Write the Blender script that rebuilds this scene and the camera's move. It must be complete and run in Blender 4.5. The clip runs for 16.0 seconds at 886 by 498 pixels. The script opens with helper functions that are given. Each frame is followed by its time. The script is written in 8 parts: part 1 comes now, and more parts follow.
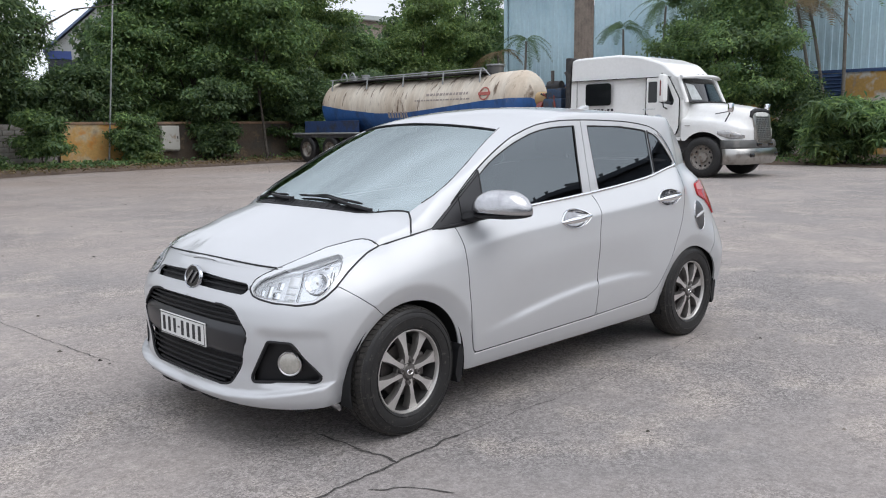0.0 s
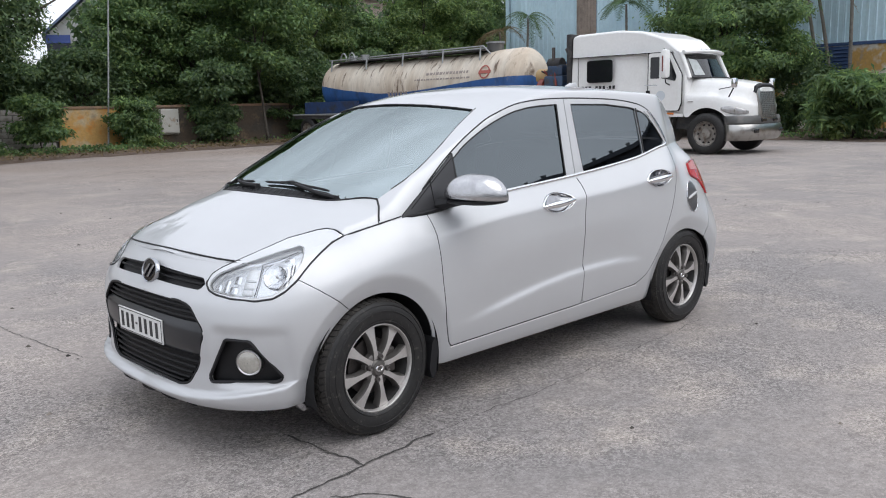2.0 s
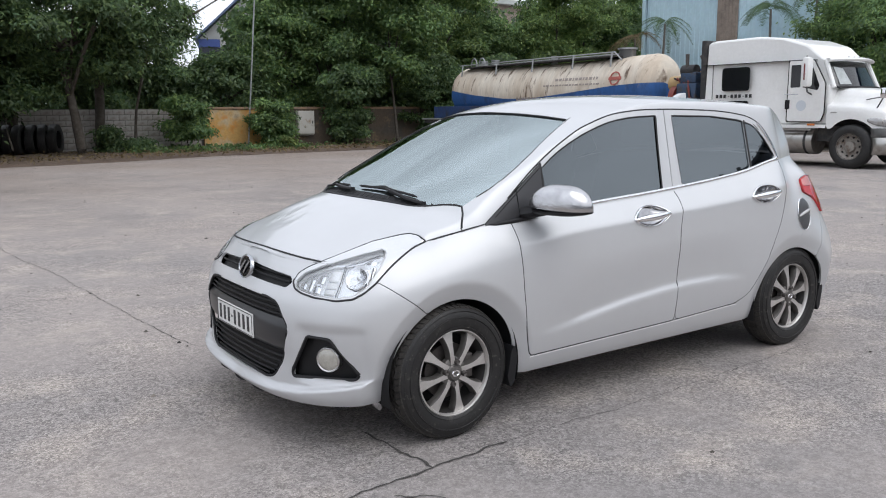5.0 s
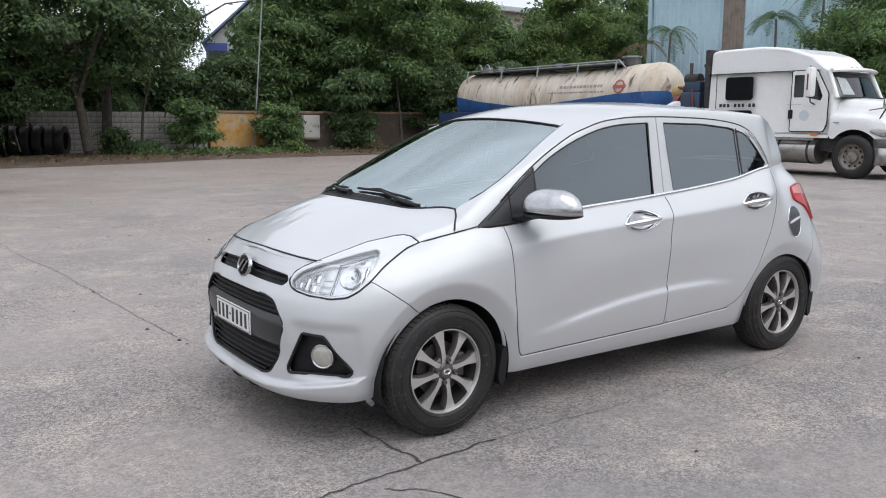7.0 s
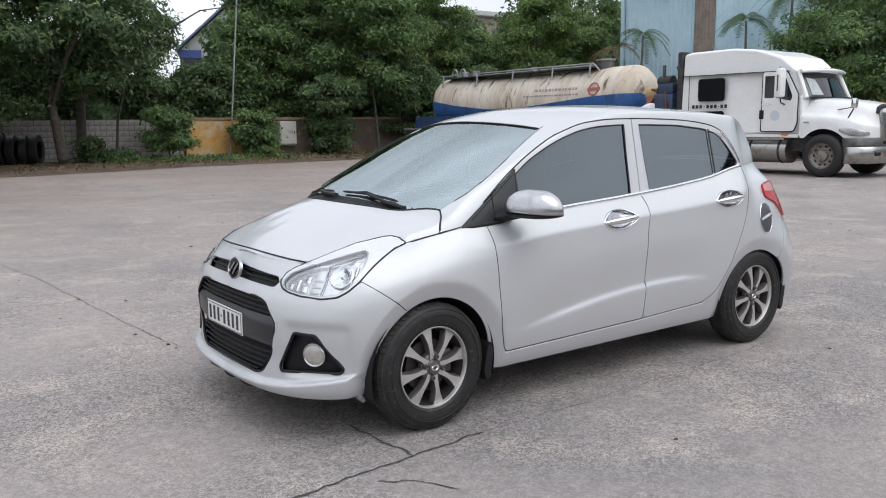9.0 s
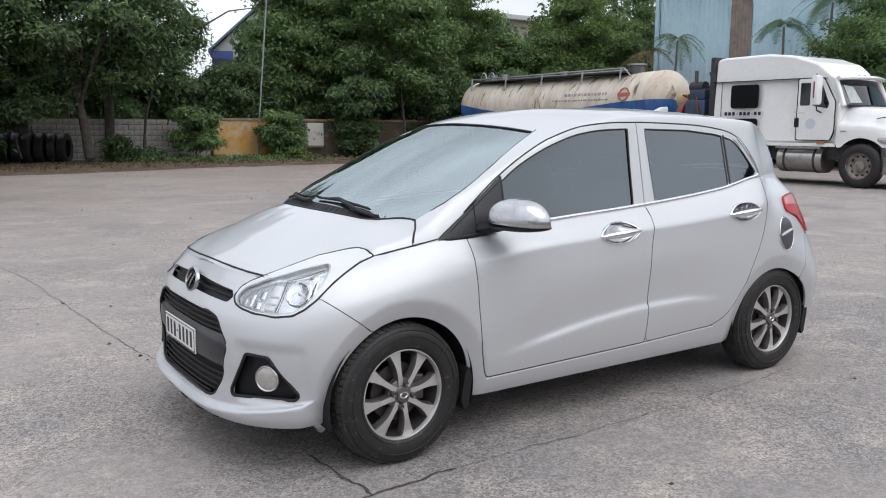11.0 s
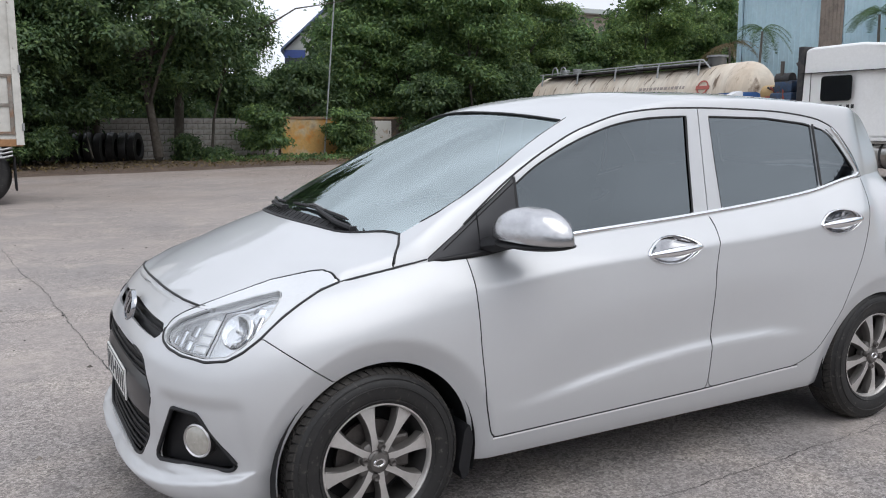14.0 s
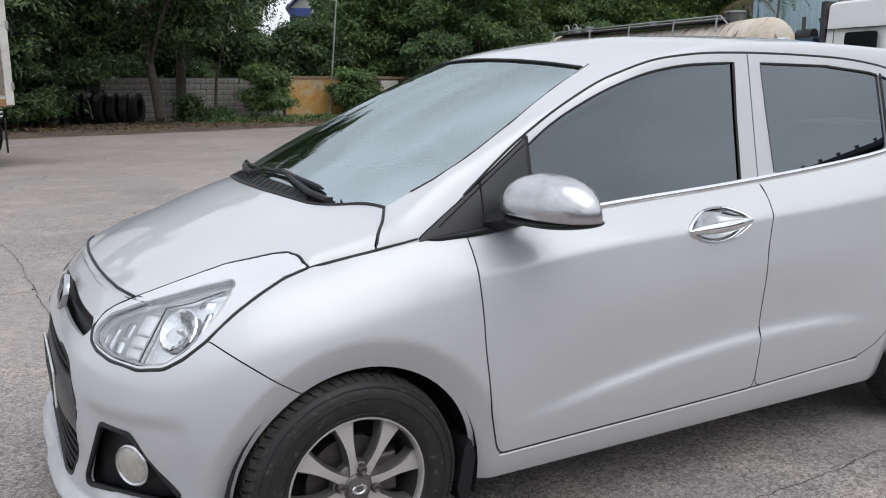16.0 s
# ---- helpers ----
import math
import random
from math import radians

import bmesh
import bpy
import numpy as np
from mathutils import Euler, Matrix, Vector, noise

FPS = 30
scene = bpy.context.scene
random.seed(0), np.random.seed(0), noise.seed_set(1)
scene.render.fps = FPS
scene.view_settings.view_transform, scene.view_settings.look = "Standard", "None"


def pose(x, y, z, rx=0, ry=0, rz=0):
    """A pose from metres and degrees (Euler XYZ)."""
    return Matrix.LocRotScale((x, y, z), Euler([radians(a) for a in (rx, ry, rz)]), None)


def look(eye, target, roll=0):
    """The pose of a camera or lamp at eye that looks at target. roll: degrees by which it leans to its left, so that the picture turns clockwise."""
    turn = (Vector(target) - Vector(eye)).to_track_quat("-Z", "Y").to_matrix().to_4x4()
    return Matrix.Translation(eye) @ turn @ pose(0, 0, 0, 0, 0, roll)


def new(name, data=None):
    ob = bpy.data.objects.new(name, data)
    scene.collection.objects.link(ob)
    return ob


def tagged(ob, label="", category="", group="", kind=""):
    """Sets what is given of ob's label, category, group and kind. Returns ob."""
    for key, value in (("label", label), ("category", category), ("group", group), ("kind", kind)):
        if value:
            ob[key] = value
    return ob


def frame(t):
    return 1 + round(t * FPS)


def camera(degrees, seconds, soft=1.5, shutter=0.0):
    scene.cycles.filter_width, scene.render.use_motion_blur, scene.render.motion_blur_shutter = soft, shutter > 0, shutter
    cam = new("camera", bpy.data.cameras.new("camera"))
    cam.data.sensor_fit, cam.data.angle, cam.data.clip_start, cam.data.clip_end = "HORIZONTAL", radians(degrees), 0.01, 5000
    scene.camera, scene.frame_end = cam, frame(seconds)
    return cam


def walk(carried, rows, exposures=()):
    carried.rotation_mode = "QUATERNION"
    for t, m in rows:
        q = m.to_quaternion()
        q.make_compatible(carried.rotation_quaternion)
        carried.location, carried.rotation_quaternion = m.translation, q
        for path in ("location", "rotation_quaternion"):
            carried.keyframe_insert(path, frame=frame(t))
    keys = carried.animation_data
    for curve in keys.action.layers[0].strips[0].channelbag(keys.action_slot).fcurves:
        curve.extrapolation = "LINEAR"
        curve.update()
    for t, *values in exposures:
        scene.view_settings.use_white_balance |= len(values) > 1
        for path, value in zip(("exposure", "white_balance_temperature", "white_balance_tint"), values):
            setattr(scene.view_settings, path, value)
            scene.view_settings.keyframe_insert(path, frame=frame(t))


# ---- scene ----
cam = camera(56.4, 16.0, soft=1.05)
PATH = [
    (0, (-2.36, -3.416, 1.352), (-0.975, -2.002, 1.059), -0.6),
    (0.5, (-2.281, -3.395, 1.349), (-0.896, -1.986, 1.037), -0.7),
    (1, (-2.182, -3.383, 1.361), (-0.807, -1.967, 1.035), -0.9),
    (1.5, (-2.125, -3.362, 1.36), (-0.752, -1.947, 1.022), -1.0),
    (2, (-2.1, -3.371, 1.356), (-0.733, -1.951, 1.015), -1.4),
    (2.5, (-2.059, -3.416, 1.364), (-0.77, -1.925, 1.026), -1.5),
    (3, (-2.032, -3.45, 1.368), (-0.881, -1.849, 1.034), -0.9),
    (3.5, (-2.03, -3.461, 1.375), (-0.89, -1.851, 1.046), -0.5),
    (6, (-1.941, -3.574, 1.365), (-0.823, -1.947, 1.046), -0.1),
    (6.5, (-1.945, -3.601, 1.362), (-0.827, -1.973, 1.048), 0.3),
    (7, (-1.982, -3.621, 1.366), (-0.858, -1.996, 1.055), 0.2),
    (7.5, (-2.028, -3.651, 1.369), (-0.894, -2.032, 1.061), 0.1),
    (8, (-2.061, -3.676, 1.371), (-0.911, -2.068, 1.064), -0.1),
    (8.5, (-2.078, -3.688, 1.366), (-0.92, -2.085, 1.068), -0.3),
    (9, (-2.081, -3.697, 1.365), (-0.912, -2.102, 1.064), -0.5),
    (11.5, (-1.518, -3.46, 1.342), (-0.436, -1.802, 1.055), 0.1),
    (12, (-1.371, -3.396, 1.333), (-0.327, -1.713, 1.055), 0.4),
    (12.5, (-1.211, -3.381, 1.337), (-0.235, -1.656, 1.068), 2.7),
    (13, (-1.117, -3.295, 1.336), (-0.157, -1.562, 1.061), 2.8),
    (13.5, (-1.05, -3.128, 1.321), (-0.098, -1.39, 1.047), 0.5),
    (14, (-0.997, -3.017, 1.316), (-0.046, -1.283, 1.02), -0.1),
    (14.5, (-0.887, -2.927, 1.312), (0.062, -1.193, 1.009), -0.4),
    (15, (-0.783, -2.838, 1.317), (0.157, -1.098, 1.02), -0.2),
    (15.5, (-0.739, -2.715, 1.305), (0.19, -0.973, 0.983), 0.2),
    (16, (-0.722, -2.589, 1.279), (0.203, -0.858, 0.892), -0.2),
]
walk(cam, [(t, look(eye, target, roll)) for t, eye, target, roll in PATH], exposures=((0, -0.03), (11.5, -0.03), (14, -0.05), (16, -0.12)))

# world, sun and exposure
world = bpy.data.worlds.new("overcast_sky")
scene.world = world
world.use_nodes = True
wt = world.node_tree
bg = wt.nodes["Background"]
sky = wt.nodes.new("ShaderNodeTexSky")
sky.sky_type = "NISHITA"
sky.sun_disc = False
sky.sun_elevation = radians(55)
sky.sun_rotation = radians(166)
sky.air_density, sky.dust_density, sky.ozone_density = 1.0, 1.5, 1.0
haze = wt.nodes.new("ShaderNodeHueSaturation")
haze.inputs["Saturation"].default_value = 0.22
wt.links.new(sky.outputs[0], haze.inputs["Color"])
cloud = wt.nodes.new("ShaderNodeMix")
cloud.data_type = "RGBA"
cloud.inputs["Factor"].default_value = 0.7
cloud.inputs[7].default_value = (6.6, 6.95, 7.75, 1)
wt.links.new(haze.outputs[0], cloud.inputs[6])
# an overcast sky is brighter overhead than at the horizon
way = wt.nodes.new("ShaderNodeTexCoord")
split = wt.nodes.new("ShaderNodeSeparateXYZ")
wt.links.new(way.outputs["Generated"], split.inputs[0])
rise = wt.nodes.new("ShaderNodeMapRange")
for key, val in (("From Min", 0.0), ("From Max", 1.0), ("To Min", 1.12), ("To Max", 1.85)):
    rise.inputs[key].default_value = val
wt.links.new(split.outputs["Z"], rise.inputs["Value"])
lift = wt.nodes.new("ShaderNodeVectorMath")
lift.operation = "SCALE"
wt.links.new(cloud.outputs[2], lift.inputs[0])
puff = wt.nodes.new("ShaderNodeTexNoise")
puff.inputs["Scale"].default_value, puff.inputs["Detail"].default_value = 2.2, 4
bank = wt.nodes.new("ShaderNodeMapping")
bank.inputs["Scale"].default_value = (1, 1, 2.3)
wt.links.new(way.outputs["Generated"], bank.inputs["Vector"])
wt.links.new(bank.outputs[0], puff.inputs["Vector"])
tone = wt.nodes.new("ShaderNodeMapRange")
for key, val in (("From Min", 0.3), ("From Max", 0.7), ("To Min", 0.78), ("To Max", 1.24)):
    tone.inputs[key].default_value = val
wt.links.new(puff.outputs["Fac"], tone.inputs["Value"])
both_ = wt.nodes.new("ShaderNodeMath")
both_.operation = "MULTIPLY"
wt.links.new(rise.outputs[0], both_.inputs[0])
wt.links.new(tone.outputs[0], both_.inputs[1])
wt.links.new(both_.outputs[0], lift.inputs["Scale"])
wt.links.new(lift.outputs[0], bg.inputs["Color"])
bg.inputs["Strength"].default_value = 0.13
sun = new("sun", bpy.data.lights.new("sun", "SUN"))
sun.data.energy, sun.data.angle, sun.data.color = 0.95, radians(55), (1.0, 0.98, 0.96)
sun.matrix_world = look((5, -16, 24), (0, 0, 0))


# materials
def material(name, colour, rough=0.5, metal=0.0, coat=0.0, spec=0.5, spots=None, grain=None, bump=None, island=0.0, stretch=None):
    """spots: (scale, colour, low, high) stains; grain: (scale, amount) fine value change; bump: (scale, strength, distance)."""
    m = bpy.data.materials.new(name)
    m.use_nodes = True
    nt = m.node_tree
    p = nt.nodes["Principled BSDF"]
    p.inputs["Roughness"].default_value = rough
    p.inputs["Metallic"].default_value = metal
    p.inputs["Coat Weight"].default_value = coat
    p.inputs["Coat Roughness"].default_value = 0.03
    p.inputs["Specular IOR Level"].default_value = spec
    p.inputs["Base Color"].default_value = (*colour, 1)
    co = nt.nodes.new("ShaderNodeTexCoord").outputs["Object"]
    if stretch:
        mp = nt.nodes.new("ShaderNodeMapping")
        mp.inputs["Scale"].default_value = stretch
        nt.links.new(co, mp.inputs["Vector"])
        co = mp.outputs[0]

    def noise_node(scale, detail=4.0, rough_=0.6):
        n = nt.nodes.new("ShaderNodeTexNoise")
        n.inputs["Scale"].default_value, n.inputs["Detail"].default_value, n.inputs["Roughness"].default_value = scale, detail, rough_
        nt.links.new(co, n.inputs["Vector"])
        return n.outputs["Fac"]

    def mix(fac, a, b, how="MIX"):
        x = nt.nodes.new("ShaderNodeMix")
        x.data_type, x.blend_type = "RGBA", how
        for sock, val in ((x.inputs["Factor"], fac), (x.inputs[6], a), (x.inputs[7], b)):
            if isinstance(val, bpy.types.NodeSocket):
                nt.links.new(val, sock)
            elif isinstance(val, tuple):
                sock.default_value = (*val, 1)
            else:
                sock.default_value = val
        return x.outputs[2]

    def ramp(fac, lo, hi, a=0.0, b=1.0):
        r = nt.nodes.new("ShaderNodeMapRange")
        for key, val in (("From Min", lo), ("From Max", hi), ("To Min", a), ("To Max", b)):
            r.inputs[key].default_value = val
        nt.links.new(fac, r.inputs["Value"])
        return r.outputs[0]

    col = colour
    for scale, c2, lo, hi in spots or ():
        col = mix(ramp(noise_node(scale), lo, hi), col, c2)
    if grain:
        g = ramp(noise_node(grain[0], 6.0, 0.7), 0.25, 0.75, 1 - grain[1], 1 + grain[1])
        cc = nt.nodes.new("ShaderNodeCombineColor")
        for k in range(3):
            nt.links.new(g, cc.inputs[k])
        col = mix(1.0, col, cc.outputs[0], "MULTIPLY")
    if island:
        geo = nt.nodes.new("ShaderNodeNewGeometry")
        g = ramp(geo.outputs["Random Per Island"], 0, 1, 1 - island, 1 + island)
        cc = nt.nodes.new("ShaderNodeCombineColor")
        for k in range(3):
            nt.links.new(g, cc.inputs[k])
        col = mix(1.0, col, cc.outputs[0], "MULTIPLY")
    if isinstance(col, bpy.types.NodeSocket):
        nt.links.new(col, p.inputs["Base Color"])
    if bump:
        b = nt.nodes.new("ShaderNodeBump")
        b.inputs["Strength"].default_value, b.inputs["Distance"].default_value = bump[1], bump[2]
        nt.links.new(noise_node(bump[0], 5.0, 0.65), b.inputs["Height"])
        nt.links.new(b.outputs[0], p.inputs["Normal"])
    return m


def glass(name, tint, ior=1.5, rough=0.0, gloss=(1, 1, 1)):
    """A thin pane: tinted see-through, with Fresnel gloss."""
    m = bpy.data.materials.new(name)
    m.use_nodes = True
    nt = m.node_tree
    nt.nodes.remove(nt.nodes["Principled BSDF"])
    t, g, f, x = (nt.nodes.new("ShaderNode" + n) for n in ("BsdfTransparent", "BsdfGlossy", "Fresnel", "MixShader"))
    t.inputs[0].default_value = (*tint, 1)
    g.inputs["Roughness"].default_value = rough
    g.inputs["Color"].default_value = (*gloss, 1)
    f.inputs[0].default_value = ior
    nt.links.new(f.outputs[0], x.inputs[0])
    nt.links.new(t.outputs[0], x.inputs[1])
    nt.links.new(g.outputs[0], x.inputs[2])
    nt.links.new(x.outputs[0], nt.nodes["Material Output"].inputs[0])
    return m


PAINT = material("silver_paint", (0.560, 0.568, 0.579), 0.49, 0.34, 0.85, grain=(420, 0.03), spots=((2.5, (0.540, 0.547, 0.557), 0.4, 0.8),))
TRIM = material("black_plastic", (0.012, 0.012, 0.0135), 0.5, spec=0.3, bump=(600, 0.15, 0.001))
GLOSS = material("gloss_black", (0.012, 0.012, 0.013), 0.12)
# near-black that puts the shade of hollow places into the colour
VOID = material("dark_inside", (0.008, 0.008, 0.009), 0.9)
WRAP = material("wrinkled_chrome", (0.52, 0.52, 0.53), 0.24, 1.0, grain=(9, 0.14), spots=((16, (0.50, 0.50, 0.51), 0.5, 0.7),), bump=(11, 0.16, 0.02))
SAIL = material("satin_corner_plastic", (0.04, 0.04, 0.043), 0.38, bump=(600, 0.1, 0.001))
CHROME = material("chrome", (0.82, 0.82, 0.83), 0.06, 1.0, grain=(30, 0.05))
SATIN = material("satin_metal", (0.62, 0.61, 0.60), 0.28, 1.0, grain=(60, 0.06))
MACHINED = material("machined_alloy", (0.56, 0.54, 0.52), 0.34, 0.6, grain=(60, 0.08))
GUN = material("grey_wheel_paint", (0.13, 0.122, 0.115), 0.42, 0.5, grain=(40, 0.1))
RUBBER = material("tyre_rubber", (0.017, 0.0165, 0.0165), 0.52, spec=0.40, spots=((9, (0.034, 0.032, 0.030), 0.54, 0.82), (46, (0.085, 0.078, 0.070), 0.60, 0.74)), grain=(120, 0.25), bump=(250, 0.3, 0.001))
TREAD = material("dusty_tread", (0.045, 0.042, 0.039), 0.85, spec=0.25, spots=((14, (0.085, 0.078, 0.07), 0.52, 0.8),), grain=(160, 0.4), bump=(250, 0.3, 0.001))
# darker copy of the wheel paint: shade between the spokes put into colour
BARREL = material("shaded_barrel_paint", (0.045, 0.043, 0.042), 0.5, 0.4, grain=(40, 0.2))
RUST = material("brake_metal", (0.11, 0.10, 0.095), 0.45, 0.7, grain=(40, 0.3))
TINTED = glass("tinted_glass", (0.10, 0.10, 0.105), 2.3, gloss=(0.86, 0.95, 1.0))
SCREEN = glass("windscreen_glass", (0.55, 0.60, 0.61), 5.2, gloss=(0.86, 0.98, 1.0))
LENS = glass("clear_lens", (0.95, 0.96, 0.97), 1.45)
REDLENS = material("red_lamp_lens", (0.55, 0.012, 0.015), 0.12, coat=1.0, grain=(60, 0.2))
PINK_SHEEN = material("red_lens_reflection", (0.62, 0.22, 0.20), 0.12, coat=1.0, grain=(40, 0.1))
PLATE = material("white_plate", (0.72, 0.72, 0.70), 0.4, grain=(80, 0.08))
FABRIC = material("grey_fabric", (0.09, 0.088, 0.085), 0.9, grain=(200, 0.2))
DASH = material("dashboard_plastic", (0.05, 0.05, 0.052), 0.6, grain=(200, 0.15))


import collections

# building tools
def mesh_data(name, verts, faces, mats, smooth=True, sharp=None):
    me = bpy.data.meshes.new(name)
    me.from_pydata([tuple(map(float, v)) for v in verts], [], [tuple(map(int, f)) for f in faces])
    for m in mats if isinstance(mats, (list, tuple)) else [mats]:
        me.materials.append(m)
    if smooth:
        me.polygons.foreach_set("use_smooth", [True] * len(me.polygons))
        if sharp is not None:
            me.set_sharp_from_angle(angle=radians(sharp))
    me.update()
    return me


def thing(name, label, category, m=None, group="", kind=""):
    ob = new(name)
    ob.empty_display_size = 0.2
    if m is not None:
        ob.matrix_world = m
    return tagged(ob, label, category, group, kind)


def part(name, bm, mat, parent, label="", smooth=False, sharp=40):
    """One mesh object under a thing or a part, from a bmesh or from mesh data."""
    if isinstance(bm, bpy.types.Mesh):
        me = bm
    else:
        me = bpy.data.meshes.new(name)
        bm.normal_update()
        bm.to_mesh(me)
        bm.free()
        me.materials.append(mat)
        if smooth:
            me.polygons.foreach_set("use_smooth", [True] * len(me.polygons))
            me.set_sharp_from_angle(angle=radians(sharp))
    ob = new(name, me)
    ob.parent = parent
    if label:
        ob["label"] = label
    return ob


def move(ob, m):
    ob.matrix_basis = m
    return ob


def bm_box(x0, x1, y0, y1, z0, z1, bevel=0.0, seg=2, bm=None):
    bm = bm or bmesh.new()
    r = bmesh.ops.create_cube(bm, size=1)
    vs = r["verts"]
    for v in vs:
        v.co = Vector(((x0 + x1) / 2 + v.co.x * (x1 - x0), (y0 + y1) / 2 + v.co.y * (y1 - y0), (z0 + z1) / 2 + v.co.z * (z1 - z0)))
    if bevel:
        es = list({e for v in vs for e in v.link_edges})
        bmesh.ops.bevel(bm, geom=es, offset=bevel, segments=seg, affect="EDGES", profile=0.5)
    return bm


def bm_cyl(p, q, r0, r1=None, n=20, bm=None, caps=True):
    """A cylinder or cone from p to q."""
    bm = bm or bmesh.new()
    p, q = Vector(p), Vector(q)
    d = q - p
    m = Matrix.Translation((p + q) / 2) @ d.to_track_quat("Z", "Y").to_matrix().to_4x4()
    bmesh.ops.create_cone(bm, cap_ends=caps, segments=n, radius1=r0, radius2=r0 if r1 is None else r1, depth=d.length, matrix=m)
    return bm


def bm_lathe(profile, n=48, axis="Y", bm=None):
    """Turn a profile of (radius, along) round an axis."""
    bm = bm or bmesh.new()
    rings = []
    for r, a in profile:
        ring = []
        for k in range(n):
            t = 2 * math.pi * k / n
            c, s = r * math.cos(t), r * math.sin(t)
            ring.append(bm.verts.new({"Y": (c, a, s), "X": (a, c, s), "Z": (c, s, a)}[axis]))
        rings.append(ring)
    for a, b in zip(rings, rings[1:]):
        for k in range(n):
            bm.faces.new((a[k], a[(k + 1) % n], b[(k + 1) % n], b[k]))
    bmesh.ops.recalc_face_normals(bm, faces=bm.faces)
    return bm


def bm_tube(points, r, n=8, bm=None, flat=1.0, closed=False):
    """A round bar along points; r may be a list."""
    bm = bm or bmesh.new()
    pts = [Vector(p) for p in points]
    rings = []
    for i, p in enumerate(pts):
        a = pts[i - 1] if i or closed else p
        b = pts[(i + 1) % len(pts)] if i < len(pts) - 1 or closed else p
        d = (b - a).normalized()
        side = d.cross(Vector((0, 0, 1)))
        if side.length < 1e-3:
            side = Vector((1, 0, 0))
        side.normalize()
        up = side.cross(d).normalized()
        rr = r[i] if isinstance(r, (list, tuple)) else r
        rings.append([bm.verts.new(p + side * math.cos(t) * rr * flat + up * math.sin(t) * rr) for t in (2 * math.pi * k / n for k in range(n))])
    pairs = list(zip(rings, rings[1:])) + ([(rings[-1], rings[0])] if closed else [])
    for a, b in pairs:
        for k in range(n):
            bm.faces.new((a[k], a[(k + 1) % n], b[(k + 1) % n], b[k]))
    if not closed:
        bm.faces.new(rings[0][::-1])
        bm.faces.new(rings[-1])
    return bm


def bm_prism(outline, depth, axes="xz", at=0.0, bevel=0.0, bm=None):
    """A plate with the given outline in two axes, standing at `at` on the third and depth thick."""
    bm = bm or bmesh.new()
    k = {"x": 0, "y": 1, "z": 2}
    i, j = k[axes[0]], k[axes[1]]
    o = 3 - i - j
    rows = []
    for off in (at, at + depth):
        row = []
        for a, b in outline:
            c = [0, 0, 0]
            c[i], c[j], c[o] = a, b, off
            row.append(bm.verts.new(c))
        rows.append(row)
    new_faces = [bm.faces.new(rows[0]), bm.faces.new(rows[1][::-1])]
    n = len(outline)
    for s in range(n):
        new_faces.append(bm.faces.new((rows[0][s], rows[1][s], rows[1][(s + 1) % n], rows[0][(s + 1) % n])))
    bmesh.ops.recalc_face_normals(bm, faces=new_faces)
    if bevel:
        bmesh.ops.bevel(bm, geom=[e for e in bm.edges], offset=bevel, segments=2, affect="EDGES", profile=0.5, clamp_overlap=True)
    return bm


def curve(xs, ys):
    """A smooth curve through knots that does not overshoot."""
    xs, ys = np.array(xs, float), np.array(ys, float)
    h, d = np.diff(xs), np.diff(ys) / np.diff(xs)
    m = np.zeros(len(xs))
    m[0], m[-1] = d[0], d[-1]
    for i in range(1, len(xs) - 1):
        if d[i - 1] * d[i] > 0:
            w1, w2 = 2 * h[i] + h[i - 1], h[i] + 2 * h[i - 1]
            m[i] = (w1 + w2) / (w1 / d[i - 1] + w2 / d[i])

    def f(x):
        x = np.clip(np.asarray(x, float), xs[0], xs[-1])
        i = np.clip(np.searchsorted(xs, x) - 1, 0, len(xs) - 2)
        t = (x - xs[i]) / h[i]
        return (1 + 2 * t) * (1 - t) ** 2 * ys[i] + t * (1 - t) ** 2 * h[i] * m[i] + t * t * (3 - 2 * t) * ys[i + 1] + t * t * (t - 1) * h[i] * m[i + 1]

    return f


def step(a, b, x):
    t = np.clip((x - a) / (b - a), 0, 1)
    return t * t * (3 - 2 * t)


def ring_of(cx, cz, r, n=72):
    return [(cx + r * math.cos(2 * math.pi * k / n), cz + r * math.sin(2 * math.pi * k / n)) for k in range(n)]


def rounded(pts, r=0.02, n=4):
    """An outline with its corners rounded."""
    out = []
    pts = [Vector(p) for p in pts]
    for i, p in enumerate(pts):
        a, b = pts[i - 1] - p, pts[(i + 1) % len(pts)] - p
        ra, rb = min(r, a.length * 0.45), min(r, b.length * 0.45)
        p0, p1 = p + a.normalized() * ra, p + b.normalized() * rb
        for k in range(n + 1):
            t = k / n
            out.append(tuple((1 - t) ** 2 * p0 + 2 * t * (1 - t) * p + t * t * p1))
    return out


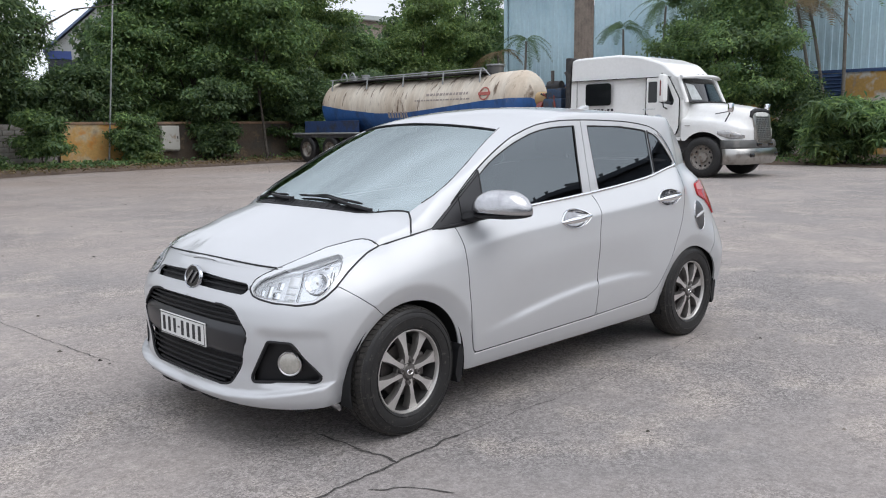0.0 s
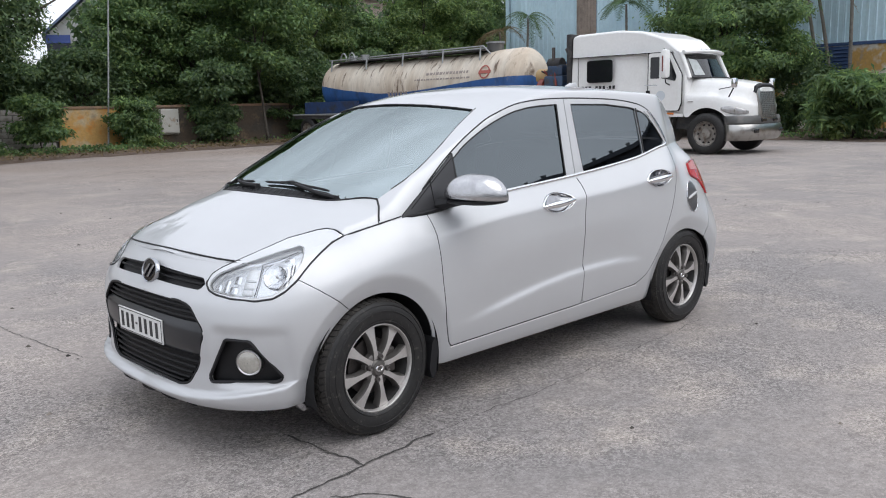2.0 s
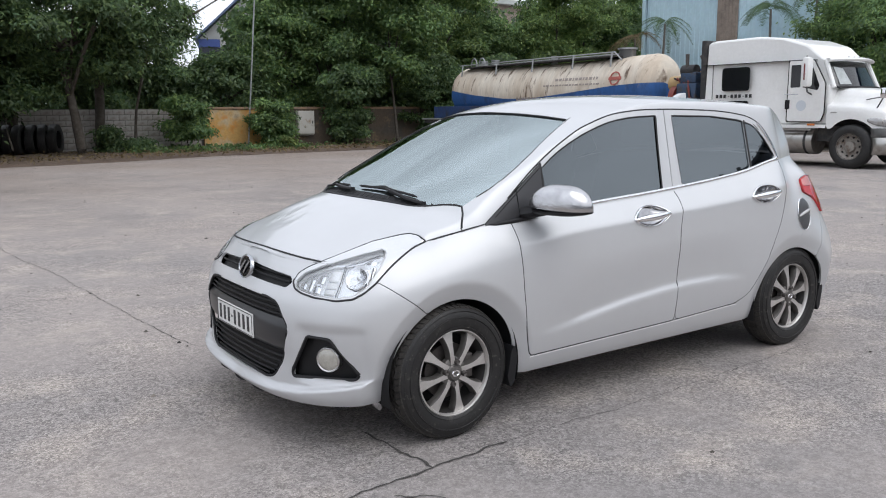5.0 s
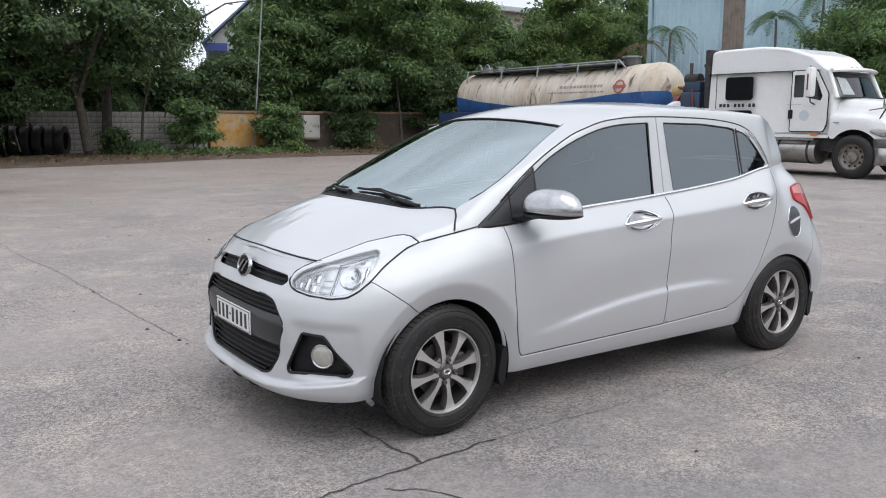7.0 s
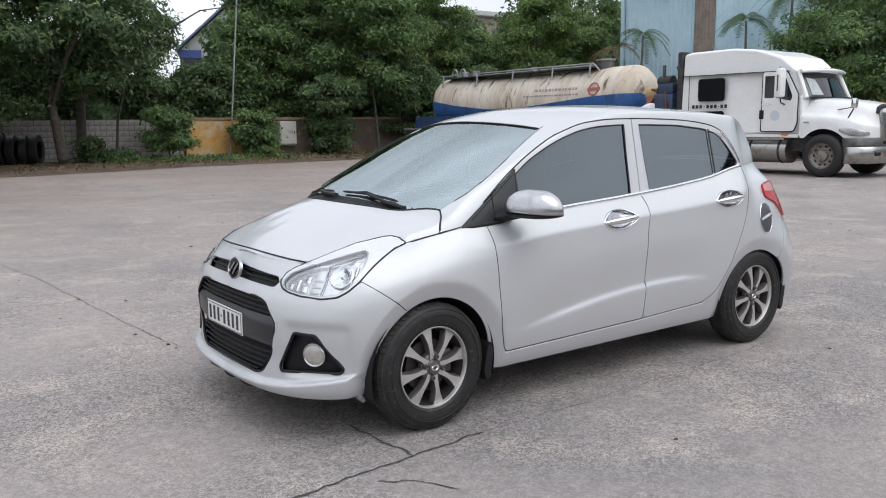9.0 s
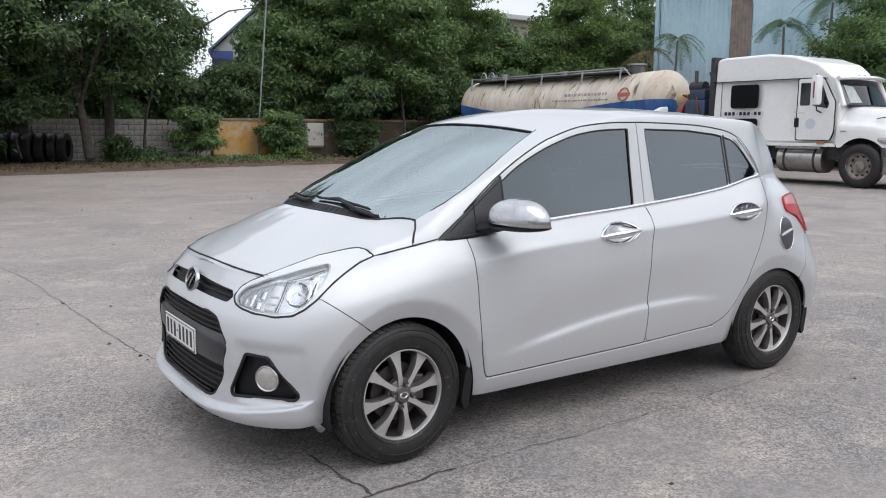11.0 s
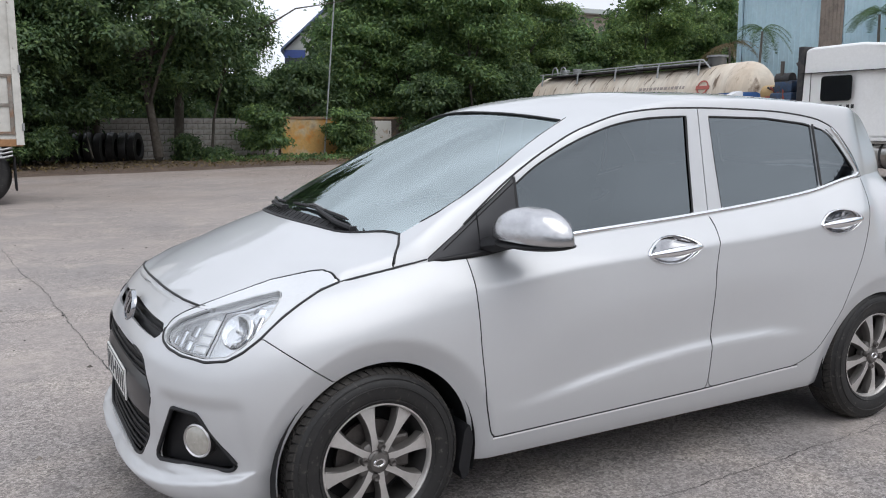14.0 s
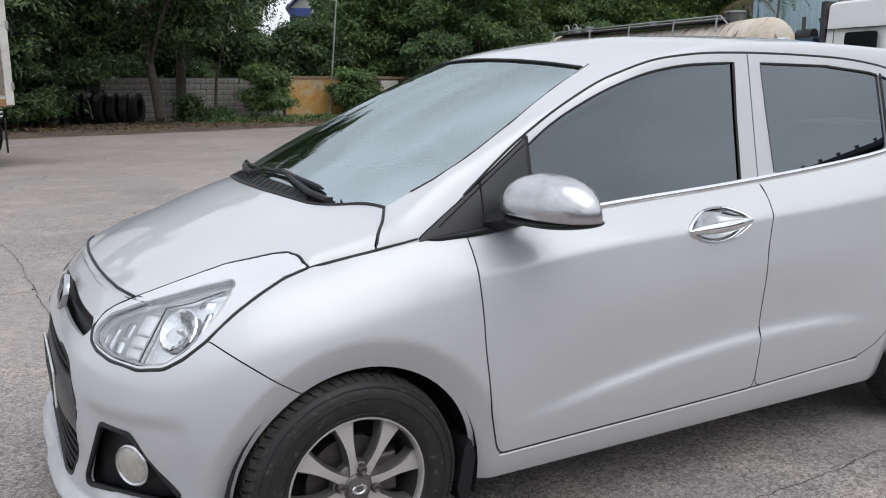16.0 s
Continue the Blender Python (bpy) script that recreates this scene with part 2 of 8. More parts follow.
class Skin:
    """A sheet of body metal, that outlines seen along an axis cut into panels."""

    def __init__(self, fn, nu, nv, fine=3):
        fu, fv = nu * fine, nv * fine
        u, v = np.meshgrid(np.linspace(0, 1, fu), np.linspace(0, 1, fv), indexing="ij")
        self.table = fn(u.ravel(), v.ravel()).reshape(fu, fv, 3)
        self.nu, self.nv = nu, nv
        u, v = np.meshgrid(np.linspace(0, 1, nu), np.linspace(0, 1, nv), indexing="ij")
        self.uv = np.stack([u.ravel(), v.ravel()], 1)
        self.p = self.at(self.uv)
        self.lock = np.zeros(len(self.uv), bool)
        self.cuts = []

    def at(self, uv):
        fu, fv = self.table.shape[:2]
        a = np.clip(uv[:, 0], 0, 1) * (fu - 1)
        b = np.clip(uv[:, 1], 0, 1) * (fv - 1)
        i, j = np.minimum(a.astype(int), fu - 2), np.minimum(b.astype(int), fv - 2)
        s, t = (a - i)[:, None], (b - j)[:, None]
        g = self.table
        return (1 - s) * (1 - t) * g[i, j] + s * (1 - t) * g[i + 1, j] + (1 - s) * t * g[i, j + 1] + s * t * g[i + 1, j + 1]

    @staticmethod
    def inside(q, poly):
        r = np.zeros(len(q), bool)
        x, y = q[:, 0], q[:, 1]
        for (x0, y0), (x1, y1) in zip(poly, np.roll(poly, -1, 0)):
            c = (y0 > y) != (y1 > y)
            if y1 != y0:
                r ^= c & (x < (x1 - x0) * (y - y0) / (y1 - y0) + x0)
        return r

    @staticmethod
    def nearest(q, poly):
        best, at = np.full(len(q), 9e9), np.zeros((len(q), 2))
        for a, b in zip(poly, np.roll(poly, -1, 0)):
            d = b - a
            t = np.clip(((q - a) @ d) / max(d @ d, 1e-12), 0, 1)
            c = a + t[:, None] * d
            e = ((q - c) ** 2).sum(1)
            w = e < best
            best[w], at[w] = e[w], c[w]
        return np.sqrt(best), at

    def cut(self, label, poly, axes, where=None):
        poly = np.array(poly, float)
        ax = np.array(axes, float).T
        q = self.p @ ax
        on = np.ones(len(q), bool) if where is None else where(self.p)
        ins = (self.inside(q, poly) & on).reshape(self.nu, self.nv)
        dist, near = self.nearest(q, poly)
        idx = np.arange(len(q)).reshape(self.nu, self.nv)
        pick = set()
        for a, b, d in ((idx[:-1], idx[1:], ins[:-1] != ins[1:]), (idx[:, :-1], idx[:, 1:], ins[:, :-1] != ins[:, 1:])):
            for i, j in zip(a[d], b[d]):
                if not (on[i] and on[j]) or (self.lock[i] and dist[i] < 8e-4) or (self.lock[j] and dist[j] < 8e-4):
                    continue
                k = i if dist[i] <= dist[j] else j
                if self.lock[k]:
                    k = j if k == i else i
                if not self.lock[k] and dist[k] < 0.03:
                    pick.add(int(k))
        pick = np.array(sorted(pick), int)
        if len(pick):
            uv = self.uv[pick].copy()
            for _ in range(4):
                c = self.at(uv) @ ax
                e = near[pick] - c
                ju = (self.at(uv + [0.002, 0]) @ ax - self.at(uv - [0.002, 0]) @ ax) / 0.004
                jv = (self.at(uv + [0, 0.004]) @ ax - self.at(uv - [0, 0.004]) @ ax) / 0.008
                det = ju[:, 0] * jv[:, 1] - ju[:, 1] * jv[:, 0]
                det = np.where(np.abs(det) < 1e-6, 1e-6, det)
                du = (e[:, 0] * jv[:, 1] - e[:, 1] * jv[:, 0]) / det
                dv = (ju[:, 0] * e[:, 1] - ju[:, 1] * e[:, 0]) / det
                uv += np.clip(np.stack([du, dv], 1), -0.03, 0.03)
                uv = np.clip(uv, 0, 1)
            ok = np.linalg.norm(self.at(uv) - self.p[pick], axis=1) < 0.04
            self.uv[pick[ok]] = uv[ok]
            self.p = self.at(self.uv)
            self.lock[pick[ok]] = True
        self.cuts.append((label, poly, ax, where))

    def finish(self, centre):
        i = np.arange(self.nu * self.nv).reshape(self.nu, self.nv)
        a, b, c, d = (x.ravel() for x in (i[:-1, :-1], i[1:, :-1], i[1:, 1:], i[:-1, 1:]))
        lk = self.lock
        other = lk[b] & lk[d] & ~(lk[a] & lk[c])
        t1 = np.where(other[:, None], np.stack([a, b, d], 1), np.stack([a, b, c], 1))
        t2 = np.where(other[:, None], np.stack([b, c, d], 1), np.stack([a, c, d], 1))
        self.tris = np.concatenate([t1, t2])
        g = self.table
        far = np.cross(np.gradient(g, axis=0), np.gradient(g, axis=1))
        far /= np.maximum(np.linalg.norm(far, axis=2, keepdims=True), 1e-12)
        self.table, nrm = far, None
        nrm = self.at(self.uv)
        self.table = g
        nrm /= np.maximum(np.linalg.norm(nrm, axis=1, keepdims=True), 1e-9)
        if np.mean(((self.p - centre) * nrm).sum(1)) < 0:
            nrm = -nrm
            self.tris = self.tris[:, ::-1]
        f = np.cross(self.p[self.tris[:, 1]] - self.p[self.tris[:, 0]], self.p[self.tris[:, 2]] - self.p[self.tris[:, 0]])
        good = np.linalg.norm(f, axis=1) > 1e-9
        flip = (f * nrm[self.tris[:, 0]]).sum(1) < 0
        if flip.mean() > 0.5:
            self.tris = self.tris[:, ::-1]
        self.tris = self.tris[good]
        self.n = nrm
        mid = self.p[self.tris].mean(1)
        self.label = np.full(len(self.tris), "body", dtype=object)
        for label, poly, ax, where in self.cuts:
            k = self.inside(mid @ ax, poly)
            if where is not None:
                k &= where(mid)
            self.label[k] = label
        return self

    def panel(self, name, labels, mat, gap=0.002, skirt=0.012, offset=0.0, mirror="no", weld=False):
        """Mesh data of the panels with these labels. mirror: no, flip (the other side's) or both."""
        t = self.tris[np.isin(self.label, labels)]
        ids, inv = np.unique(t, return_inverse=True)
        t = inv.reshape(-1, 3)
        n = self.n[ids]
        v = self.p[ids] + n * offset
        edges = collections.Counter()
        for x, y in ((0, 1), (1, 2), (2, 0)):
            for p, q in t[:, [x, y]]:
                edges[(int(p), int(q))] += 1
        rim = [(p, q) for (p, q) in edges if (q, p) not in edges]
        if mirror == "both":
            rim = [(p, q) for p, q in rim if not (abs(v[p][1]) < 1e-3 and abs(v[q][1]) < 1e-3)]
        rimv = sorted({k for e in rim for k in e})
        if gap and rimv:
            mean, cnt = np.zeros_like(v), np.zeros(len(v))
            m = v[t].mean(1)
            for k in range(3):
                np.add.at(mean, t[:, k], m)
                np.add.at(cnt, t[:, k], 1)
            d = mean / np.maximum(cnt, 1)[:, None] - v
            if mirror == "both":
                d[np.abs(v[:, 1]) < 1e-3, 1] = 0
            d /= np.maximum(np.linalg.norm(d, axis=1, keepdims=True), 1e-6)
            shift = d[rimv] * gap
            if weld:
                shift[self.uv[ids][rimv][:, 1] > 0.9995] = 0
            v[rimv] += shift
        verts, faces = [v], [t]
        if skirt and rimv:
            base = len(v)
            pos = {k: i for i, k in enumerate(rimv)}
            top = v[rimv]
            low = top - n[rimv] * skirt
            verts += [top, low]
            m = len(rimv)
            quads = []
            for p, q in rim:
                a, b = base + pos[p], base + pos[q]
                quads.append((b, a, a + m))
                quads.append((b, a + m, b + m))
            faces.append(np.array(quads))
        v, f = np.concatenate(verts), np.concatenate(faces)
        if mirror != "no":
            w = v * [1, -1, 1]
            g = f[:, ::-1]
            if mirror == "flip":
                v, f = w, g
            else:
                f = np.concatenate([f, g + len(v)])
                v = np.concatenate([v, w])
                bm = bmesh.new()
                vs = [bm.verts.new(c) for c in v]
                for tri in f:
                    try:
                        bm.faces.new([vs[i] for i in tri])
                    except ValueError:
                        pass
                bmesh.ops.remove_doubles(bm, verts=[x for x in vs if abs(x.co.y) < 1e-3], dist=1e-4)
                me = bpy.data.meshes.new(name)
                bm.to_mesh(me)
                bm.free()
                me.materials.append(mat)
                me.polygons.foreach_set("use_smooth", [True] * len(me.polygons))
                return me
        return mesh_data(name, v, f, mat)


# ---- ground ----
def concrete():
    m = material("yard_concrete", (0.305, 0.270, 0.250), 0.85, spots=((0.35, (0.235, 0.216, 0.208), 0.42, 0.62), (1.7, (0.37, 0.325, 0.29), 0.50, 0.72), (6.0, (0.225, 0.206, 0.197), 0.60, 0.82)), grain=(22, 0.10))
    nt = m.node_tree
    p = nt.nodes["Principled BSDF"]
    src = p.inputs["Base Color"].links[0].from_socket
    co = nt.nodes.new("ShaderNodeTexCoord").outputs["Object"]
    vor = nt.nodes.new("ShaderNodeTexVoronoi")
    vor.inputs["Scale"].default_value = 98
    nt.links.new(co, vor.inputs["Vector"])
    ns = nt.nodes.new("ShaderNodeTexNoise")
    ns.inputs["Scale"].default_value, ns.inputs["Detail"].default_value = 170, 3
    nt.links.new(co, ns.inputs["Vector"])
    wear = nt.nodes.new("ShaderNodeTexNoise")
    wear.inputs["Scale"].default_value, wear.inputs["Detail"].default_value = 0.8, 5
    nt.links.new(co, wear.inputs["Vector"])

    def rng(src_, a, b, c, d):
        r = nt.nodes.new("ShaderNodeMapRange")
        for key, val in (("From Min", a), ("From Max", b), ("To Min", c), ("To Max", d)):
            r.inputs[key].default_value = val
        nt.links.new(src_, r.inputs["Value"])
        return r.outputs[0]

    def math_node(op, a, b):
        n = nt.nodes.new("ShaderNodeMath")
        n.operation = op
        for i, x in enumerate((a, b)):
            if isinstance(x, (int, float)):
                n.inputs[i].default_value = x
            else:
                nt.links.new(x, n.inputs[i])
        return n.outputs[0]

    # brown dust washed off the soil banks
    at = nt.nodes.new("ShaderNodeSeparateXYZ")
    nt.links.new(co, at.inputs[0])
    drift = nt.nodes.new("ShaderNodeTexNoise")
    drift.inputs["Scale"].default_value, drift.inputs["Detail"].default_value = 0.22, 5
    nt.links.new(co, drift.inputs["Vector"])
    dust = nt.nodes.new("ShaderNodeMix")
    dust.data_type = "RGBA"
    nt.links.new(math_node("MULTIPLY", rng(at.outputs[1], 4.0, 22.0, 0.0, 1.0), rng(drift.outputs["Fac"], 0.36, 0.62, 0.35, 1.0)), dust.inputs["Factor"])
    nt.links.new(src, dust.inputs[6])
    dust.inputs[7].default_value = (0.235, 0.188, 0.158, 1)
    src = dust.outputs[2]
    sep = nt.nodes.new("ShaderNodeSeparateColor")
    nt.links.new(vor.outputs["Color"], sep.inputs[0])
    stone = rng(sep.outputs[0], 0, 1, 0.55, 1.41)
    fine = rng(ns.outputs["Fac"], 0.3, 0.7, 0.58, 1.41)
    both = math_node("MULTIPLY", stone, fine)
    amount = rng(wear.outputs["Fac"], 0.42, 0.56, 0.35, 1.0)
    fac = math_node("ADD", math_node("MULTIPLY", math_node("SUBTRACT", both, 1.0), amount), 1.0)
    # blotches a hand wide, darker pits among them
    blot = nt.nodes.new("ShaderNodeTexNoise")
    blot.inputs["Scale"].default_value, blot.inputs["Detail"].default_value, blot.inputs["Roughness"].default_value = 11, 5, 0.7
    nt.links.new(co, blot.inputs["Vector"])
    fac = math_node("MULTIPLY", fac, rng(blot.outputs["Fac"], 0.3, 0.7, 0.87, 1.12))
    cc = nt.nodes.new("ShaderNodeCombineColor")
    for k in range(3):
        nt.links.new(fac, cc.inputs[k])
    mx = nt.nodes.new("ShaderNodeMix")
    mx.data_type, mx.blend_type = "RGBA", "MULTIPLY"
    mx.inputs["Factor"].default_value = 1.0
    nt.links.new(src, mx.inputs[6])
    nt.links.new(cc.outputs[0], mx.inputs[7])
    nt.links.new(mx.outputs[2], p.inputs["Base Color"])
    b = nt.nodes.new("ShaderNodeBump")
    b.inputs["Strength"].default_value, b.inputs["Distance"].default_value = 0.5, 0.004
    nt.links.new(fac, b.inputs["Height"])
    nt.links.new(b.outputs[0], p.inputs["Normal"])
    return m


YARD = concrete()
SOIL = material("brown_soil", (0.105, 0.072, 0.052), 0.95, spots=((1.2, (0.16, 0.115, 0.085), 0.45, 0.7), (14, (0.06, 0.045, 0.035), 0.5, 0.75)), grain=(25, 0.35), bump=(14, 0.8, 0.05))
CRACK = material("crack_dirt", (0.052, 0.048, 0.045), 0.95, spots=((40, (0.12, 0.11, 0.10), 0.55, 0.7),), grain=(60, 0.4))
bm = bmesh.new()
bmesh.ops.create_grid(bm, x_segments=40, y_segments=40, size=600)
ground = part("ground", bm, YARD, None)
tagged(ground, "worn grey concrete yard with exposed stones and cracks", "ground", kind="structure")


def crack(points, width, name="crack"):
    """A ragged open joint in the slab, wandering, with chipped edges of uneven width."""
    rnd = random.Random(len(points) * 7 + int(width * 1e4))
    pts, drift = [], 0.0
    for (x0, y0), (x1, y1) in zip(points, points[1:]):
        length = math.hypot(x1 - x0, y1 - y0)
        n = max(2, int(length / 0.028))
        ux, uy = -(y1 - y0) / length, (x1 - x0) / length
        for k in range(n):
            t = k / n
            drift = drift * 0.75 + rnd.gauss(0, 0.005)
            off = drift * min(1, 4 * t, 4 * (1 - t)) + rnd.gauss(0, 0.0015)
            pts.append((x0 + (x1 - x0) * t + ux * off, y0 + (y1 - y0) * t + uy * off))
    pts.append(points[-1])
    verts, faces, a_, b_ = [], [], 0.5, 0.5
    for i, (x, y) in enumerate(pts):
        p, q = pts[max(i - 1, 0)], pts[min(i + 1, len(pts) - 1)]
        d = Vector((q[0] - p[0], q[1] - p[1])).normalized()
        a_ = a_ * 0.5 + 0.5 * max(0.12, rnd.gauss(0.55, 0.35) + (1.2 if rnd.random() < 0.06 else 0))
        b_ = b_ * 0.5 + 0.5 * max(0.12, rnd.gauss(0.55, 0.35) + (1.2 if rnd.random() < 0.06 else 0))
        end = 0.35 if i in (0, len(pts) - 1) else 1
        verts += [(x - d.y * width * a_ * end, y + d.x * width * a_ * end, 0.003), (x + d.y * width * b_ * end, y - d.x * width * b_ * end, 0.003)]
        if i and rnd.random() > 0.03:
            k = 2 * i
            faces.append((k - 2, k - 1, k + 1, k))
    return part(name, mesh_data(name, verts, faces, CRACK, smooth=False), None, ground)


crack([(-1.15, -1.09), (-0.73, -1.04), (-0.65, -1.03), (-0.46, -1.01), (-0.26, -0.99), (-0.12, -0.98), (0.14, -0.96)], 0.0085)
crack([(0.14, -0.96), (0.45, -0.95), (0.79, -0.97), (1.16, -0.95), (1.53, -0.93), (1.89, -0.9), (2.6, -0.86)], 0.0021)
crack([(-0.30, -0.50), (-0.29, -0.55), (-0.28, -0.71), (-0.27, -0.85), (-0.26, -0.99)], 0.0075)
crack([(-0.51, -1.11), (-0.48, -1.14), (-0.40, -1.18), (-0.35, -1.26), (-0.33, -1.30), (-0.30, -1.36)], 0.006)
crack([(-0.95, 7.2), (-0.89, 6.43), (-0.80, 5.18), (-0.68, 4.38), (-0.60, 3.21), (-0.55, 2.38), (-0.50, 1.71), (-0.45, 1.3)], 0.0036)
crack([(-1.9, 2.95), (-1.29, 3.03), (-1.04, 3.21), (-0.85, 3.17), (-0.61, 3.16)], 0.0045)
crack([(-0.61, 3.16), (0.2, 3.2), (1.0, 3.12)], 0.003)
crack([(3.84, -0.78), (4.51, -0.7), (5.32, -0.67)], 0.002)
# pebbles, chips and dry leaves lying about
rnd = random.Random(5)
verts, faces = [], []
for k in range(520):
    x, y = rnd.uniform(-4, 14), rnd.uniform(-2.2, 21)
    if -0.8 < x < 3.2 and -0.9 < y < 0.9:
        continue
    r = rnd.choice((0.006, 0.008, 0.011, 0.016)) * (1.15 if y > 8 else 1)
    b = len(verts)
    a0 = rnd.uniform(0, 6.3)
    for j in range(5):
        a = a0 + j * 1.2566
        verts.append((x + r * math.cos(a) * rnd.uniform(0.7, 1.5), y + r * math.sin(a), 0.0))
    verts.append((x, y, r * 0.8))
    faces += [(b + j, b + (j + 1) % 5, b + 5) for j in range(5)]
LITTER = material("litter", (0.12, 0.105, 0.09), 0.9, island=0.85)
litter = part("pebbles", mesh_data("pebbles", verts, faces, LITTER, smooth=False), None, None)
tagged(litter, "small pebbles, chips and dry leaves on concrete", "pebbles", kind="stuff")


def soil_bank(name, x0, x1, edge_line, back, height, seed):
    """Bare earth with an uneven front edge over the slab."""
    rnd_ = random.Random(seed)
    nx, ny = 90, 14
    verts, faces = [], []
    for i in range(nx + 1):
        t = i / nx
        for j in range(ny + 1):
            s = j / ny
            if edge_line == "y":
                x = x0 + (x1 - x0) * t
                f = np.interp(x, (-8, -0.7, 5, 7, 12, 20, 30), (20.2, 20.6, 22.1, 23.0, 23.6, 25, 25.5)) + 0.35 * noise.noise((x * 0.6, seed, 0)) + 0.12 * noise.noise((x * 3, seed, 4))
                y = f + (back - f) * s
            else:
                y = x0 + (x1 - x0) * t
                f = np.interp(y, (-8, 5, 7.5, 10, 14, 26), (23.8, 23.8, 24.3, 24.0, 23.8, 24.5)) + 0.35 * noise.noise((y * 0.6, seed, 0)) + 0.12 * noise.noise((y * 3, seed, 4))
                x = f + (back - f) * s
            z = 0.004 + height * (1 - math.exp(-4 * s)) * (0.75 + 0.6 * noise.noise((x * 0.9, y * 0.9, seed))) + 0.03 * noise.noise((x * 5, y * 5, 1)) * (s > 0)
            verts.append((x, y, z if s else -0.02))
    for i in range(nx):
        for j in range(ny):
            a = i * (ny + 1) + j
            faces.append((a, a + ny + 1, a + ny + 2, a + 1) if edge_line == "y" else (a, a + 1, a + ny + 2, a + ny + 1))
    return tagged(part(name, mesh_data(name, verts, faces, SOIL), None, None), "bare brown earth with leaf litter", "soil", kind="structure")


soil_bank("soil", -14, 30, "y", 34, 0.16, 3)
soil_bank("soil", -10, 27, "x", 36, 0.16, 8)


# ---- walls and buildings ----
BLOCK = material("concrete_block", (0.44, 0.42, 0.39), 0.9, spots=((0.9, (0.30, 0.26, 0.22), 0.50, 0.66), (3, (0.24, 0.22, 0.20), 0.54, 0.76)), grain=(20, 0.2), bump=(30, 0.4, 0.01))
MORTAR = material("mortar", (0.15, 0.14, 0.13), 0.95, grain=(20, 0.2))
OCHRE = material("ochre_render", (0.50, 0.30, 0.10), 0.85, spots=((1.3, (0.46, 0.37, 0.24), 0.48, 0.62), (3, (0.48, 0.20, 0.04), 0.52, 0.70), (2.2, (0.12, 0.10, 0.08), 0.60, 0.82)), grain=(12, 0.2))
# grime, with the shade under the trees also put into the colour
GRIME_SHADE = material("grimy_shaded_render", (0.095, 0.072, 0.052), 0.9, spots=((1.1, (0.075, 0.065, 0.055), 0.42, 0.62), (2.4, (0.21, 0.15, 0.09), 0.57, 0.74)), grain=(12, 0.25), bump=(20, 0.4, 0.01))
CAPPING = material("stained_capping", (0.25, 0.16, 0.10), 0.9, spots=((2.0, (0.14, 0.11, 0.09), 0.45, 0.65),), grain=(15, 0.2))
wall = tagged(part("wall_north", bm_box(-16, 9.05, 28.06, 28.22, 0, 1.60), MORTAR, None), "grey concrete block yard wall", "wall", kind="structure")
tagged(part("wall_capping", bm_box(9.05, 32, 27.98, 28.24, 1.56, 1.66, 0.015), CAPPING, None), "rust-stained wall capping", "wall", kind="structure")
tagged(part("wall_north", bm_box(9.05, 11.55, 28.02, 28.20, 0, 1.56), OCHRE, None), "stained ochre rendered yard wall", "wall", kind="structure")
tagged(part("wall_north", bm_box(11.55, 32, 28.02, 28.20, 0, 1.56), GRIME_SHADE, None), "grimy brown rendered yard wall, tree shade in its colour", "wall", kind="structure")
for x, m_ in ((9.05, OCHRE), (12.2, GRIME_SHADE), (15.5, GRIME_SHADE), (19.0, GRIME_SHADE)):
    tagged(part("wall_pillar", bm_box(x - 0.14, x + 0.14, 27.92, 28.02, 0, 1.62), m_, None), "rendered wall pillar", "wall", kind="structure")
me_block = mesh_data("block", [(x, y, z) for x in (-0.19, 0.19) for y in (-0.05, 0.0) for z in (-0.09, 0.09)], [(0, 4, 5, 1), (0, 2, 6, 4), (1, 5, 7, 3), (0, 1, 3, 2), (4, 6, 7, 5)], BLOCK, smooth=False)
rnd = random.Random(11)
for r in range(8):
    for k in range(36):
        x = 8.83 - 0.40 * k - (0.2 if r % 2 else 0)
        if x < -5.8:
            continue
        ob = new("block", me_block)
        ob.parent = wall
        ob.location = (x, 28.06 + rnd.uniform(-0.014, 0.012), 0.11 + 0.197 * r)
        ob.rotation_euler = (0, rnd.uniform(-0.02, 0.02), rnd.uniform(-0.015, 0.015))
cab_box = thing("meter_cabinet", "pale metal meter cabinet fixed to the ochre wall", "cabinet")
STEEL = material("pale_steel", (0.48, 0.47, 0.43), 0.5, 0.2, spots=((5, (0.30, 0.22, 0.15), 0.58, 0.8),))
part("body", bm_box(12.77, 13.50, 27.76, 28.0, 0.55, 1.50, 0.015), STEEL, cab_box)
d = part("door", bm_box(12.81, 13.46, 27.745, 27.76, 0.59, 1.46, 0.005), STEEL, cab_box)
part("handle", bm_box(13.39, 13.42, 27.725, 27.745, 0.98, 1.10, 0.004), TRIM, d)
part("bracket", bm_box(12.75, 13.52, 27.90, 28.02, 0.50, 0.55), STEEL, cab_box)

pole = thing("flag_pole", "thin bare grey metal pole leaning slightly", "pole", pose(10.5, 27.55, 0.05, 0, 5.2, 0))
GALV = material("galvanised_steel", (0.33, 0.34, 0.34), 0.45, 0.6, grain=(15, 0.15))
part("shaft", bm_cyl((0, 0, 0), (0, 0, 9.5), 0.034, 0.026, 12), GALV, pole, smooth=True)
part("foot", bm_cyl((0, 0, -0.05), (0, 0, 0.12), 0.09, 0.06, 12), BLOCK, pole, smooth=True)

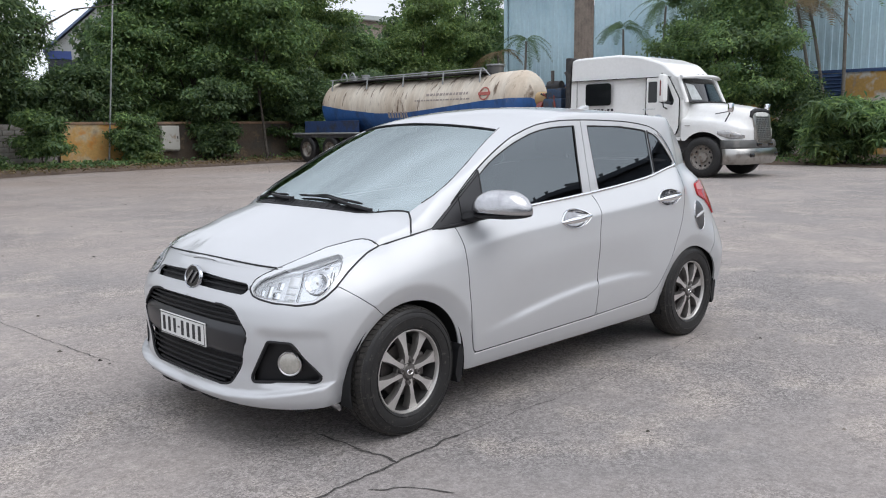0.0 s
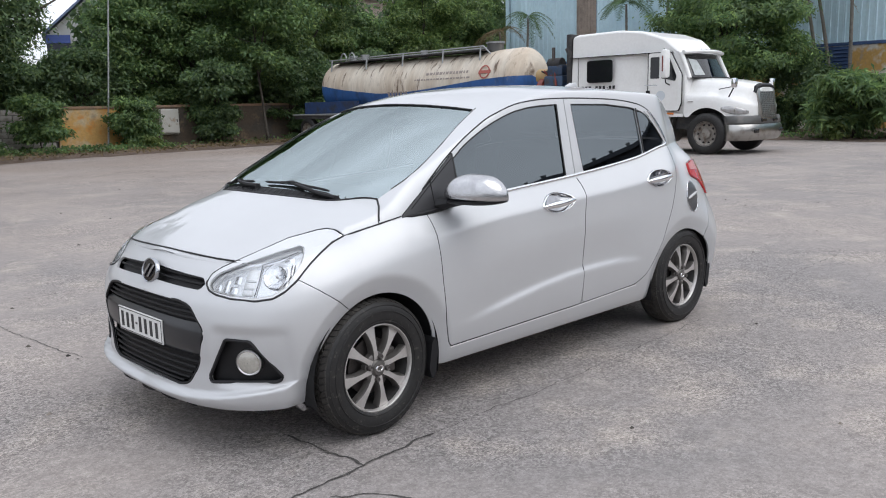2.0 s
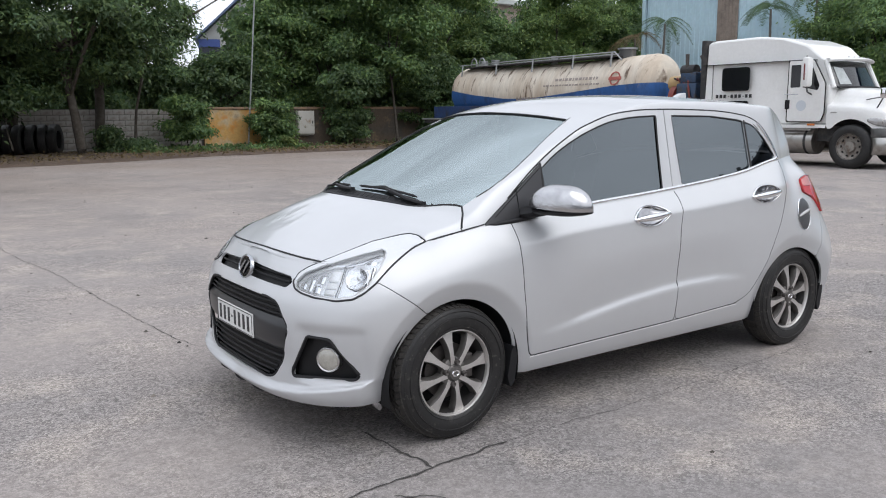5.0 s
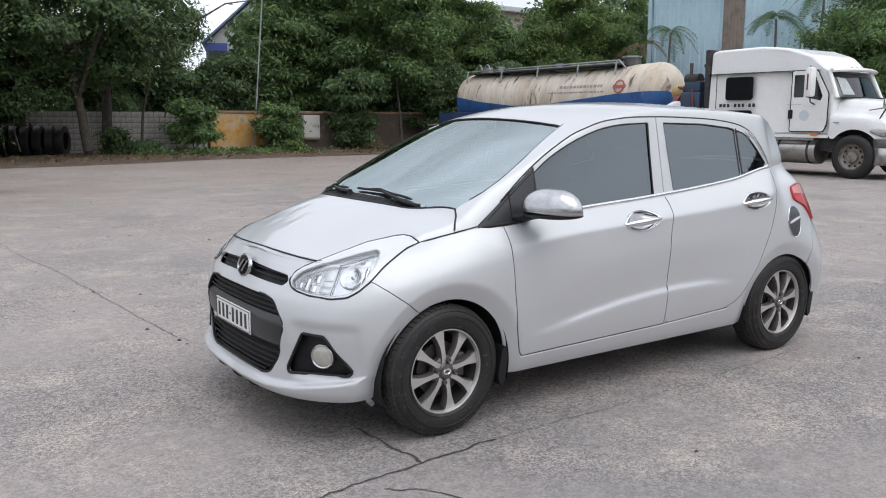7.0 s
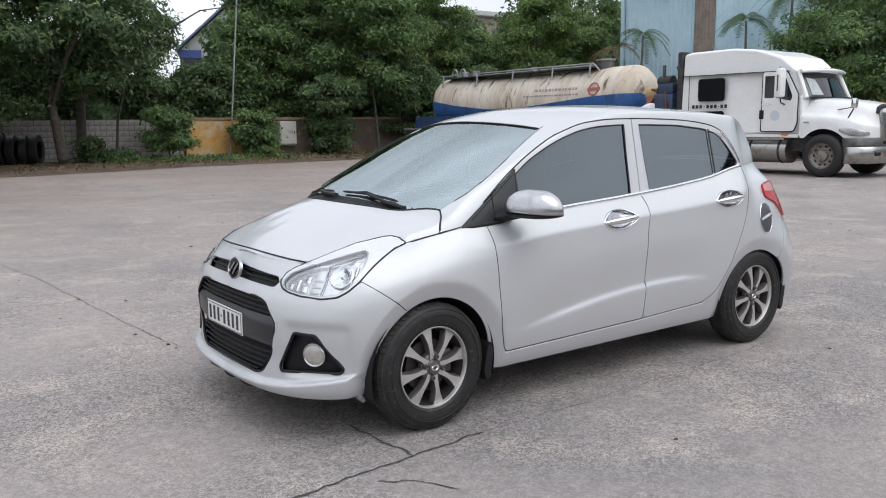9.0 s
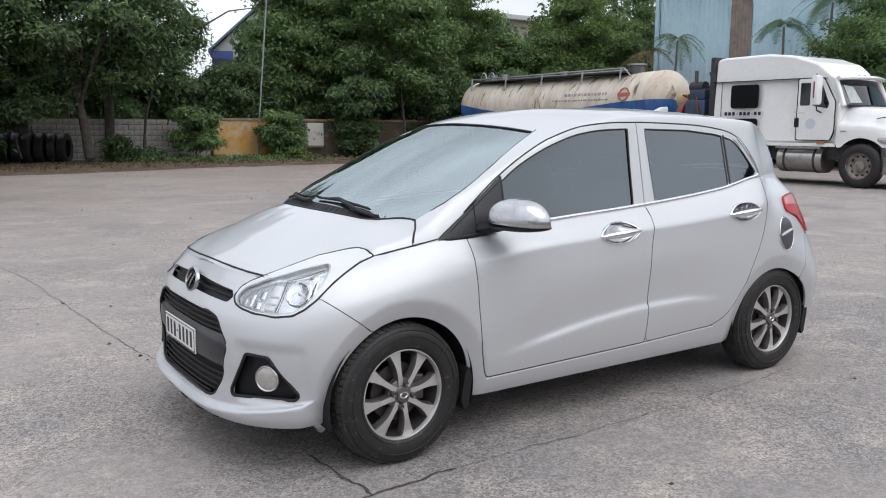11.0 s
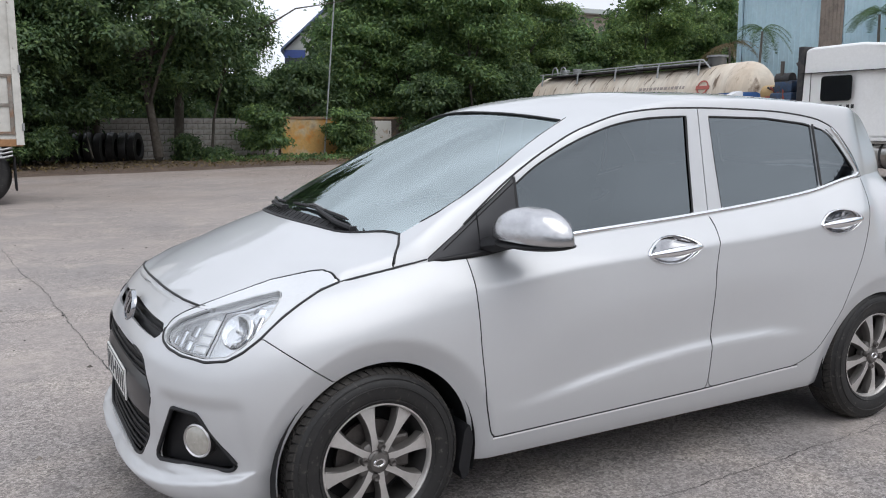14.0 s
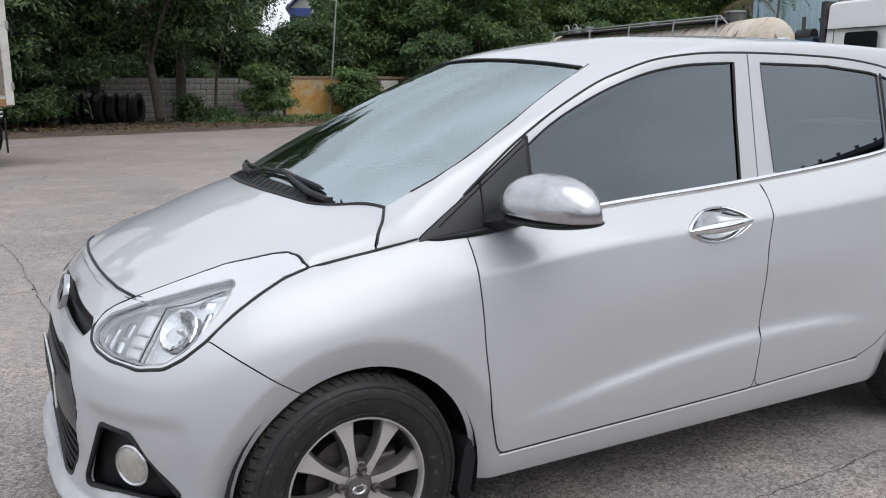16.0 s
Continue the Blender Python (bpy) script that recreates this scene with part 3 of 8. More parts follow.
# warehouse with corrugated blue sheets
SHEET = material("blue_sheet", (0.54, 0.71, 0.78), 0.5, 0.05, spots=((0.35, (0.39, 0.56, 0.64), 0.4, 0.7), (2.5, (0.48, 0.64, 0.70), 0.5, 0.8)), grain=(6, 0.08))
BROWN = material("weathered_sheet", (0.29, 0.24, 0.20), 0.7, spots=((1.5, (0.17, 0.14, 0.12), 0.45, 0.7),), grain=(8, 0.2))
NAVY = material("dark_blue_paint", (0.045, 0.085, 0.19), 0.5, grain=(10, 0.2))
PEEL = material("peeling_render", (0.52, 0.50, 0.45), 0.85, spots=((0.7, (0.44, 0.27, 0.085), 0.47, 0.54), (2.6, (0.25, 0.23, 0.21), 0.58, 0.75)), grain=(10, 0.2))


def corrugated(y0, y1, z0, z1, x, pitch=0.28, depth=0.035):
    verts, faces, n = [], [], int((y1 - y0) / pitch)
    pitch = (y1 - y0) / n
    ys = []
    for k in range(n):
        b = y0 + k * pitch
        ys += [(b, 0), (b + pitch * 0.62, 0), (b + pitch * 0.70, depth), (b + pitch * 0.92, depth)]
    ys.append((y0 + n * pitch, 0))
    for y, d_ in ys:
        verts += [(x - d_, y, z0), (x - d_, y, z1)]
    for i in range(len(ys) - 1):
        a = 2 * i
        faces.append((a, a + 1, a + 3, a + 2))
    return verts, faces


shed = thing("warehouse", "pale blue corrugated metal warehouse with dark blue eaves", "building")
for y0, y1, mat, nm in ((-12, 7.2, SHEET, "wall_sheet"), (7.2, 20.95, SHEET, "wall_sheet"), (20.95, 22.1, BROWN, "brown_sheet"), (22.1, 26.6, SHEET, "wall_sheet")):
    v, f = corrugated(y0, y1, 3.35, 8.4, 32.0 - (0.06 if mat is BROWN else 0), 0.19 if mat is BROWN else 0.28)
    part(nm, mesh_data(nm, v, f, mat, smooth=False), None, shed, "brown weathered downpipe cladding" if mat is BROWN else "")
v, f = corrugated(20.95, 22.1, 0.0, 3.35, 31.94, 0.19)
part("brown_sheet", mesh_data("brown_sheet", v, f, BROWN, smooth=False), None, shed)
part("base_wall", bm_box(31.9, 32.2, -12, 26.6, 0, 3.3, 0.01), PEEL, shed, "peeling white and ochre base wall")
part("flashing", bm_box(31.86, 32.0, -12, 26.6, 3.28, 3.40), NAVY, shed)
part("eave", bm_box(31.55, 32.4, -12.2, 26.9, 8.35, 8.62, 0.03), NAVY, shed)
part("corner_trim", bm_box(31.9, 32.15, 26.5, 26.72, 0, 8.4), SHEET, shed)
part("gable_wall", bm_box(32.0, 52, 26.45, 26.6, 0, 8.4), SHEET, shed)
part("roof", bm_prism([(31.5, 8.6), (42, 11.0), (52.5, 8.6), (52.5, 8.5), (42, 10.85), (31.5, 8.5)], 39.3, "xz", -12.4), NAVY, shed)
for y in (9.1, -4.0):
    w = part("louvre_window", bm_box(31.86, 31.92, y, y + 1.5, 1.9, 3.25), NAVY, shed, "dark blue louvred vent")
    for k in range(9):
        b = part("slat", bm_box(-0.05, 0.05, y + 0.04, y + 1.46, -0.008, 0.008), NAVY, w)
        b.matrix_basis = pose(31.84, 0, 2.0 + 0.14 * k, 0, 35, 0)

# gabled house far behind the trees
GREYW = material("grey_render", (0.42, 0.43, 0.42), 0.9, grain=(3, 0.1))
DARKW = material("dark_slate_wall", (0.035, 0.04, 0.055), 0.8, grain=(4, 0.2))
BLUEP = material("bright_blue_paint", (0.05, 0.085, 0.27), 0.55, grain=(6, 0.15))
EAVE = material("faded_blue_eave", (0.11, 0.15, 0.25), 0.6, grain=(6, 0.15))
house = thing("house", "grey gabled house with bright blue roof trim", "house", Matrix.Translation((13.7, 45, -0.15)) @ pose(0, 0, 0, 0, 0, -21) @ Matrix.Translation((-12.7, -45, 0)))
part("gable", bm_prism([(13.75, 0), (13.75, 5.85), (19.0, 10.6), (25.3, 4.9), (25.3, 0)], 14, "xz", 45.0), GREYW, house)
part("roof_trim", bm_prism([(13.5, 5.72), (19.0, 10.75), (25.5, 4.80), (25.5, 4.94), (19.0, 10.91), (13.5, 5.86)], 15, "xz", 44.6), EAVE, house)
part("blue_band", bm_box(13.7, 14.9, 44.92, 45.0, 5.38, 5.82), BLUEP, house)
part("dark_lower_wall", bm_box(13.7, 25.34, 44.94, 45.0, 0, 5.35), DARKW, house)
far = thing("long_shed", "distant pale green shed roof above the trees", "building")
part("wall", bm_box(34, 48, 52, 62, 0, 10.2), BROWN, far)
part("roof", bm_box(33.4, 48.6, 51.4, 62.6, 10.2, 10.6, 0.05), material("pale_green_sheet", (0.40, 0.43, 0.42), 0.6, grain=(4, 0.1)), far)

# the yard's other side, out of view, that only the paint and the glass mirror
DULL = material("dull_grey_wall", (0.20, 0.205, 0.21), 0.8, spots=((0.4, (0.14, 0.14, 0.145), 0.45, 0.7),))
# unseen shed, added to give the car's side a horizon to mirror
back = thing("opposite_shed", "unseen plain grey workshop added for reflections", "building")
part("wall", bm_box(-45, 31, -36, -35.5, 0, 5.6), DULL, back)
part("roof", bm_prism([(-36.5, 5.5), (-30, 7.0), (-30, 7.1), (-36.5, 5.7)], 76, "yz", -46), NAVY, back)
SLATE = material("weathered_slate_wall", (0.085, 0.09, 0.105), 0.8, grain=(4, 0.2))
wing = thing("side_workshop", "long dark workshop with round roof vents along its eave", "building")
part("wall", bm_box(32.4, 33, -62, -13, 0, 8.15), SLATE, wing)
part("roof", bm_prism([(32, 8.05), (44, 10.55), (44, 10.45), (32, 7.85)], 49, "xz", -62), SLATE, wing)
for k in range(40):
    part("roof_vent", bm_cyl((33.0, -50 + 0.9 * k, 8.15), (33.0, -50 + 0.9 * k, 8.42), 0.05, 0.09, 10), DULL, wing, smooth=True)
# unseen wall, added to close the yard on the west
tagged(part("wall_west", bm_box(-42, -41.7, -36, 60, 0, 3.0), DULL, None), "unseen plain grey boundary wall added for reflections", "wall", kind="structure")


# ---- plants ----
def leaf_material(name, colour, warm):
    m = bpy.data.materials.new(name)
    m.use_nodes = True
    nt = m.node_tree
    p = nt.nodes["Principled BSDF"]
    nt.nodes.remove(p)
    geo = nt.nodes.new("ShaderNodeNewGeometry")
    mx = nt.nodes.new("ShaderNodeMix")
    mx.data_type = "RGBA"
    mx.inputs[6].default_value, mx.inputs[7].default_value = (*colour, 1), (*warm, 1)
    pw = nt.nodes.new("ShaderNodeMath")
    pw.operation = "POWER"
    pw.inputs[1].default_value = 2.2
    nt.links.new(geo.outputs["Random Per Island"], pw.inputs[0])
    nt.links.new(pw.outputs[0], mx.inputs["Factor"])
    co = nt.nodes.new("ShaderNodeTexCoord")
    ns = nt.nodes.new("ShaderNodeTexNoise")
    ns.inputs["Scale"].default_value, ns.inputs["Detail"].default_value = 1.1, 3
    nt.links.new(co.outputs["Object"], ns.inputs["Vector"])
    rg = nt.nodes.new("ShaderNodeMapRange")
    for key, val in (("From Min", 0.32), ("From Max", 0.68), ("To Min", 0.55), ("To Max", 1.5)):
        rg.inputs[key].default_value = val
    nt.links.new(ns.outputs["Fac"], rg.inputs["Value"])
    tone = nt.nodes.new("ShaderNodeMix")
    tone.data_type, tone.blend_type = "RGBA", "MULTIPLY"
    tone.inputs["Factor"].default_value = 1.0
    cb = nt.nodes.new("ShaderNodeCombineColor")
    for k in range(3):
        nt.links.new(rg.outputs[0], cb.inputs[k])
    nt.links.new(mx.outputs[2], tone.inputs[6])
    nt.links.new(cb.outputs[0], tone.inputs[7])
    d, t, g = (nt.nodes.new("ShaderNode" + n) for n in ("BsdfDiffuse", "BsdfTranslucent", "BsdfGlossy"))
    for s in (d, t):
        nt.links.new(tone.outputs[2], s.inputs["Color"])
    g.inputs["Roughness"].default_value = 0.45
    a, b = nt.nodes.new("ShaderNodeMixShader"), nt.nodes.new("ShaderNodeMixShader")
    a.inputs[0].default_value, b.inputs[0].default_value = 0.46, 0.025
    nt.links.new(d.outputs[0], a.inputs[1])
    nt.links.new(t.outputs[0], a.inputs[2])
    nt.links.new(a.outputs[0], b.inputs[1])
    nt.links.new(g.outputs[0], b.inputs[2])
    nt.links.new(b.outputs[0], nt.nodes["Material Output"].inputs[0])
    return m


LEAF = leaf_material("leaf_green", (0.100, 0.174, 0.076), (0.235, 0.335, 0.105))
LEAF_DARK = leaf_material("leaf_dark", (0.076, 0.130, 0.064), (0.170, 0.245, 0.085))
LEAF_MID = leaf_material("leaf_mid_green", (0.108, 0.178, 0.068), (0.250, 0.335, 0.100))
LEAF_LIGHT = leaf_material("leaf_light", (0.11, 0.155, 0.05), (0.23, 0.28, 0.085))
LEAF_DRY = leaf_material("leaf_dry", (0.16, 0.12, 0.065), (0.22, 0.17, 0.09))
BARK = material("bark", (0.060, 0.050, 0.040), 0.9, spots=((6, (0.10, 0.09, 0.075), 0.45, 0.7),), grain=(30, 0.3), bump=(20, 0.8, 0.02))


def leaves(pos, nrm, length, width, rs):
    """Folded pointed leaves at pos, facing nrm."""
    n = len(pos)
    a = rs.normal(size=(n, 3))
    nrm = nrm / np.linalg.norm(nrm, axis=1, keepdims=True)
    a -= (a * nrm).sum(1)[:, None] * nrm
    a /= np.linalg.norm(a, axis=1, keepdims=True)
    b = np.cross(nrm, a)
    L = (length * rs.uniform(0.6, 1.3, n))[:, None]
    W = (width * rs.uniform(0.7, 1.3, n))[:, None]
    tip = pos + a * L - np.array([0, 0, 1]) * L * 0.25
    v = np.stack([pos, pos + a * L * 0.5 + b * W - nrm * W * 0.35, tip, pos + a * L * 0.5 - b * W - nrm * W * 0.35], 1).reshape(-1, 3)
    k = np.arange(n) * 4
    f = np.concatenate([np.stack([k, k + 1, k + 2], 1), np.stack([k, k + 2, k + 3], 1)])
    return v, f


def crown_points(c, r, tips, per, spread, rs, low=-0.9):
    """Leaf places in clumps on many small lobes, light on top and open below."""
    c, r = np.array(c, float), np.array(r, float)
    k = max(3, tips // 16)
    d = rs.normal(size=(k * 6, 3))
    d /= np.linalg.norm(d, axis=1, keepdims=True)
    d = d[d[:, 2] > low][:k]
    rad = rs.uniform(0.25, 1.0, len(d)) ** 0.5 * (0.92 + 0.25 * np.array([noise.noise(Vector(x * 2.3) + Vector(c)) for x in d]))
    lobes = c + d * rad[:, None] * r
    size = min(r.min() * 0.42, 1.0) * rs.uniform(0.6, 1.25, len(d))
    which = rs.randint(len(lobes), size=tips)
    e = rs.normal(size=(tips, 3))
    e[:, 2] = np.abs(e[:, 2]) * 0.9 - 0.25
    e /= np.linalg.norm(e, axis=1, keepdims=True)
    t = lobes[which] + e * size[which][:, None] * np.array([1, 1, 0.62]) * rs.uniform(0.55, 1.0, tips)[:, None]
    p = np.repeat(t, per, 0) + rs.normal(size=(len(t) * per, 3)) * spread * np.array([0.8, 0.8, 0.38])
    n = np.repeat(e, per, 0) * 0.7 + rs.normal(size=(len(t) * per, 3)) * 0.38 + np.array([0, 0, 0.55])
    return t, p, n


def tree(name, label, base, c, r, tips, per, seed, leaf=0.17, mat=None, trunk=0.16, spread=0.30, limbs=7, low=-0.9, slim=0.23):
    rs = np.random.RandomState(seed)
    ob = thing(name, label, "tree" if name.endswith("tree") else "bush", pose(*base))
    c0 = np.array(c) - np.array(base)
    t, p, n = crown_points(c0, r, tips, per, spread, rs, low)
    v, f = leaves(p, n, leaf, leaf * slim, rs)
    part("crown", mesh_data("crown", v, f, mat or LEAF, smooth=False), None, ob)
    if trunk:
        mid = Vector(c0) * 0.55
        mid.x += rs.uniform(-0.2, 0.2)
        pts = [Vector((0, 0, -0.1)), Vector((0.04, 0, 0.25)), Vector((mid.x * 0.3, mid.y * 0.3, mid.z * 0.5)), mid, Vector(c0) * 0.9]
        part("trunk", bm_tube(pts, [trunk * 1.5, trunk * 1.05, trunk * 0.9, trunk * 0.7, trunk * 0.25], 10), BARK, ob, smooth=True)
        for k in range(limbs):
            e = Vector(t[rs.randint(len(t))])
            s = mid.lerp(Vector(c0) * 0.9, rs.uniform(0, 0.7)) if rs.rand() > 0.3 else mid * rs.uniform(0.7, 1.0)
            q = s.lerp(e, 0.5) + Vector((0, 0, 0.25))
            part("limb", bm_tube([s, q, e], [trunk * 0.42, trunk * 0.25, trunk * 0.06], 6), BARK, ob, smooth=True)
    return ob


G = "broad-leaved tree with dense dark green crown"
tree("broadleaf_tree", "spreading green tree with bare grey trunk by the block wall", (3.95, 25.6, 0.05), (3.45, 25.3, 4.7), (3.5, 2.4, 3.3), 980, 64, 1, 0.17, LEAF_DARK, 0.165, 0.36, 14, -0.95)
tree("broadleaf_tree", G, (-0.6, 24.6, 0.05), (-0.6, 24.4, 3.7), (2.7, 1.8, 3.8), 860, 58, 2, 0.165, LEAF_DARK, 0.16, 0.32)
tree("broadleaf_tree", G, (-5.5, 26.5, 0.05), (-5.2, 26.5, 4.6), (3.8, 2.4, 4.6), 620, 52, 3, 0.18, LEAF_DARK, 0.18, 0.36)
for i, (x, y, z, rx, ry, rz, tips) in enumerate(((13.0, 30.2, 3.9, 1.4, 1.5, 3.8, 420), (13.9, 30.6, 4.6, 2.1, 1.7, 4.4, 600), (17.0, 27.6, 5.5, 2.4, 1.7, 4.2, 760), (15.8, 30.4, 5.2, 2.4, 1.7, 4.9, 720), (21.7, 30.6, 5.2, 2.6, 1.7, 4.9, 700), (25.0, 31.6, 3.9, 2.7, 1.6, 3.7, 560), (28.6, 29.4, 5.0, 2.4, 1.6, 4.6, 640), (32.4, 31.2, 5.2, 2.6, 1.8, 5.0, 620), (36.0, 33.0, 5.4, 2.6, 1.8, 5.0, 420), (10.7, 29.6, 2.5, 1.4, 1.0, 1.6, 300), (8.6, 30.2, 2.5, 1.7, 0.9, 1.75, 340), (5.4, 30.4, 3.2, 1.8, 1.0, 3.0, 420))):
    tree("broadleaf_tree", G, (x - 0.6 if i != 2 else 17.0, y if i != 2 else 27.0, 0.05), (x, y, z), (rx, ry, rz), tips, 58, 20 + i, 0.175, LEAF_DARK if i > 8 else LEAF_MID if i in (4, 6, 7) else LEAF, 0.06 if i == 2 else 0.12, 0.34, 8, -0.95)
for i, (x, y, z, rx, ry, rz, tips) in enumerate(((26.8, 11.4, 3.9, 2.0, 2.4, 2.7, 900), (28.6, 9.9, 1.7, 1.0, 1.6, 1.8, 380), (28.5, 13.6, 3.6, 1.6, 1.7, 3.4, 460), (28.0, 2.4, 1.2, 1.6, 1.8, 1.3, 260))):
    tree("broadleaf_tree", "dense green roadside tree hanging to the ground", (x, y, 0.05), (x, y, z), (rx, ry, rz), tips, 56, 40 + i, 0.145, (LEAF, LEAF_DARK, LEAF_DARK, LEAF)[i], 0.10, 0.28, 6)
G2 = "tall broad-leaved tree with drooping dark foliage"
for i, (x, y, z, rx, ry, rz, tips, bx) in enumerate(((-2.2, 26.8, 8.4, 3.4, 2.2, 3.8, 620, -2.4), (2.6, 27.4, 9.2, 3.4, 2.2, 3.2, 620, 2.2), (-7.5, 27.5, 9.0, 3.6, 2.4, 4.0, 420, -7.2), (5.6, 27.6, 9.2, 1.8, 1.5, 2.9, 330, 5.0))):
    tree("broadleaf_tree", G2, (bx, y, 0.05), (x, y, z), (rx, ry, rz), tips, 52, 140 + i, 0.18, LEAF_DARK, 0.17, 0.36, 9, -0.95)
# foliage hanging over the wall
for i, (x, y, z, rx, ry, rz, tips) in enumerate(((14.9, 27.3, 2.3, 1.1, 0.7, 1.7, 300), (19.6, 27.2, 2.2, 1.5, 0.7, 1.8, 340), (22.6, 27.2, 2.4, 1.6, 0.7, 1.9, 320), (1.2, 26.3, 2.6, 1.8, 0.8, 1.5, 300), (0.35, 25.7, 1.5, 1.15, 0.7, 1.5, 320))):
    tree("broadleaf_tree", "young tree drooping over the yard wall", (x, y + 0.3, 0.05), (x, y, z), (rx, ry, rz), tips, 54, 160 + i, 0.17, LEAF_DARK, 0.05, 0.28, 6, -0.95)
tree("broadleaf_tree", "thin tree with drooping twigs against the sky", (6.0, 26.9, 0.05), (7.0, 26.3, 5.4), (1.5, 1.0, 2.5), 110, 40, 171, 0.16, LEAF_DARK, 0.05, 0.34, 12, -0.95)
# bushes along the wall
for i, (x, y, z, rx, ry, rz, tips, mt, leaf) in enumerate(((7.9, 26.9, 1.1, 0.66, 0.5, 1.15, 210, LEAF, 0.22), (11.4, 27.1, 1.2, 0.80, 0.5, 1.25, 260, LEAF, 0.18), (15.0, 27.2, 1.0, 0.8, 0.5, 1.0, 180, LEAF_DARK, 0.2), (19.3, 27.4, 1.2, 1.5, 0.6, 1.3, 300, LEAF_DARK, 0.2), (21.2, 27.4, 1.2, 1.8, 0.6, 1.3, 280, LEAF_DARK, 0.2), (24.8, 27.4, 1.4, 1.8, 0.6, 1.5, 280, LEAF_DARK, 0.2), (-0.2, 24.0, 1.1, 1.2, 0.7, 1.1, 240, LEAF_DARK, 0.2), (5.6, 26.8, 0.6, 0.8, 0.5, 0.6, 110, LEAF_DARK, 0.18), (-3.0, 25.2, 1.2, 2.0, 0.8, 1.3, 300, LEAF_DARK, 0.22), (1.9, 25.4, 2.5, 1.9, 0.7, 1.1, 260, LEAF_DARK, 0.22))):
    tree("bush", "leafy green bush growing in front of the wall", (x, y, 0.05), (x, y, z), (rx, ry, rz), tips, 56, 60 + i, leaf * 0.75, mt, 0.03, 0.20, 5)
# cassava-like bush by the lorry
tree("bush", "large yellowish green bush with long leaves", (25.5, 6.5, 0.05), (25.5, 6.3, 1.2), (1.1, 1.7, 1.2), 420, 36, 80, 0.32, LEAF, 0.05, 0.20, 8, slim=0.11)
tree("bush", "dark green bush beside the yard", (26.6, 4.0, 0.05), (26.6, 4.0, 1.1), (1.2, 1.4, 1.2), 220, 32, 81, 0.2, LEAF_DARK, 0.04, 0.24, 6)
tree("bush", "small bright yellow-green plant", (11.5, 26.2, 0.05), (11.5, 26.2, 0.25), (0.35, 0.3, 0.22), 24, 20, 82, 0.14, LEAF_LIGHT, 0.0, 0.12)
tree("bush", "small bright yellow-green plant", (24.6, 7.0, 0.05), (24.6, 7.0, 0.35), (0.4, 0.4, 0.32), 24, 22, 83, 0.18, LEAF_LIGHT, 0.0, 0.14)


def weeds(name, xs, ys, count, seed, high=0.3):
    rs = np.random.RandomState(seed)
    p = np.stack([rs.uniform(*xs, count), rs.uniform(*ys, count), rs.uniform(0.05, high, count) * rs.uniform(0.2, 1, count)], 1)
    v, f = leaves(p, rs.normal(size=(count, 3)) + [0, -0.3, 0.8], 0.16, 0.045, rs)
    return tagged(part(name, mesh_data(name, v, f, LEAF, smooth=False), None, None), "low green weeds along the wall foot", "weeds", kind="stuff")


weeds("weeds", (5.6, 12.5), (25.6, 27.6), 4200, 90)
weeds("weeds", (12.5, 28), (26.8, 27.8), 900, 91, 0.3)
weeds("weeds", (25.2, 27.8), (4.0, 13.0), 1700, 92, 0.3)
rs = np.random.RandomState(95)
p = np.stack([rs.uniform(-8, 30, 5000), rs.uniform(21.5, 27.5, 5000), rs.uniform(0.12, 0.2, 5000)], 1)
p[:, 1] = np.maximum(p[:, 1], np.interp(p[:, 0], (-8, -0.7, 5, 7, 12, 20, 30), (20.4, 20.9, 22.4, 23.3, 23.9, 25.3, 25.8)))
v, f = leaves(p, rs.normal(size=(5000, 3)) * 0.35 + [0, 0, 1], 0.12, 0.035, rs)
tagged(part("dry_leaves", mesh_data("dry_leaves", v, f, LEAF_DRY, smooth=False), None, None), "fallen brown leaves on bare earth", "leaves", kind="stuff")

# thick greenery further back, closing the view between the trunks
rs = np.random.RandomState(97)
vv, ff, base = [], [], 0
for x0, x1, y, top in ((-16, 4.0, 36.0, 9.0), (4.0, 13.5, 35.0, 3.2), (13.5, 27, 36.5, 8.2), (24, 33, 34, 7.2), (33, 42, 36, 9.0)):
    n = int((x1 - x0) * 330 * top)
    x = rs.uniform(x0, x1, n)
    h = top * (0.86 + 0.16 * np.sin(x * 1.7) + 0.10 * np.sin(x * 4.1 + 1))
    p = np.stack([x, y + rs.normal(0, 0.9, n), rs.uniform(0.0, 1.0, n) ** 0.9 * h], 1)
    v, f = leaves(p, rs.normal(size=(n, 3)) * 0.6 + [0, -0.5, 0.5], 0.34, 0.12, rs)
    vv.append(v)
    ff.append(f + base)
    base += len(v)
tagged(part("far_woods", mesh_data("far_woods", np.concatenate(vv), np.concatenate(ff), LEAF_DARK, smooth=False), None, None), "dense dark greenery behind the yard wall", "woods", kind="stuff")


PALMBARK = material("palm_bark", (0.17, 0.155, 0.135), 0.9, spots=((5, (0.09, 0.08, 0.07), 0.5, 0.7),), grain=(20, 0.25), stretch=(1, 1, 4))


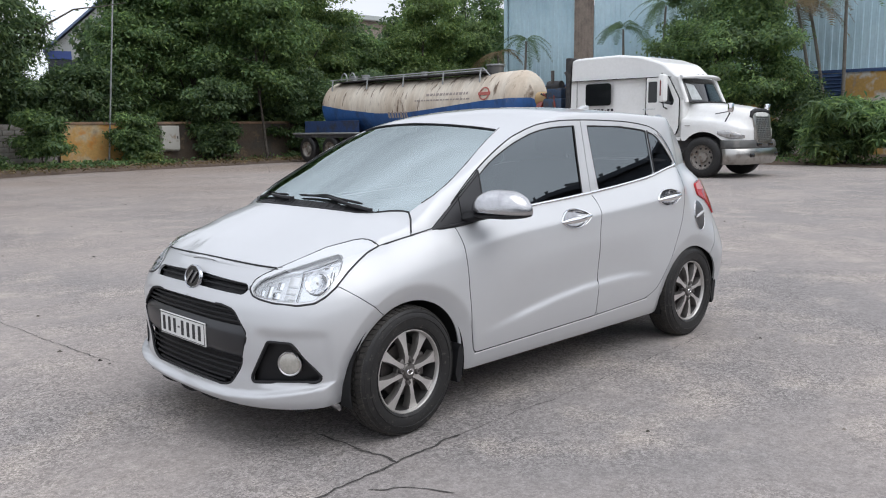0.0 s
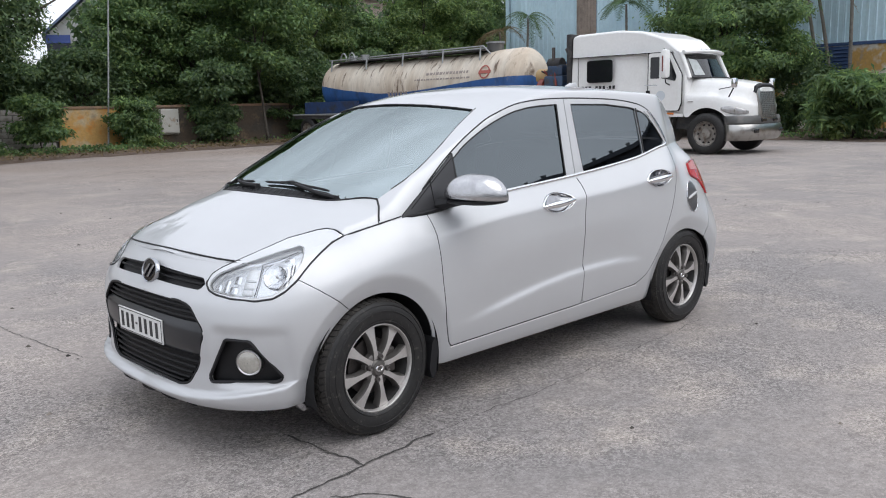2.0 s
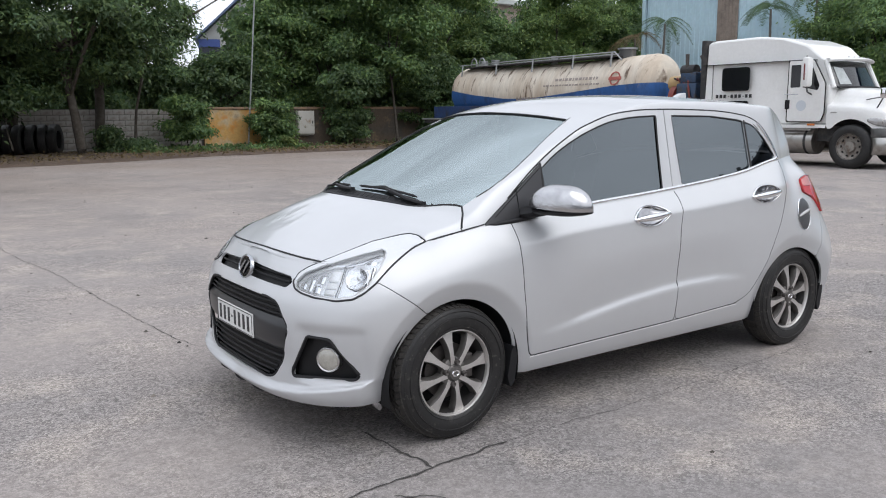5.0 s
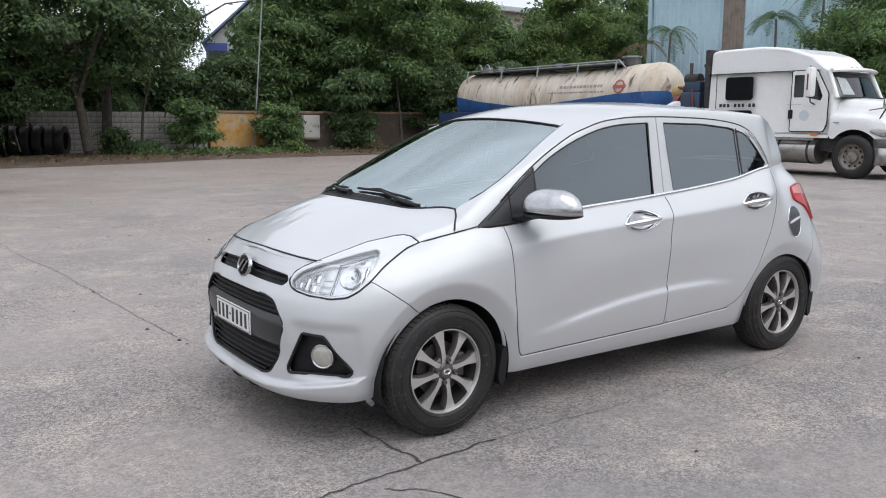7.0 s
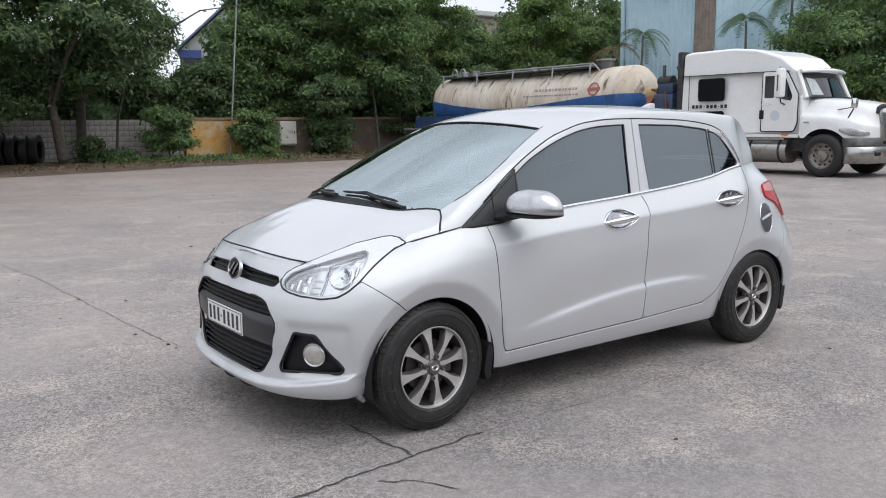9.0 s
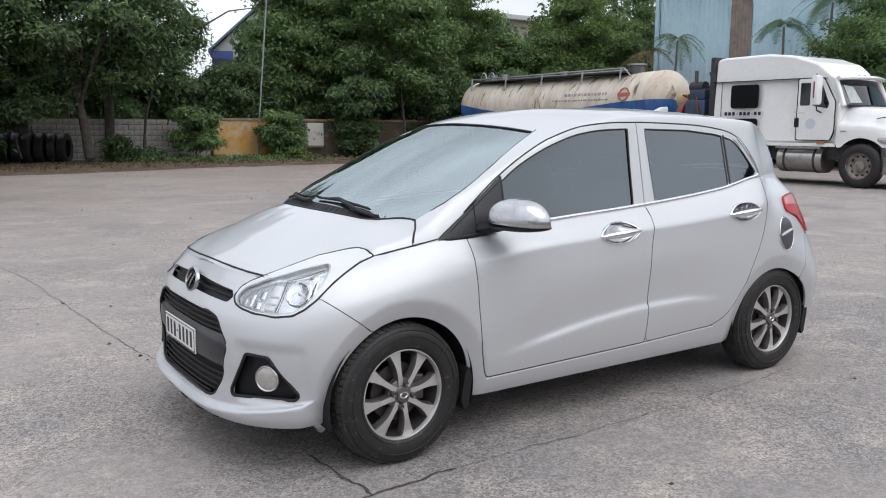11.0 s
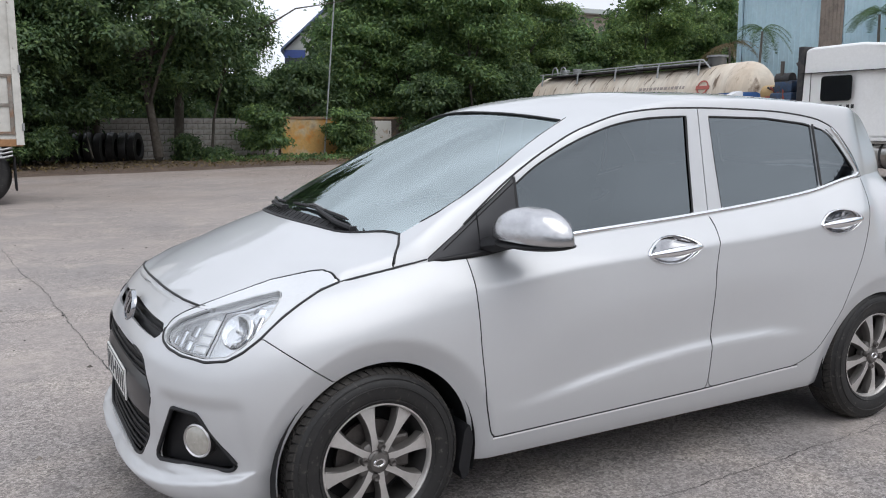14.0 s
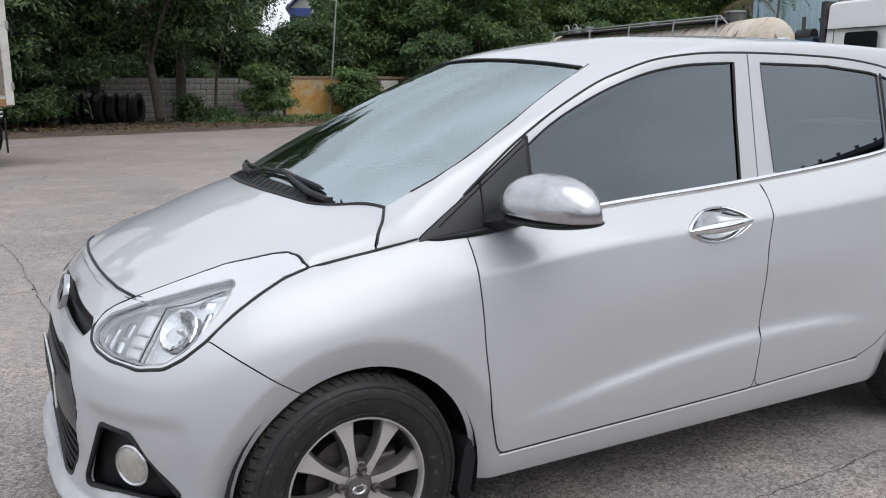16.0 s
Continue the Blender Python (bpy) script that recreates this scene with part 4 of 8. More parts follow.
def palm(x, y, top, lean, fronds, length, seed, mat):
    rs_ = np.random.RandomState(seed)
    ob = thing("palm_tree", "slender palm with drooping feather fronds", "palm tree", pose(x, y, 0.0), group="palms by the warehouse")
    pts = [Vector((lean * (k / 6) ** 1.5 * 0, lean * (k / 6) ** 1.5, top * k / 6)) for k in range(7)]
    part("trunk", bm_tube(pts, [0.11, 0.075, 0.07, 0.065, 0.06, 0.055, 0.045], 10), PALMBARK, ob, smooth=True)
    head = np.array(pts[-1])
    for k in range(fronds):
        a = 2 * math.pi * k / fronds + rs_.uniform(-0.3, 0.3)
        up = rs_.uniform(0.45, 1.35)
        d = np.array([math.cos(a), math.sin(a), 0])
        rib, L = [], length * rs_.uniform(0.85, 1.2)
        for t in np.linspace(0, 1, 11):
            rib.append(head + d * L * t * math.cos(up * (1 - t)) + np.array([0, 0, L * (math.sin(up) * t - 1.2 * t * t)]))
        rib = np.array(rib)
        rib = np.stack([np.interp(np.linspace(0, 10, 41), np.arange(11), rib[:, c]) for c in range(3)], 1)
        cross = np.cross(d, [0, 0, 1])
        v, f = list(rib), []
        for i in range(4, 40):
            for sd in (-1, 1):
                out = sd * cross * 0.85 + d * 0.4 + np.array([0, 0, -0.45 + rs_.normal(0, 0.12)])
                v.append(rib[i] + (rib[i + 1] - rib[i]) * 0.6)
                v.append(rib[i] + out * L * 0.27 * math.sin(0.25 + 2.7 * i / 40))
                f.append((i, len(v) - 2, len(v) - 1))
            if i < 39:
                side = np.array([0, 0, 0.012])
                v += [rib[i] + side, rib[i + 1] + side]
                f.append((i, i + 1, len(v) - 1))
                f.append((i, len(v) - 1, len(v) - 2))
        part("frond", mesh_data("frond", v, f, mat, smooth=False), None, ob)
    return ob


for i, (x, y, top, lean, n, L, mt) in enumerate(((30.2, 23.9, 5.5, -0.15, 11, 1.5, LEAF_DARK), (30.4, 25.6, 5.0, 0.2, 9, 1.5, LEAF_DRY), (30.2, 18.0, 5.6, 0.1, 12, 1.5, LEAF_DARK), (30.4, 16.3, 6.4, -0.2, 12, 1.6, LEAF_DARK), (30.0, 9.3, 5.8, 0.95, 14, 1.9, LEAF_DRY), (30.2, 8.95, 6.1, 1.0, 12, 1.8, LEAF_DRY), (30.0, 8.35, 6.5, 0.12, 10, 1.7, LEAF))):
    palm(x, y, top, lean, n, L, 200 + i, mt)
# bare branch reaching across the gap of sky
br = thing("fallen_branch", "bare crooked branch in front of the sky", "branch", pose(7.6, 25.5, 4.6))
part("wood", bm_tube([(-0.6, 0, -0.3), (0.4, 0, 0.25), (1.2, 0, 0.75), (2.2, 0, 0.95), (3.2, 0.4, 1.2)], [0.05, 0.035, 0.028, 0.02, 0.01], 6), BARK, br, smooth=True)


# ---- the silver hatchback ----
car = thing("car", "silver five-door hatchback with chrome mirrors parked on concrete", "car")
MID = np.array([1.2, 0, 0.6])
SIDE, FRONT, TOP, SKEW = ((1, 0, 0), (0, 0, 1)), ((0, 1, 0), (0, 0, 1)), ((1, 0, 0), (0, 1, 0)), ((0.7071, -0.7071, 0), (0, 0, 1))
X0, X1 = -0.05, 2.45
zb = curve((-0.56, -0.45, -0.30, -0.087, 0.086, 0.20, 0.50, 0.75, 1.35, 2.0, 2.33, 2.75, 3.0), (0.757, 0.766, 0.800, 0.842, 0.873, 0.889, 0.911, 0.933, 0.970, 1.031, 1.088, 1.10, 1.06))
edge = curve((-0.05, 0.086, 0.20, 0.50, 1.4, 2.0, 2.33, 2.45), (0.695, 0.714, 0.7365, 0.736, 0.7255, 0.7245, 0.7125, 0.70))
prof = curve((-0.62, -0.53, -0.40, -0.25, -0.10, -0.03, 0.0, 0.2, 0.4, 0.6, 0.75, 0.82, 0.9, 1.1, 1.4, 1.7, 2.1, 2.5, 2.64, 2.70, 2.74, 2.80, 3.0),
             (0.70, 0.768, 0.838, 0.90, 0.958, 0.982, 1.0, 1.108, 1.207, 1.298, 1.359, 1.385, 1.405, 1.437, 1.461, 1.467, 1.456, 1.43, 1.408, 1.372, 1.29, 1.15, 1.0))
bend = curve((-0.6, 0.2, 0.85, 1.4, 2.2, 2.6, 2.9), (0.34, 0.33, 0.29, 0.10, -0.02, -0.10, -0.15))
wide = curve((0.16, 0.20, 0.24, 0.30, 0.40, 0.55, 0.70, 0.85, 1.2), (0.735, 0.762, 0.782, 0.798, 0.815, 0.828, 0.831, 0.827, 0.82))
nose = curve((0.16, 0.20, 0.25, 0.30, 0.36, 0.44, 0.52, 0.60, 0.66, 0.80), (0.50, 0.575, 0.602, 0.600, 0.594, 0.602, 0.606, 0.603, 0.588, 0.55))
tail = curve((0.16, 0.30, 0.50, 0.70, 0.90, 1.10), (0.54, 0.61, 0.625, 0.58, 0.48, 0.39))
roll_wing = curve((0.0, 0.03, 0.08, 0.15, 0.25, 0.35, 0.6), (1.0, 0.72, 0.40, 0.15, 0.03, 0.0, 0.0))
roll_rear = curve((0.0, 0.10, 0.20, 0.30, 0.45, 0.6), (1.0, 0.62, 0.30, 0.10, 0.0, 0.0))
NTOP, RTOP = 0.475, 0.40
ARCHES = ((0.010, 0.281, 0.319), (2.415, 0.268, 0.315))


def roll_in(d, x):
    """How far the door side draws in above the shoulder crease, d below the belt."""
    s = d / np.interp(x, (0.3, 0.6, 1.0, 1.4, 1.8, 2.3), (0.094, 0.091, 0.095, 0.097, 0.110, 0.130))
    return np.interp(s, (0, 0.2, 0.45, 0.7, 0.96, 1.03, 1.5, 2.4), (1.0, 0.76, 0.50, 0.27, 0.075, 0.048, 0.02, 0.0))


def arc_table(n=400):
    """Even steps along a rounded quarter, from the middle to the side."""
    a = np.linspace(0, 1, 20001) ** 1.5 * math.pi / 2
    x, y = -0.6 * np.cos(a) ** 0.6667, 0.8 * np.sin(a) ** 0.6667
    s = np.r_[0, np.cumsum(np.hypot(np.diff(x), np.diff(y)))]
    return np.interp(np.linspace(0, 1, n), s / s[-1], a)


ARC = arc_table()


def edge_y(x):
    """Half width of the body at the height of the belt and the bonnet's edge."""
    x = np.asarray(x, float)
    f = 0.695 * np.maximum(1 - np.clip((X0 - x) / NTOP, 0, 1) ** 3, 0) ** 0.3333
    r = 0.70 * np.maximum(1 - np.clip((x - X1) / RTOP, 0, 1) ** 3, 0) ** 0.3333
    return np.where(x < X0, f, np.where(x > X1, r, edge(x)))


def waist(x, z):
    """The rear quarters draw in towards the tail and the roof."""
    return 1 - step(2.30, 2.66, x) * (0.095 * step(0.98, 1.10, z) + 0.02 * step(0.6, 0.8, z) + 0.085 * step(1.12, 1.40, z))


def tub(u, v):
    """The lower body's left half: u from the nose round the side to the tail, v from the sill up to the belt."""
    a, b = 0.24, 0.77
    cf = np.interp(np.clip(u / a, 0, 1), np.linspace(0, 1, len(ARC)), ARC)
    cr = np.interp(np.clip((1 - u) / (1 - b), 0, 1), np.linspace(0, 1, len(ARC)), ARC)
    mid = np.clip((u - a) / (b - a), 0, 1)
    front, rear = u < a, u > b
    xm = X0 + (X1 - X0) * mid
    xt = np.where(front, X0 - NTOP * np.cos(cf) ** 0.6667, np.where(rear, X1 + RTOP * np.cos(cr) ** 0.6667, xm))
    top = zb(xt)
    low = np.where(front, 0.204, np.where(rear, 0.24, 0.206))
    z = low + (top - low) * v
    k = step(0.15, 0.55, np.where(front, -1.0, xm))
    r = roll_in(top - z, xm) * k + roll_wing(top - z) * (1 - k)
    k = step(2.22, 2.42, np.where(rear, 9.0, xm))
    r = r * (1 - k) + roll_rear(top - z) * k
    w = wide(z)
    wf, wr, wm = w - (w - 0.695) * r, w - (w - 0.70) * r, w - (w - edge(xm)) * r
    lf, lr = nose(z) - (nose(z) - NTOP) * r, tail(z) - (tail(z) - RTOP) * r
    x = np.where(front, X0 - lf * np.cos(cf) ** 0.6667, np.where(rear, X1 + lr * np.cos(cr) ** 0.6667, xm))
    y = np.where(front, wf * np.sin(cf) ** 0.6667, np.where(rear, wr * np.sin(cr) ** 0.6667, wm))
    # pressed line low on the doors
    line = np.interp(x, (0.45, 0.61, 0.81, 1.03, 1.26, 1.47, 1.70, 1.90, 2.1), (0.398, 0.421, 0.453, 0.484, 0.505, 0.514, 0.513, 0.492, 0.46))
    fade = step(0.40, 0.80, x) * (1 - step(1.66, 2.0, x))
    y = y - 0.0155 * fade * (step(line - 0.034, line + 0.002, z) - step(line + 0.004, line + 0.24, z))
    # lips round the wheel openings
    for cx, cz, rad in ARCHES:
        d = np.hypot(x - cx, z - cz)
        y = y - np.where(y > 0.4, (0.036 if cx < 1 else 0.022) * np.clip((rad + 0.078 - d) / 0.078, 0, 1.05), 0)
    # fuller bumper corner behind the rear wheel
    y = y + 0.045 * step(2.45, 2.74, x) * (1 - step(0.48, 0.76, z)) * step(0.45, 0.70, y)
    # ledge under the lamps and the chin of the bumper
    k = np.where(front, 1.0, 0.0) * step(0.10, 0.45, np.cos(cf))
    ledge = np.interp(y, (0.0, 0.37, 0.55, 0.70, 0.80), (0.240, 0.256, 0.274, 0.300, 0.335))
    x = x - k * (0.038 * step(0.0, 0.016, ledge - z) - 0.016 * (step(0.285, 0.31, z) - step(0.50, 0.55, z)) * step(0.485, 0.55, y) * (1 - step(0.735, 0.775, y)))
    return np.stack([x, -y * waist(x, z), z], 1)


def smin(a, b, k):
    h = np.clip(0.5 + 0.5 * (b - a) / k, 0, 1)
    return b + (a - b) * h - k * h * (1 - h)


def upper_table(nx=900, ny=340):
    """The bonnet, screen, roof and window sides of the left half: rows of sections from the middle line down to the belt."""
    xs = np.linspace(-0.524, 2.848, nx)
    out = np.zeros((nx, ny, 3))
    t = np.linspace(0, 1, 3000)
    for i, x in enumerate(xs):
        ye = max(float(edge_y(x)), 0.004)
        y = ye * t
        top = prof(x - bend(x) * y * y) - (0.05 + 0.07 * step(0.6, 1.2, x) + 0.05 * step(0.15, 0.4, x) * (1 - step(0.85, 1.3, x))) * y * y
        lean = 0.30 - 0.085 * step(0.1, 0.5, x)
        side = zb(x) + (ye - y) / lean + 0.3 * (1 - step(-0.30, -0.05, x))
        flat = 1 - float(step(0.0, 0.35, x))
        top = top - max(top[-1] - float(zb(x)) - 0.016, 0) * flat * t ** 4
        z = smin(top, side, 0.12 - 0.07 * flat - 0.06 * float(step(0.35, 0.6, x)))
        z = z + (zb(x) - z[-1]) * step(0.5 + 0.36 * float(step(-0.35, 0.0, x)), 1.0, t)
        y = y * waist(x, z)
        s = np.r_[0, np.cumsum(np.hypot(np.diff(y), np.diff(z)))]
        q = np.linspace(0, s[-1], ny)
        out[i, :, 0], out[i, :, 1], out[i, :, 2] = x, -np.interp(q, s, y), np.interp(q, s, z)
    return out


UPPER = upper_table()


def upper(u, v):
    a, b = u * (UPPER.shape[0] - 1), v * (UPPER.shape[1] - 1)
    i, j = np.minimum(a.astype(int), UPPER.shape[0] - 2), np.minimum(b.astype(int), UPPER.shape[1] - 2)
    s, t = (a - i)[:, None], (b - j)[:, None]
    return (1 - s) * (1 - t) * UPPER[i, j] + s * (1 - t) * UPPER[i + 1, j] + (1 - s) * t * UPPER[i, j + 1] + s * t * UPPER[i + 1, j + 1]


low = Skin(tub, 420, 66, fine=2)
flank = lambda p: p[:, 1] < -0.3
face = lambda p: p[:, 0] < -0.25
DOOR_F = rounded([(0.345, 1.2), (0.335, 0.89), (0.333, 0.78), (0.345, 0.605), (0.372, 0.425), (0.405, 0.287), (1.382, 0.305), (1.379, 0.55), (1.377, 0.775), (1.396, 0.87), (1.424, 0.95), (1.426, 1.2)], 0.03)
DOOR_R = rounded([(1.426, 1.2), (1.424, 0.95), (1.396, 0.87), (1.377, 0.775), (1.379, 0.55), (1.382, 0.305), (1.88, 0.325), (2.00, 0.37), (2.125, 0.52), (2.232, 0.737), (2.308, 0.93), (2.36, 1.03), (2.37, 1.2)], 0.05)
low.cut("bumper", [(-1, 0.1), (-0.14, 0.1), (-0.14, 0.559), (-0.345, 0.712), (-0.37, 0.95), (-1, 0.95)], SIDE)
low.cut("bumper_rear", [(4, 0.1), (2.5, 0.1), (2.61, 0.50), (2.70, 0.76), (4, 0.78)], SIDE)
low.cut("door_front", DOOR_F, SIDE, flank)
low.cut("door_rear", DOOR_R, SIDE, flank)
LAMP = rounded([(-0.102, 0.689), (-0.085, 0.665), (-0.047, 0.653), (0.02, 0.644), (0.12, 0.639), (0.19, 0.648), (0.233, 0.671), (0.274, 0.706), (0.320, 0.763), (0.355, 0.797), (0.39, 0.826), (0.435, 0.846), (0.40, 0.866), (0.36, 0.872), (0.321, 0.868), (0.209, 0.844), (0.122, 0.812), (0.0127, 0.770), (-0.04, 0.748), (-0.081, 0.724)], 0.01)
LAMP_IN = rounded([(-0.088, 0.689), (-0.07, 0.668), (0.02, 0.655), (0.12, 0.650), (0.19, 0.66), (0.232, 0.69), (0.258, 0.72), (0.282, 0.765), (0.290, 0.808), (0.270, 0.824), (0.20, 0.808), (0.11, 0.782), (0.02, 0.752), (-0.05, 0.724)], 0.012)
corner = lambda p: (p[:, 1] < -0.2) & (p[:, 0] < 0.1)
low.cut("bezel", LAMP, SKEW, corner)
low.cut("lamp", LAMP_IN, SKEW, corner)
HANDLES = ((1.175, 0.866), (2.105, 0.918))


def handle_ring(x, z, r, n=44):
    """The pointed oval of a door handle's bowl."""
    out = []
    for k in range(n):
        c, e = math.cos(2 * math.pi * k / n), math.sin(2 * math.pi * k / n)
        px = 0.133 * r * (abs(c) ** 0.85) * (1 if c > 0 else -1)
        out.append((x + px, z + 0.050 * r * e * (1 - 0.45 * c * c) + 0.06 * px))
    return out


for hx, hz in HANDLES:
    low.cut("handle", handle_ring(hx, hz, 0.93), SIDE, flank)
low.cut("slot", rounded([(0.2, 0.722), (-0.38, 0.704), (-0.412, 0.684), (-0.39, 0.662), (0.2, 0.668)], 0.008), FRONT, face)
low.cut("grille", rounded([(0.2, 0.612), (-0.30, 0.612), (-0.378, 0.600), (-0.468, 0.512), (-0.42, 0.37), (-0.36, 0.285), (-0.30, 0.268), (0.2, 0.258)], 0.03), FRONT, face)
low.cut("fog", rounded([(-0.553, 0.487), (-0.648, 0.484), (-0.722, 0.340), (-0.712, 0.319), (-0.484, 0.310), (-0.478, 0.333)], 0.012), FRONT, face)
tail_side = lambda p: p[:, 1] < -0.47
low.cut("tail", rounded([(2.512, 0.972), (2.512, 0.90), (2.62, 0.862), (2.735, 0.765), (2.79, 0.76), (3.2, 0.87), (3.2, 0.94), (2.60, 0.99)], 0.02), SIDE, tail_side)
low.cut("tail_clear", rounded([(2.518, 0.968), (2.518, 0.932), (2.60, 0.928), (3.2, 0.895), (3.2, 0.935), (2.60, 0.984)], 0.012), SIDE, tail_side)
low.cut("fuel", [(2.487 + 0.066 * math.cos(t * math.pi / 20), 0.776 + 0.088 * math.sin(t * math.pi / 20)) for t in range(40)], SIDE, flank)
for cx, cz, rad in ARCHES:
    low.cut("open", ring_of(cx, cz, rad), SIDE, flank)
low.finish(MID)

high = Skin(upper, 330, 110, fine=2)
side_up = lambda p: p[:, 1] < -0.45
rear_x = lambda y: -0.043 + 0.335 * y * y + 0.058 * float(step(0.40, 0.62, y))
bonnet_rear = [(rear_x(y), -y) for y in np.linspace(0, 0.634, 24)]
high.cut("nose", [(-1, 0.2), (-0.3, 0.2), (-0.3, -0.9), (-1, -0.9)], TOP)
high.cut("bonnet", [(-0.043, 0.2)] + bonnet_rear + [(0.130, -0.668), (0.092, -0.709), (0.086, -0.9), (-0.42, -0.9), (-0.461, -0.479), (-0.485, -0.38), (-0.497, -0.27), (-0.506, -0.13), (-0.509, 0.0), (-0.509, 0.2)], TOP)
high.cut("bezel", LAMP, SKEW, corner)
high.cut("lamp", LAMP_IN, SKEW, corner)
glass_base = [(max(0.006 + 0.235 * y * y, rear_x(y) + 0.001), -y) for y in np.linspace(0, 0.634, 24)]
high.cut("cowl", [(-0.043, 0.2)] + bonnet_rear + glass_base[::-1] + [(0.006, 0.2)], TOP)
header = [(0.778 + 0.29 * y * y, -y) for y in np.linspace(0, 0.528, 12)]
high.cut("screen", [(0.006, 0.2)] + glass_base + [(0.22, -0.645), (0.283, -0.658), (0.357, -0.655), (0.436, -0.645), (0.554, -0.622), (0.72, -0.575)] + header[::-1] + [(0.778, 0.2)], TOP)
high.cut("rear_glass", [(2.72, 0.2), (2.72, -0.36), (2.70, -0.43), (2.80, -0.46), (2.95, -0.44), (2.95, 0.2)], TOP)
FRAME = [(0.195, 0.88), (0.36, 1.008), (0.535, 1.137), (0.70, 1.231), (0.88, 1.308), (1.10, 1.363), (1.30, 1.379), (1.45, 1.381), (1.80, 1.373), (2.08, 1.345), (2.20, 1.305), (2.28, 1.23), (2.385, 1.085)]
frame_z = curve([p[0] for p in FRAME], [p[1] for p in FRAME])
FRAME = [(x, float(frame_z(x))) for x in np.linspace(0.195, 2.385, 74)]
high.cut("door_front", [p for p in FRAME if p[0] < 1.43] + [(1.435, float(frame_z(1.435))), (1.424, 0.8), (0.195, 0.8)], SIDE, side_up)
high.cut("door_rear", [(1.435, float(frame_z(1.435)))] + [p for p in FRAME if p[0] > 1.445] + [(2.385, 0.8), (1.424, 0.8)], SIDE, side_up)
belt = lambda x, d=0.014: float(zb(x)) + d
high.cut("sail", rounded([(0.200, 0.88), (0.200, belt(0.2) - 0.004), (0.36, 1.004), (0.550, 1.141), (0.552, 0.88)], 0.004), SIDE, side_up)
pane_z = curve((0.553, 0.63, 0.72, 0.88, 1.05, 1.20, 1.378), (1.116, 1.167, 1.213, 1.277, 1.323, 1.342, 1.349))
pane_top = [(x, float(pane_z(x))) for x in np.linspace(0.553, 1.35, 28)]
high.cut("glass_front", rounded([(0.556, belt(0.556))] + pane_top + [(1.374, 1.349), (1.360, 1.18), (1.352, belt(1.35))] + [(x, belt(x)) for x in (1.1, 0.8)], 0.012), SIDE, side_up)
high.cut("glass_rear", rounded([(1.505, belt(1.505)), (1.492, 1.2), (1.488, 1.350), (1.80, 1.343), (2.0, 1.325), (2.070, 1.313), (2.080, belt(2.08))] + [(x, belt(x)) for x in (1.9, 1.7)], 0.012), SIDE, side_up)
high.cut("glass_quarter", rounded([(2.096, belt(2.096)), (2.086, 1.308), (2.15, 1.290), (2.19, 1.266), (2.25, 1.205), (2.322, 1.118), (2.312, belt(2.312, 0.012)), (2.2, belt(2.2))], 0.012), SIDE, side_up)
high.finish(MID)

# outer panels
part("front_bumper", low.panel("front_bumper", ["bumper"], PAINT, gap=0.0016, mirror="both", weld=True), None, car)
part("nose_panel", high.panel("nose_panel", ["nose"], PAINT, gap=0.001, mirror="both", weld=True), None, car)
part("rear_bumper", low.panel("rear_bumper", ["bumper_rear"], PAINT, mirror="both"), None, car)
part("bonnet", high.panel("bonnet", ["bonnet"], PAINT, gap=0.005, mirror="both"), None, car)
part("roof", high.panel("roof", ["body"], PAINT, gap=0.0015, mirror="both", weld=True), None, car, "silver roof with screen pillars")
part("cowl_panel", high.panel("cowl_panel", ["cowl"], TRIM, gap=0.001, offset=-0.006, mirror="both"), None, car, "black plastic scuttle under the windscreen")
part("windscreen", high.panel("windscreen", ["screen"], SCREEN, gap=0.0, skirt=0, offset=-0.004, mirror="both"), None, car, "clear windscreen reflecting the sky").visible_shadow = False
part("rear_window", high.panel("rear_window", ["rear_glass"], TINTED, gap=0.001, skirt=0, offset=-0.004, mirror="both"), None, car)
GASKET = material("rubber_seal", (0.014, 0.014, 0.015), 0.6)


def ribbon_bar(points, w, h, name, mat, parent, label="", flip=False):
    """A flat bar along points on the body side, w high and h proud."""
    pts = [Vector(p) for p in points]
    bm = bmesh.new()
    rings = []
    for i, p in enumerate(pts):
        d = (pts[min(i + 1, len(pts) - 1)] - pts[max(i - 1, 0)]).normalized()
        out = Vector((0, 1 if flip else -1, 0.2)).normalized()
        up = out.cross(d).normalized() if flip else d.cross(out).normalized()
        ring = []
        for a, b in ((-0.5, -0.3), (-0.5, 0.4), (-0.25, 1), (0.25, 1), (0.5, 0.4), (0.5, -0.3)):
            ring.append(bm.verts.new(p + up * a * w + out * b * h))
        rings.append(ring)
    for a, b in zip(rings, rings[1:]):
        for k in range(6):
            bm.faces.new((a[k], a[(k + 1) % 6], b[(k + 1) % 6], b[k]))
    bm.faces.new(rings[0])
    bm.faces.new(rings[-1])
    bmesh.ops.recalc_face_normals(bm, faces=bm.faces)
    return part(name, bm, mat, parent, label, smooth=True)


grid = UPPER[:, :, :]


def side_y(x, z):
    """Depth of the window side at a point of the side view."""
    i = int(np.clip(np.searchsorted(grid[:, 0, 0], x), 1, len(grid) - 1))
    row = grid[i]
    k = row[:, 1] < -0.45
    zz, yy = row[k, 2], row[k, 1]
    o = np.argsort(zz)
    return float(np.interp(z, zz[o], yy[o]))


def tub_y(x, z):
    """Depth of the lower side at a point of the side view."""
    u = np.linspace(0.0, 1.0, 2400)
    p = tub(u, np.full_like(u, np.clip((z - 0.208) / (float(zb(x)) - 0.208), 0, 1)))
    k = (p[:, 1] < -0.3)
    return float(np.interp(x, p[k, 0], p[k, 1]))


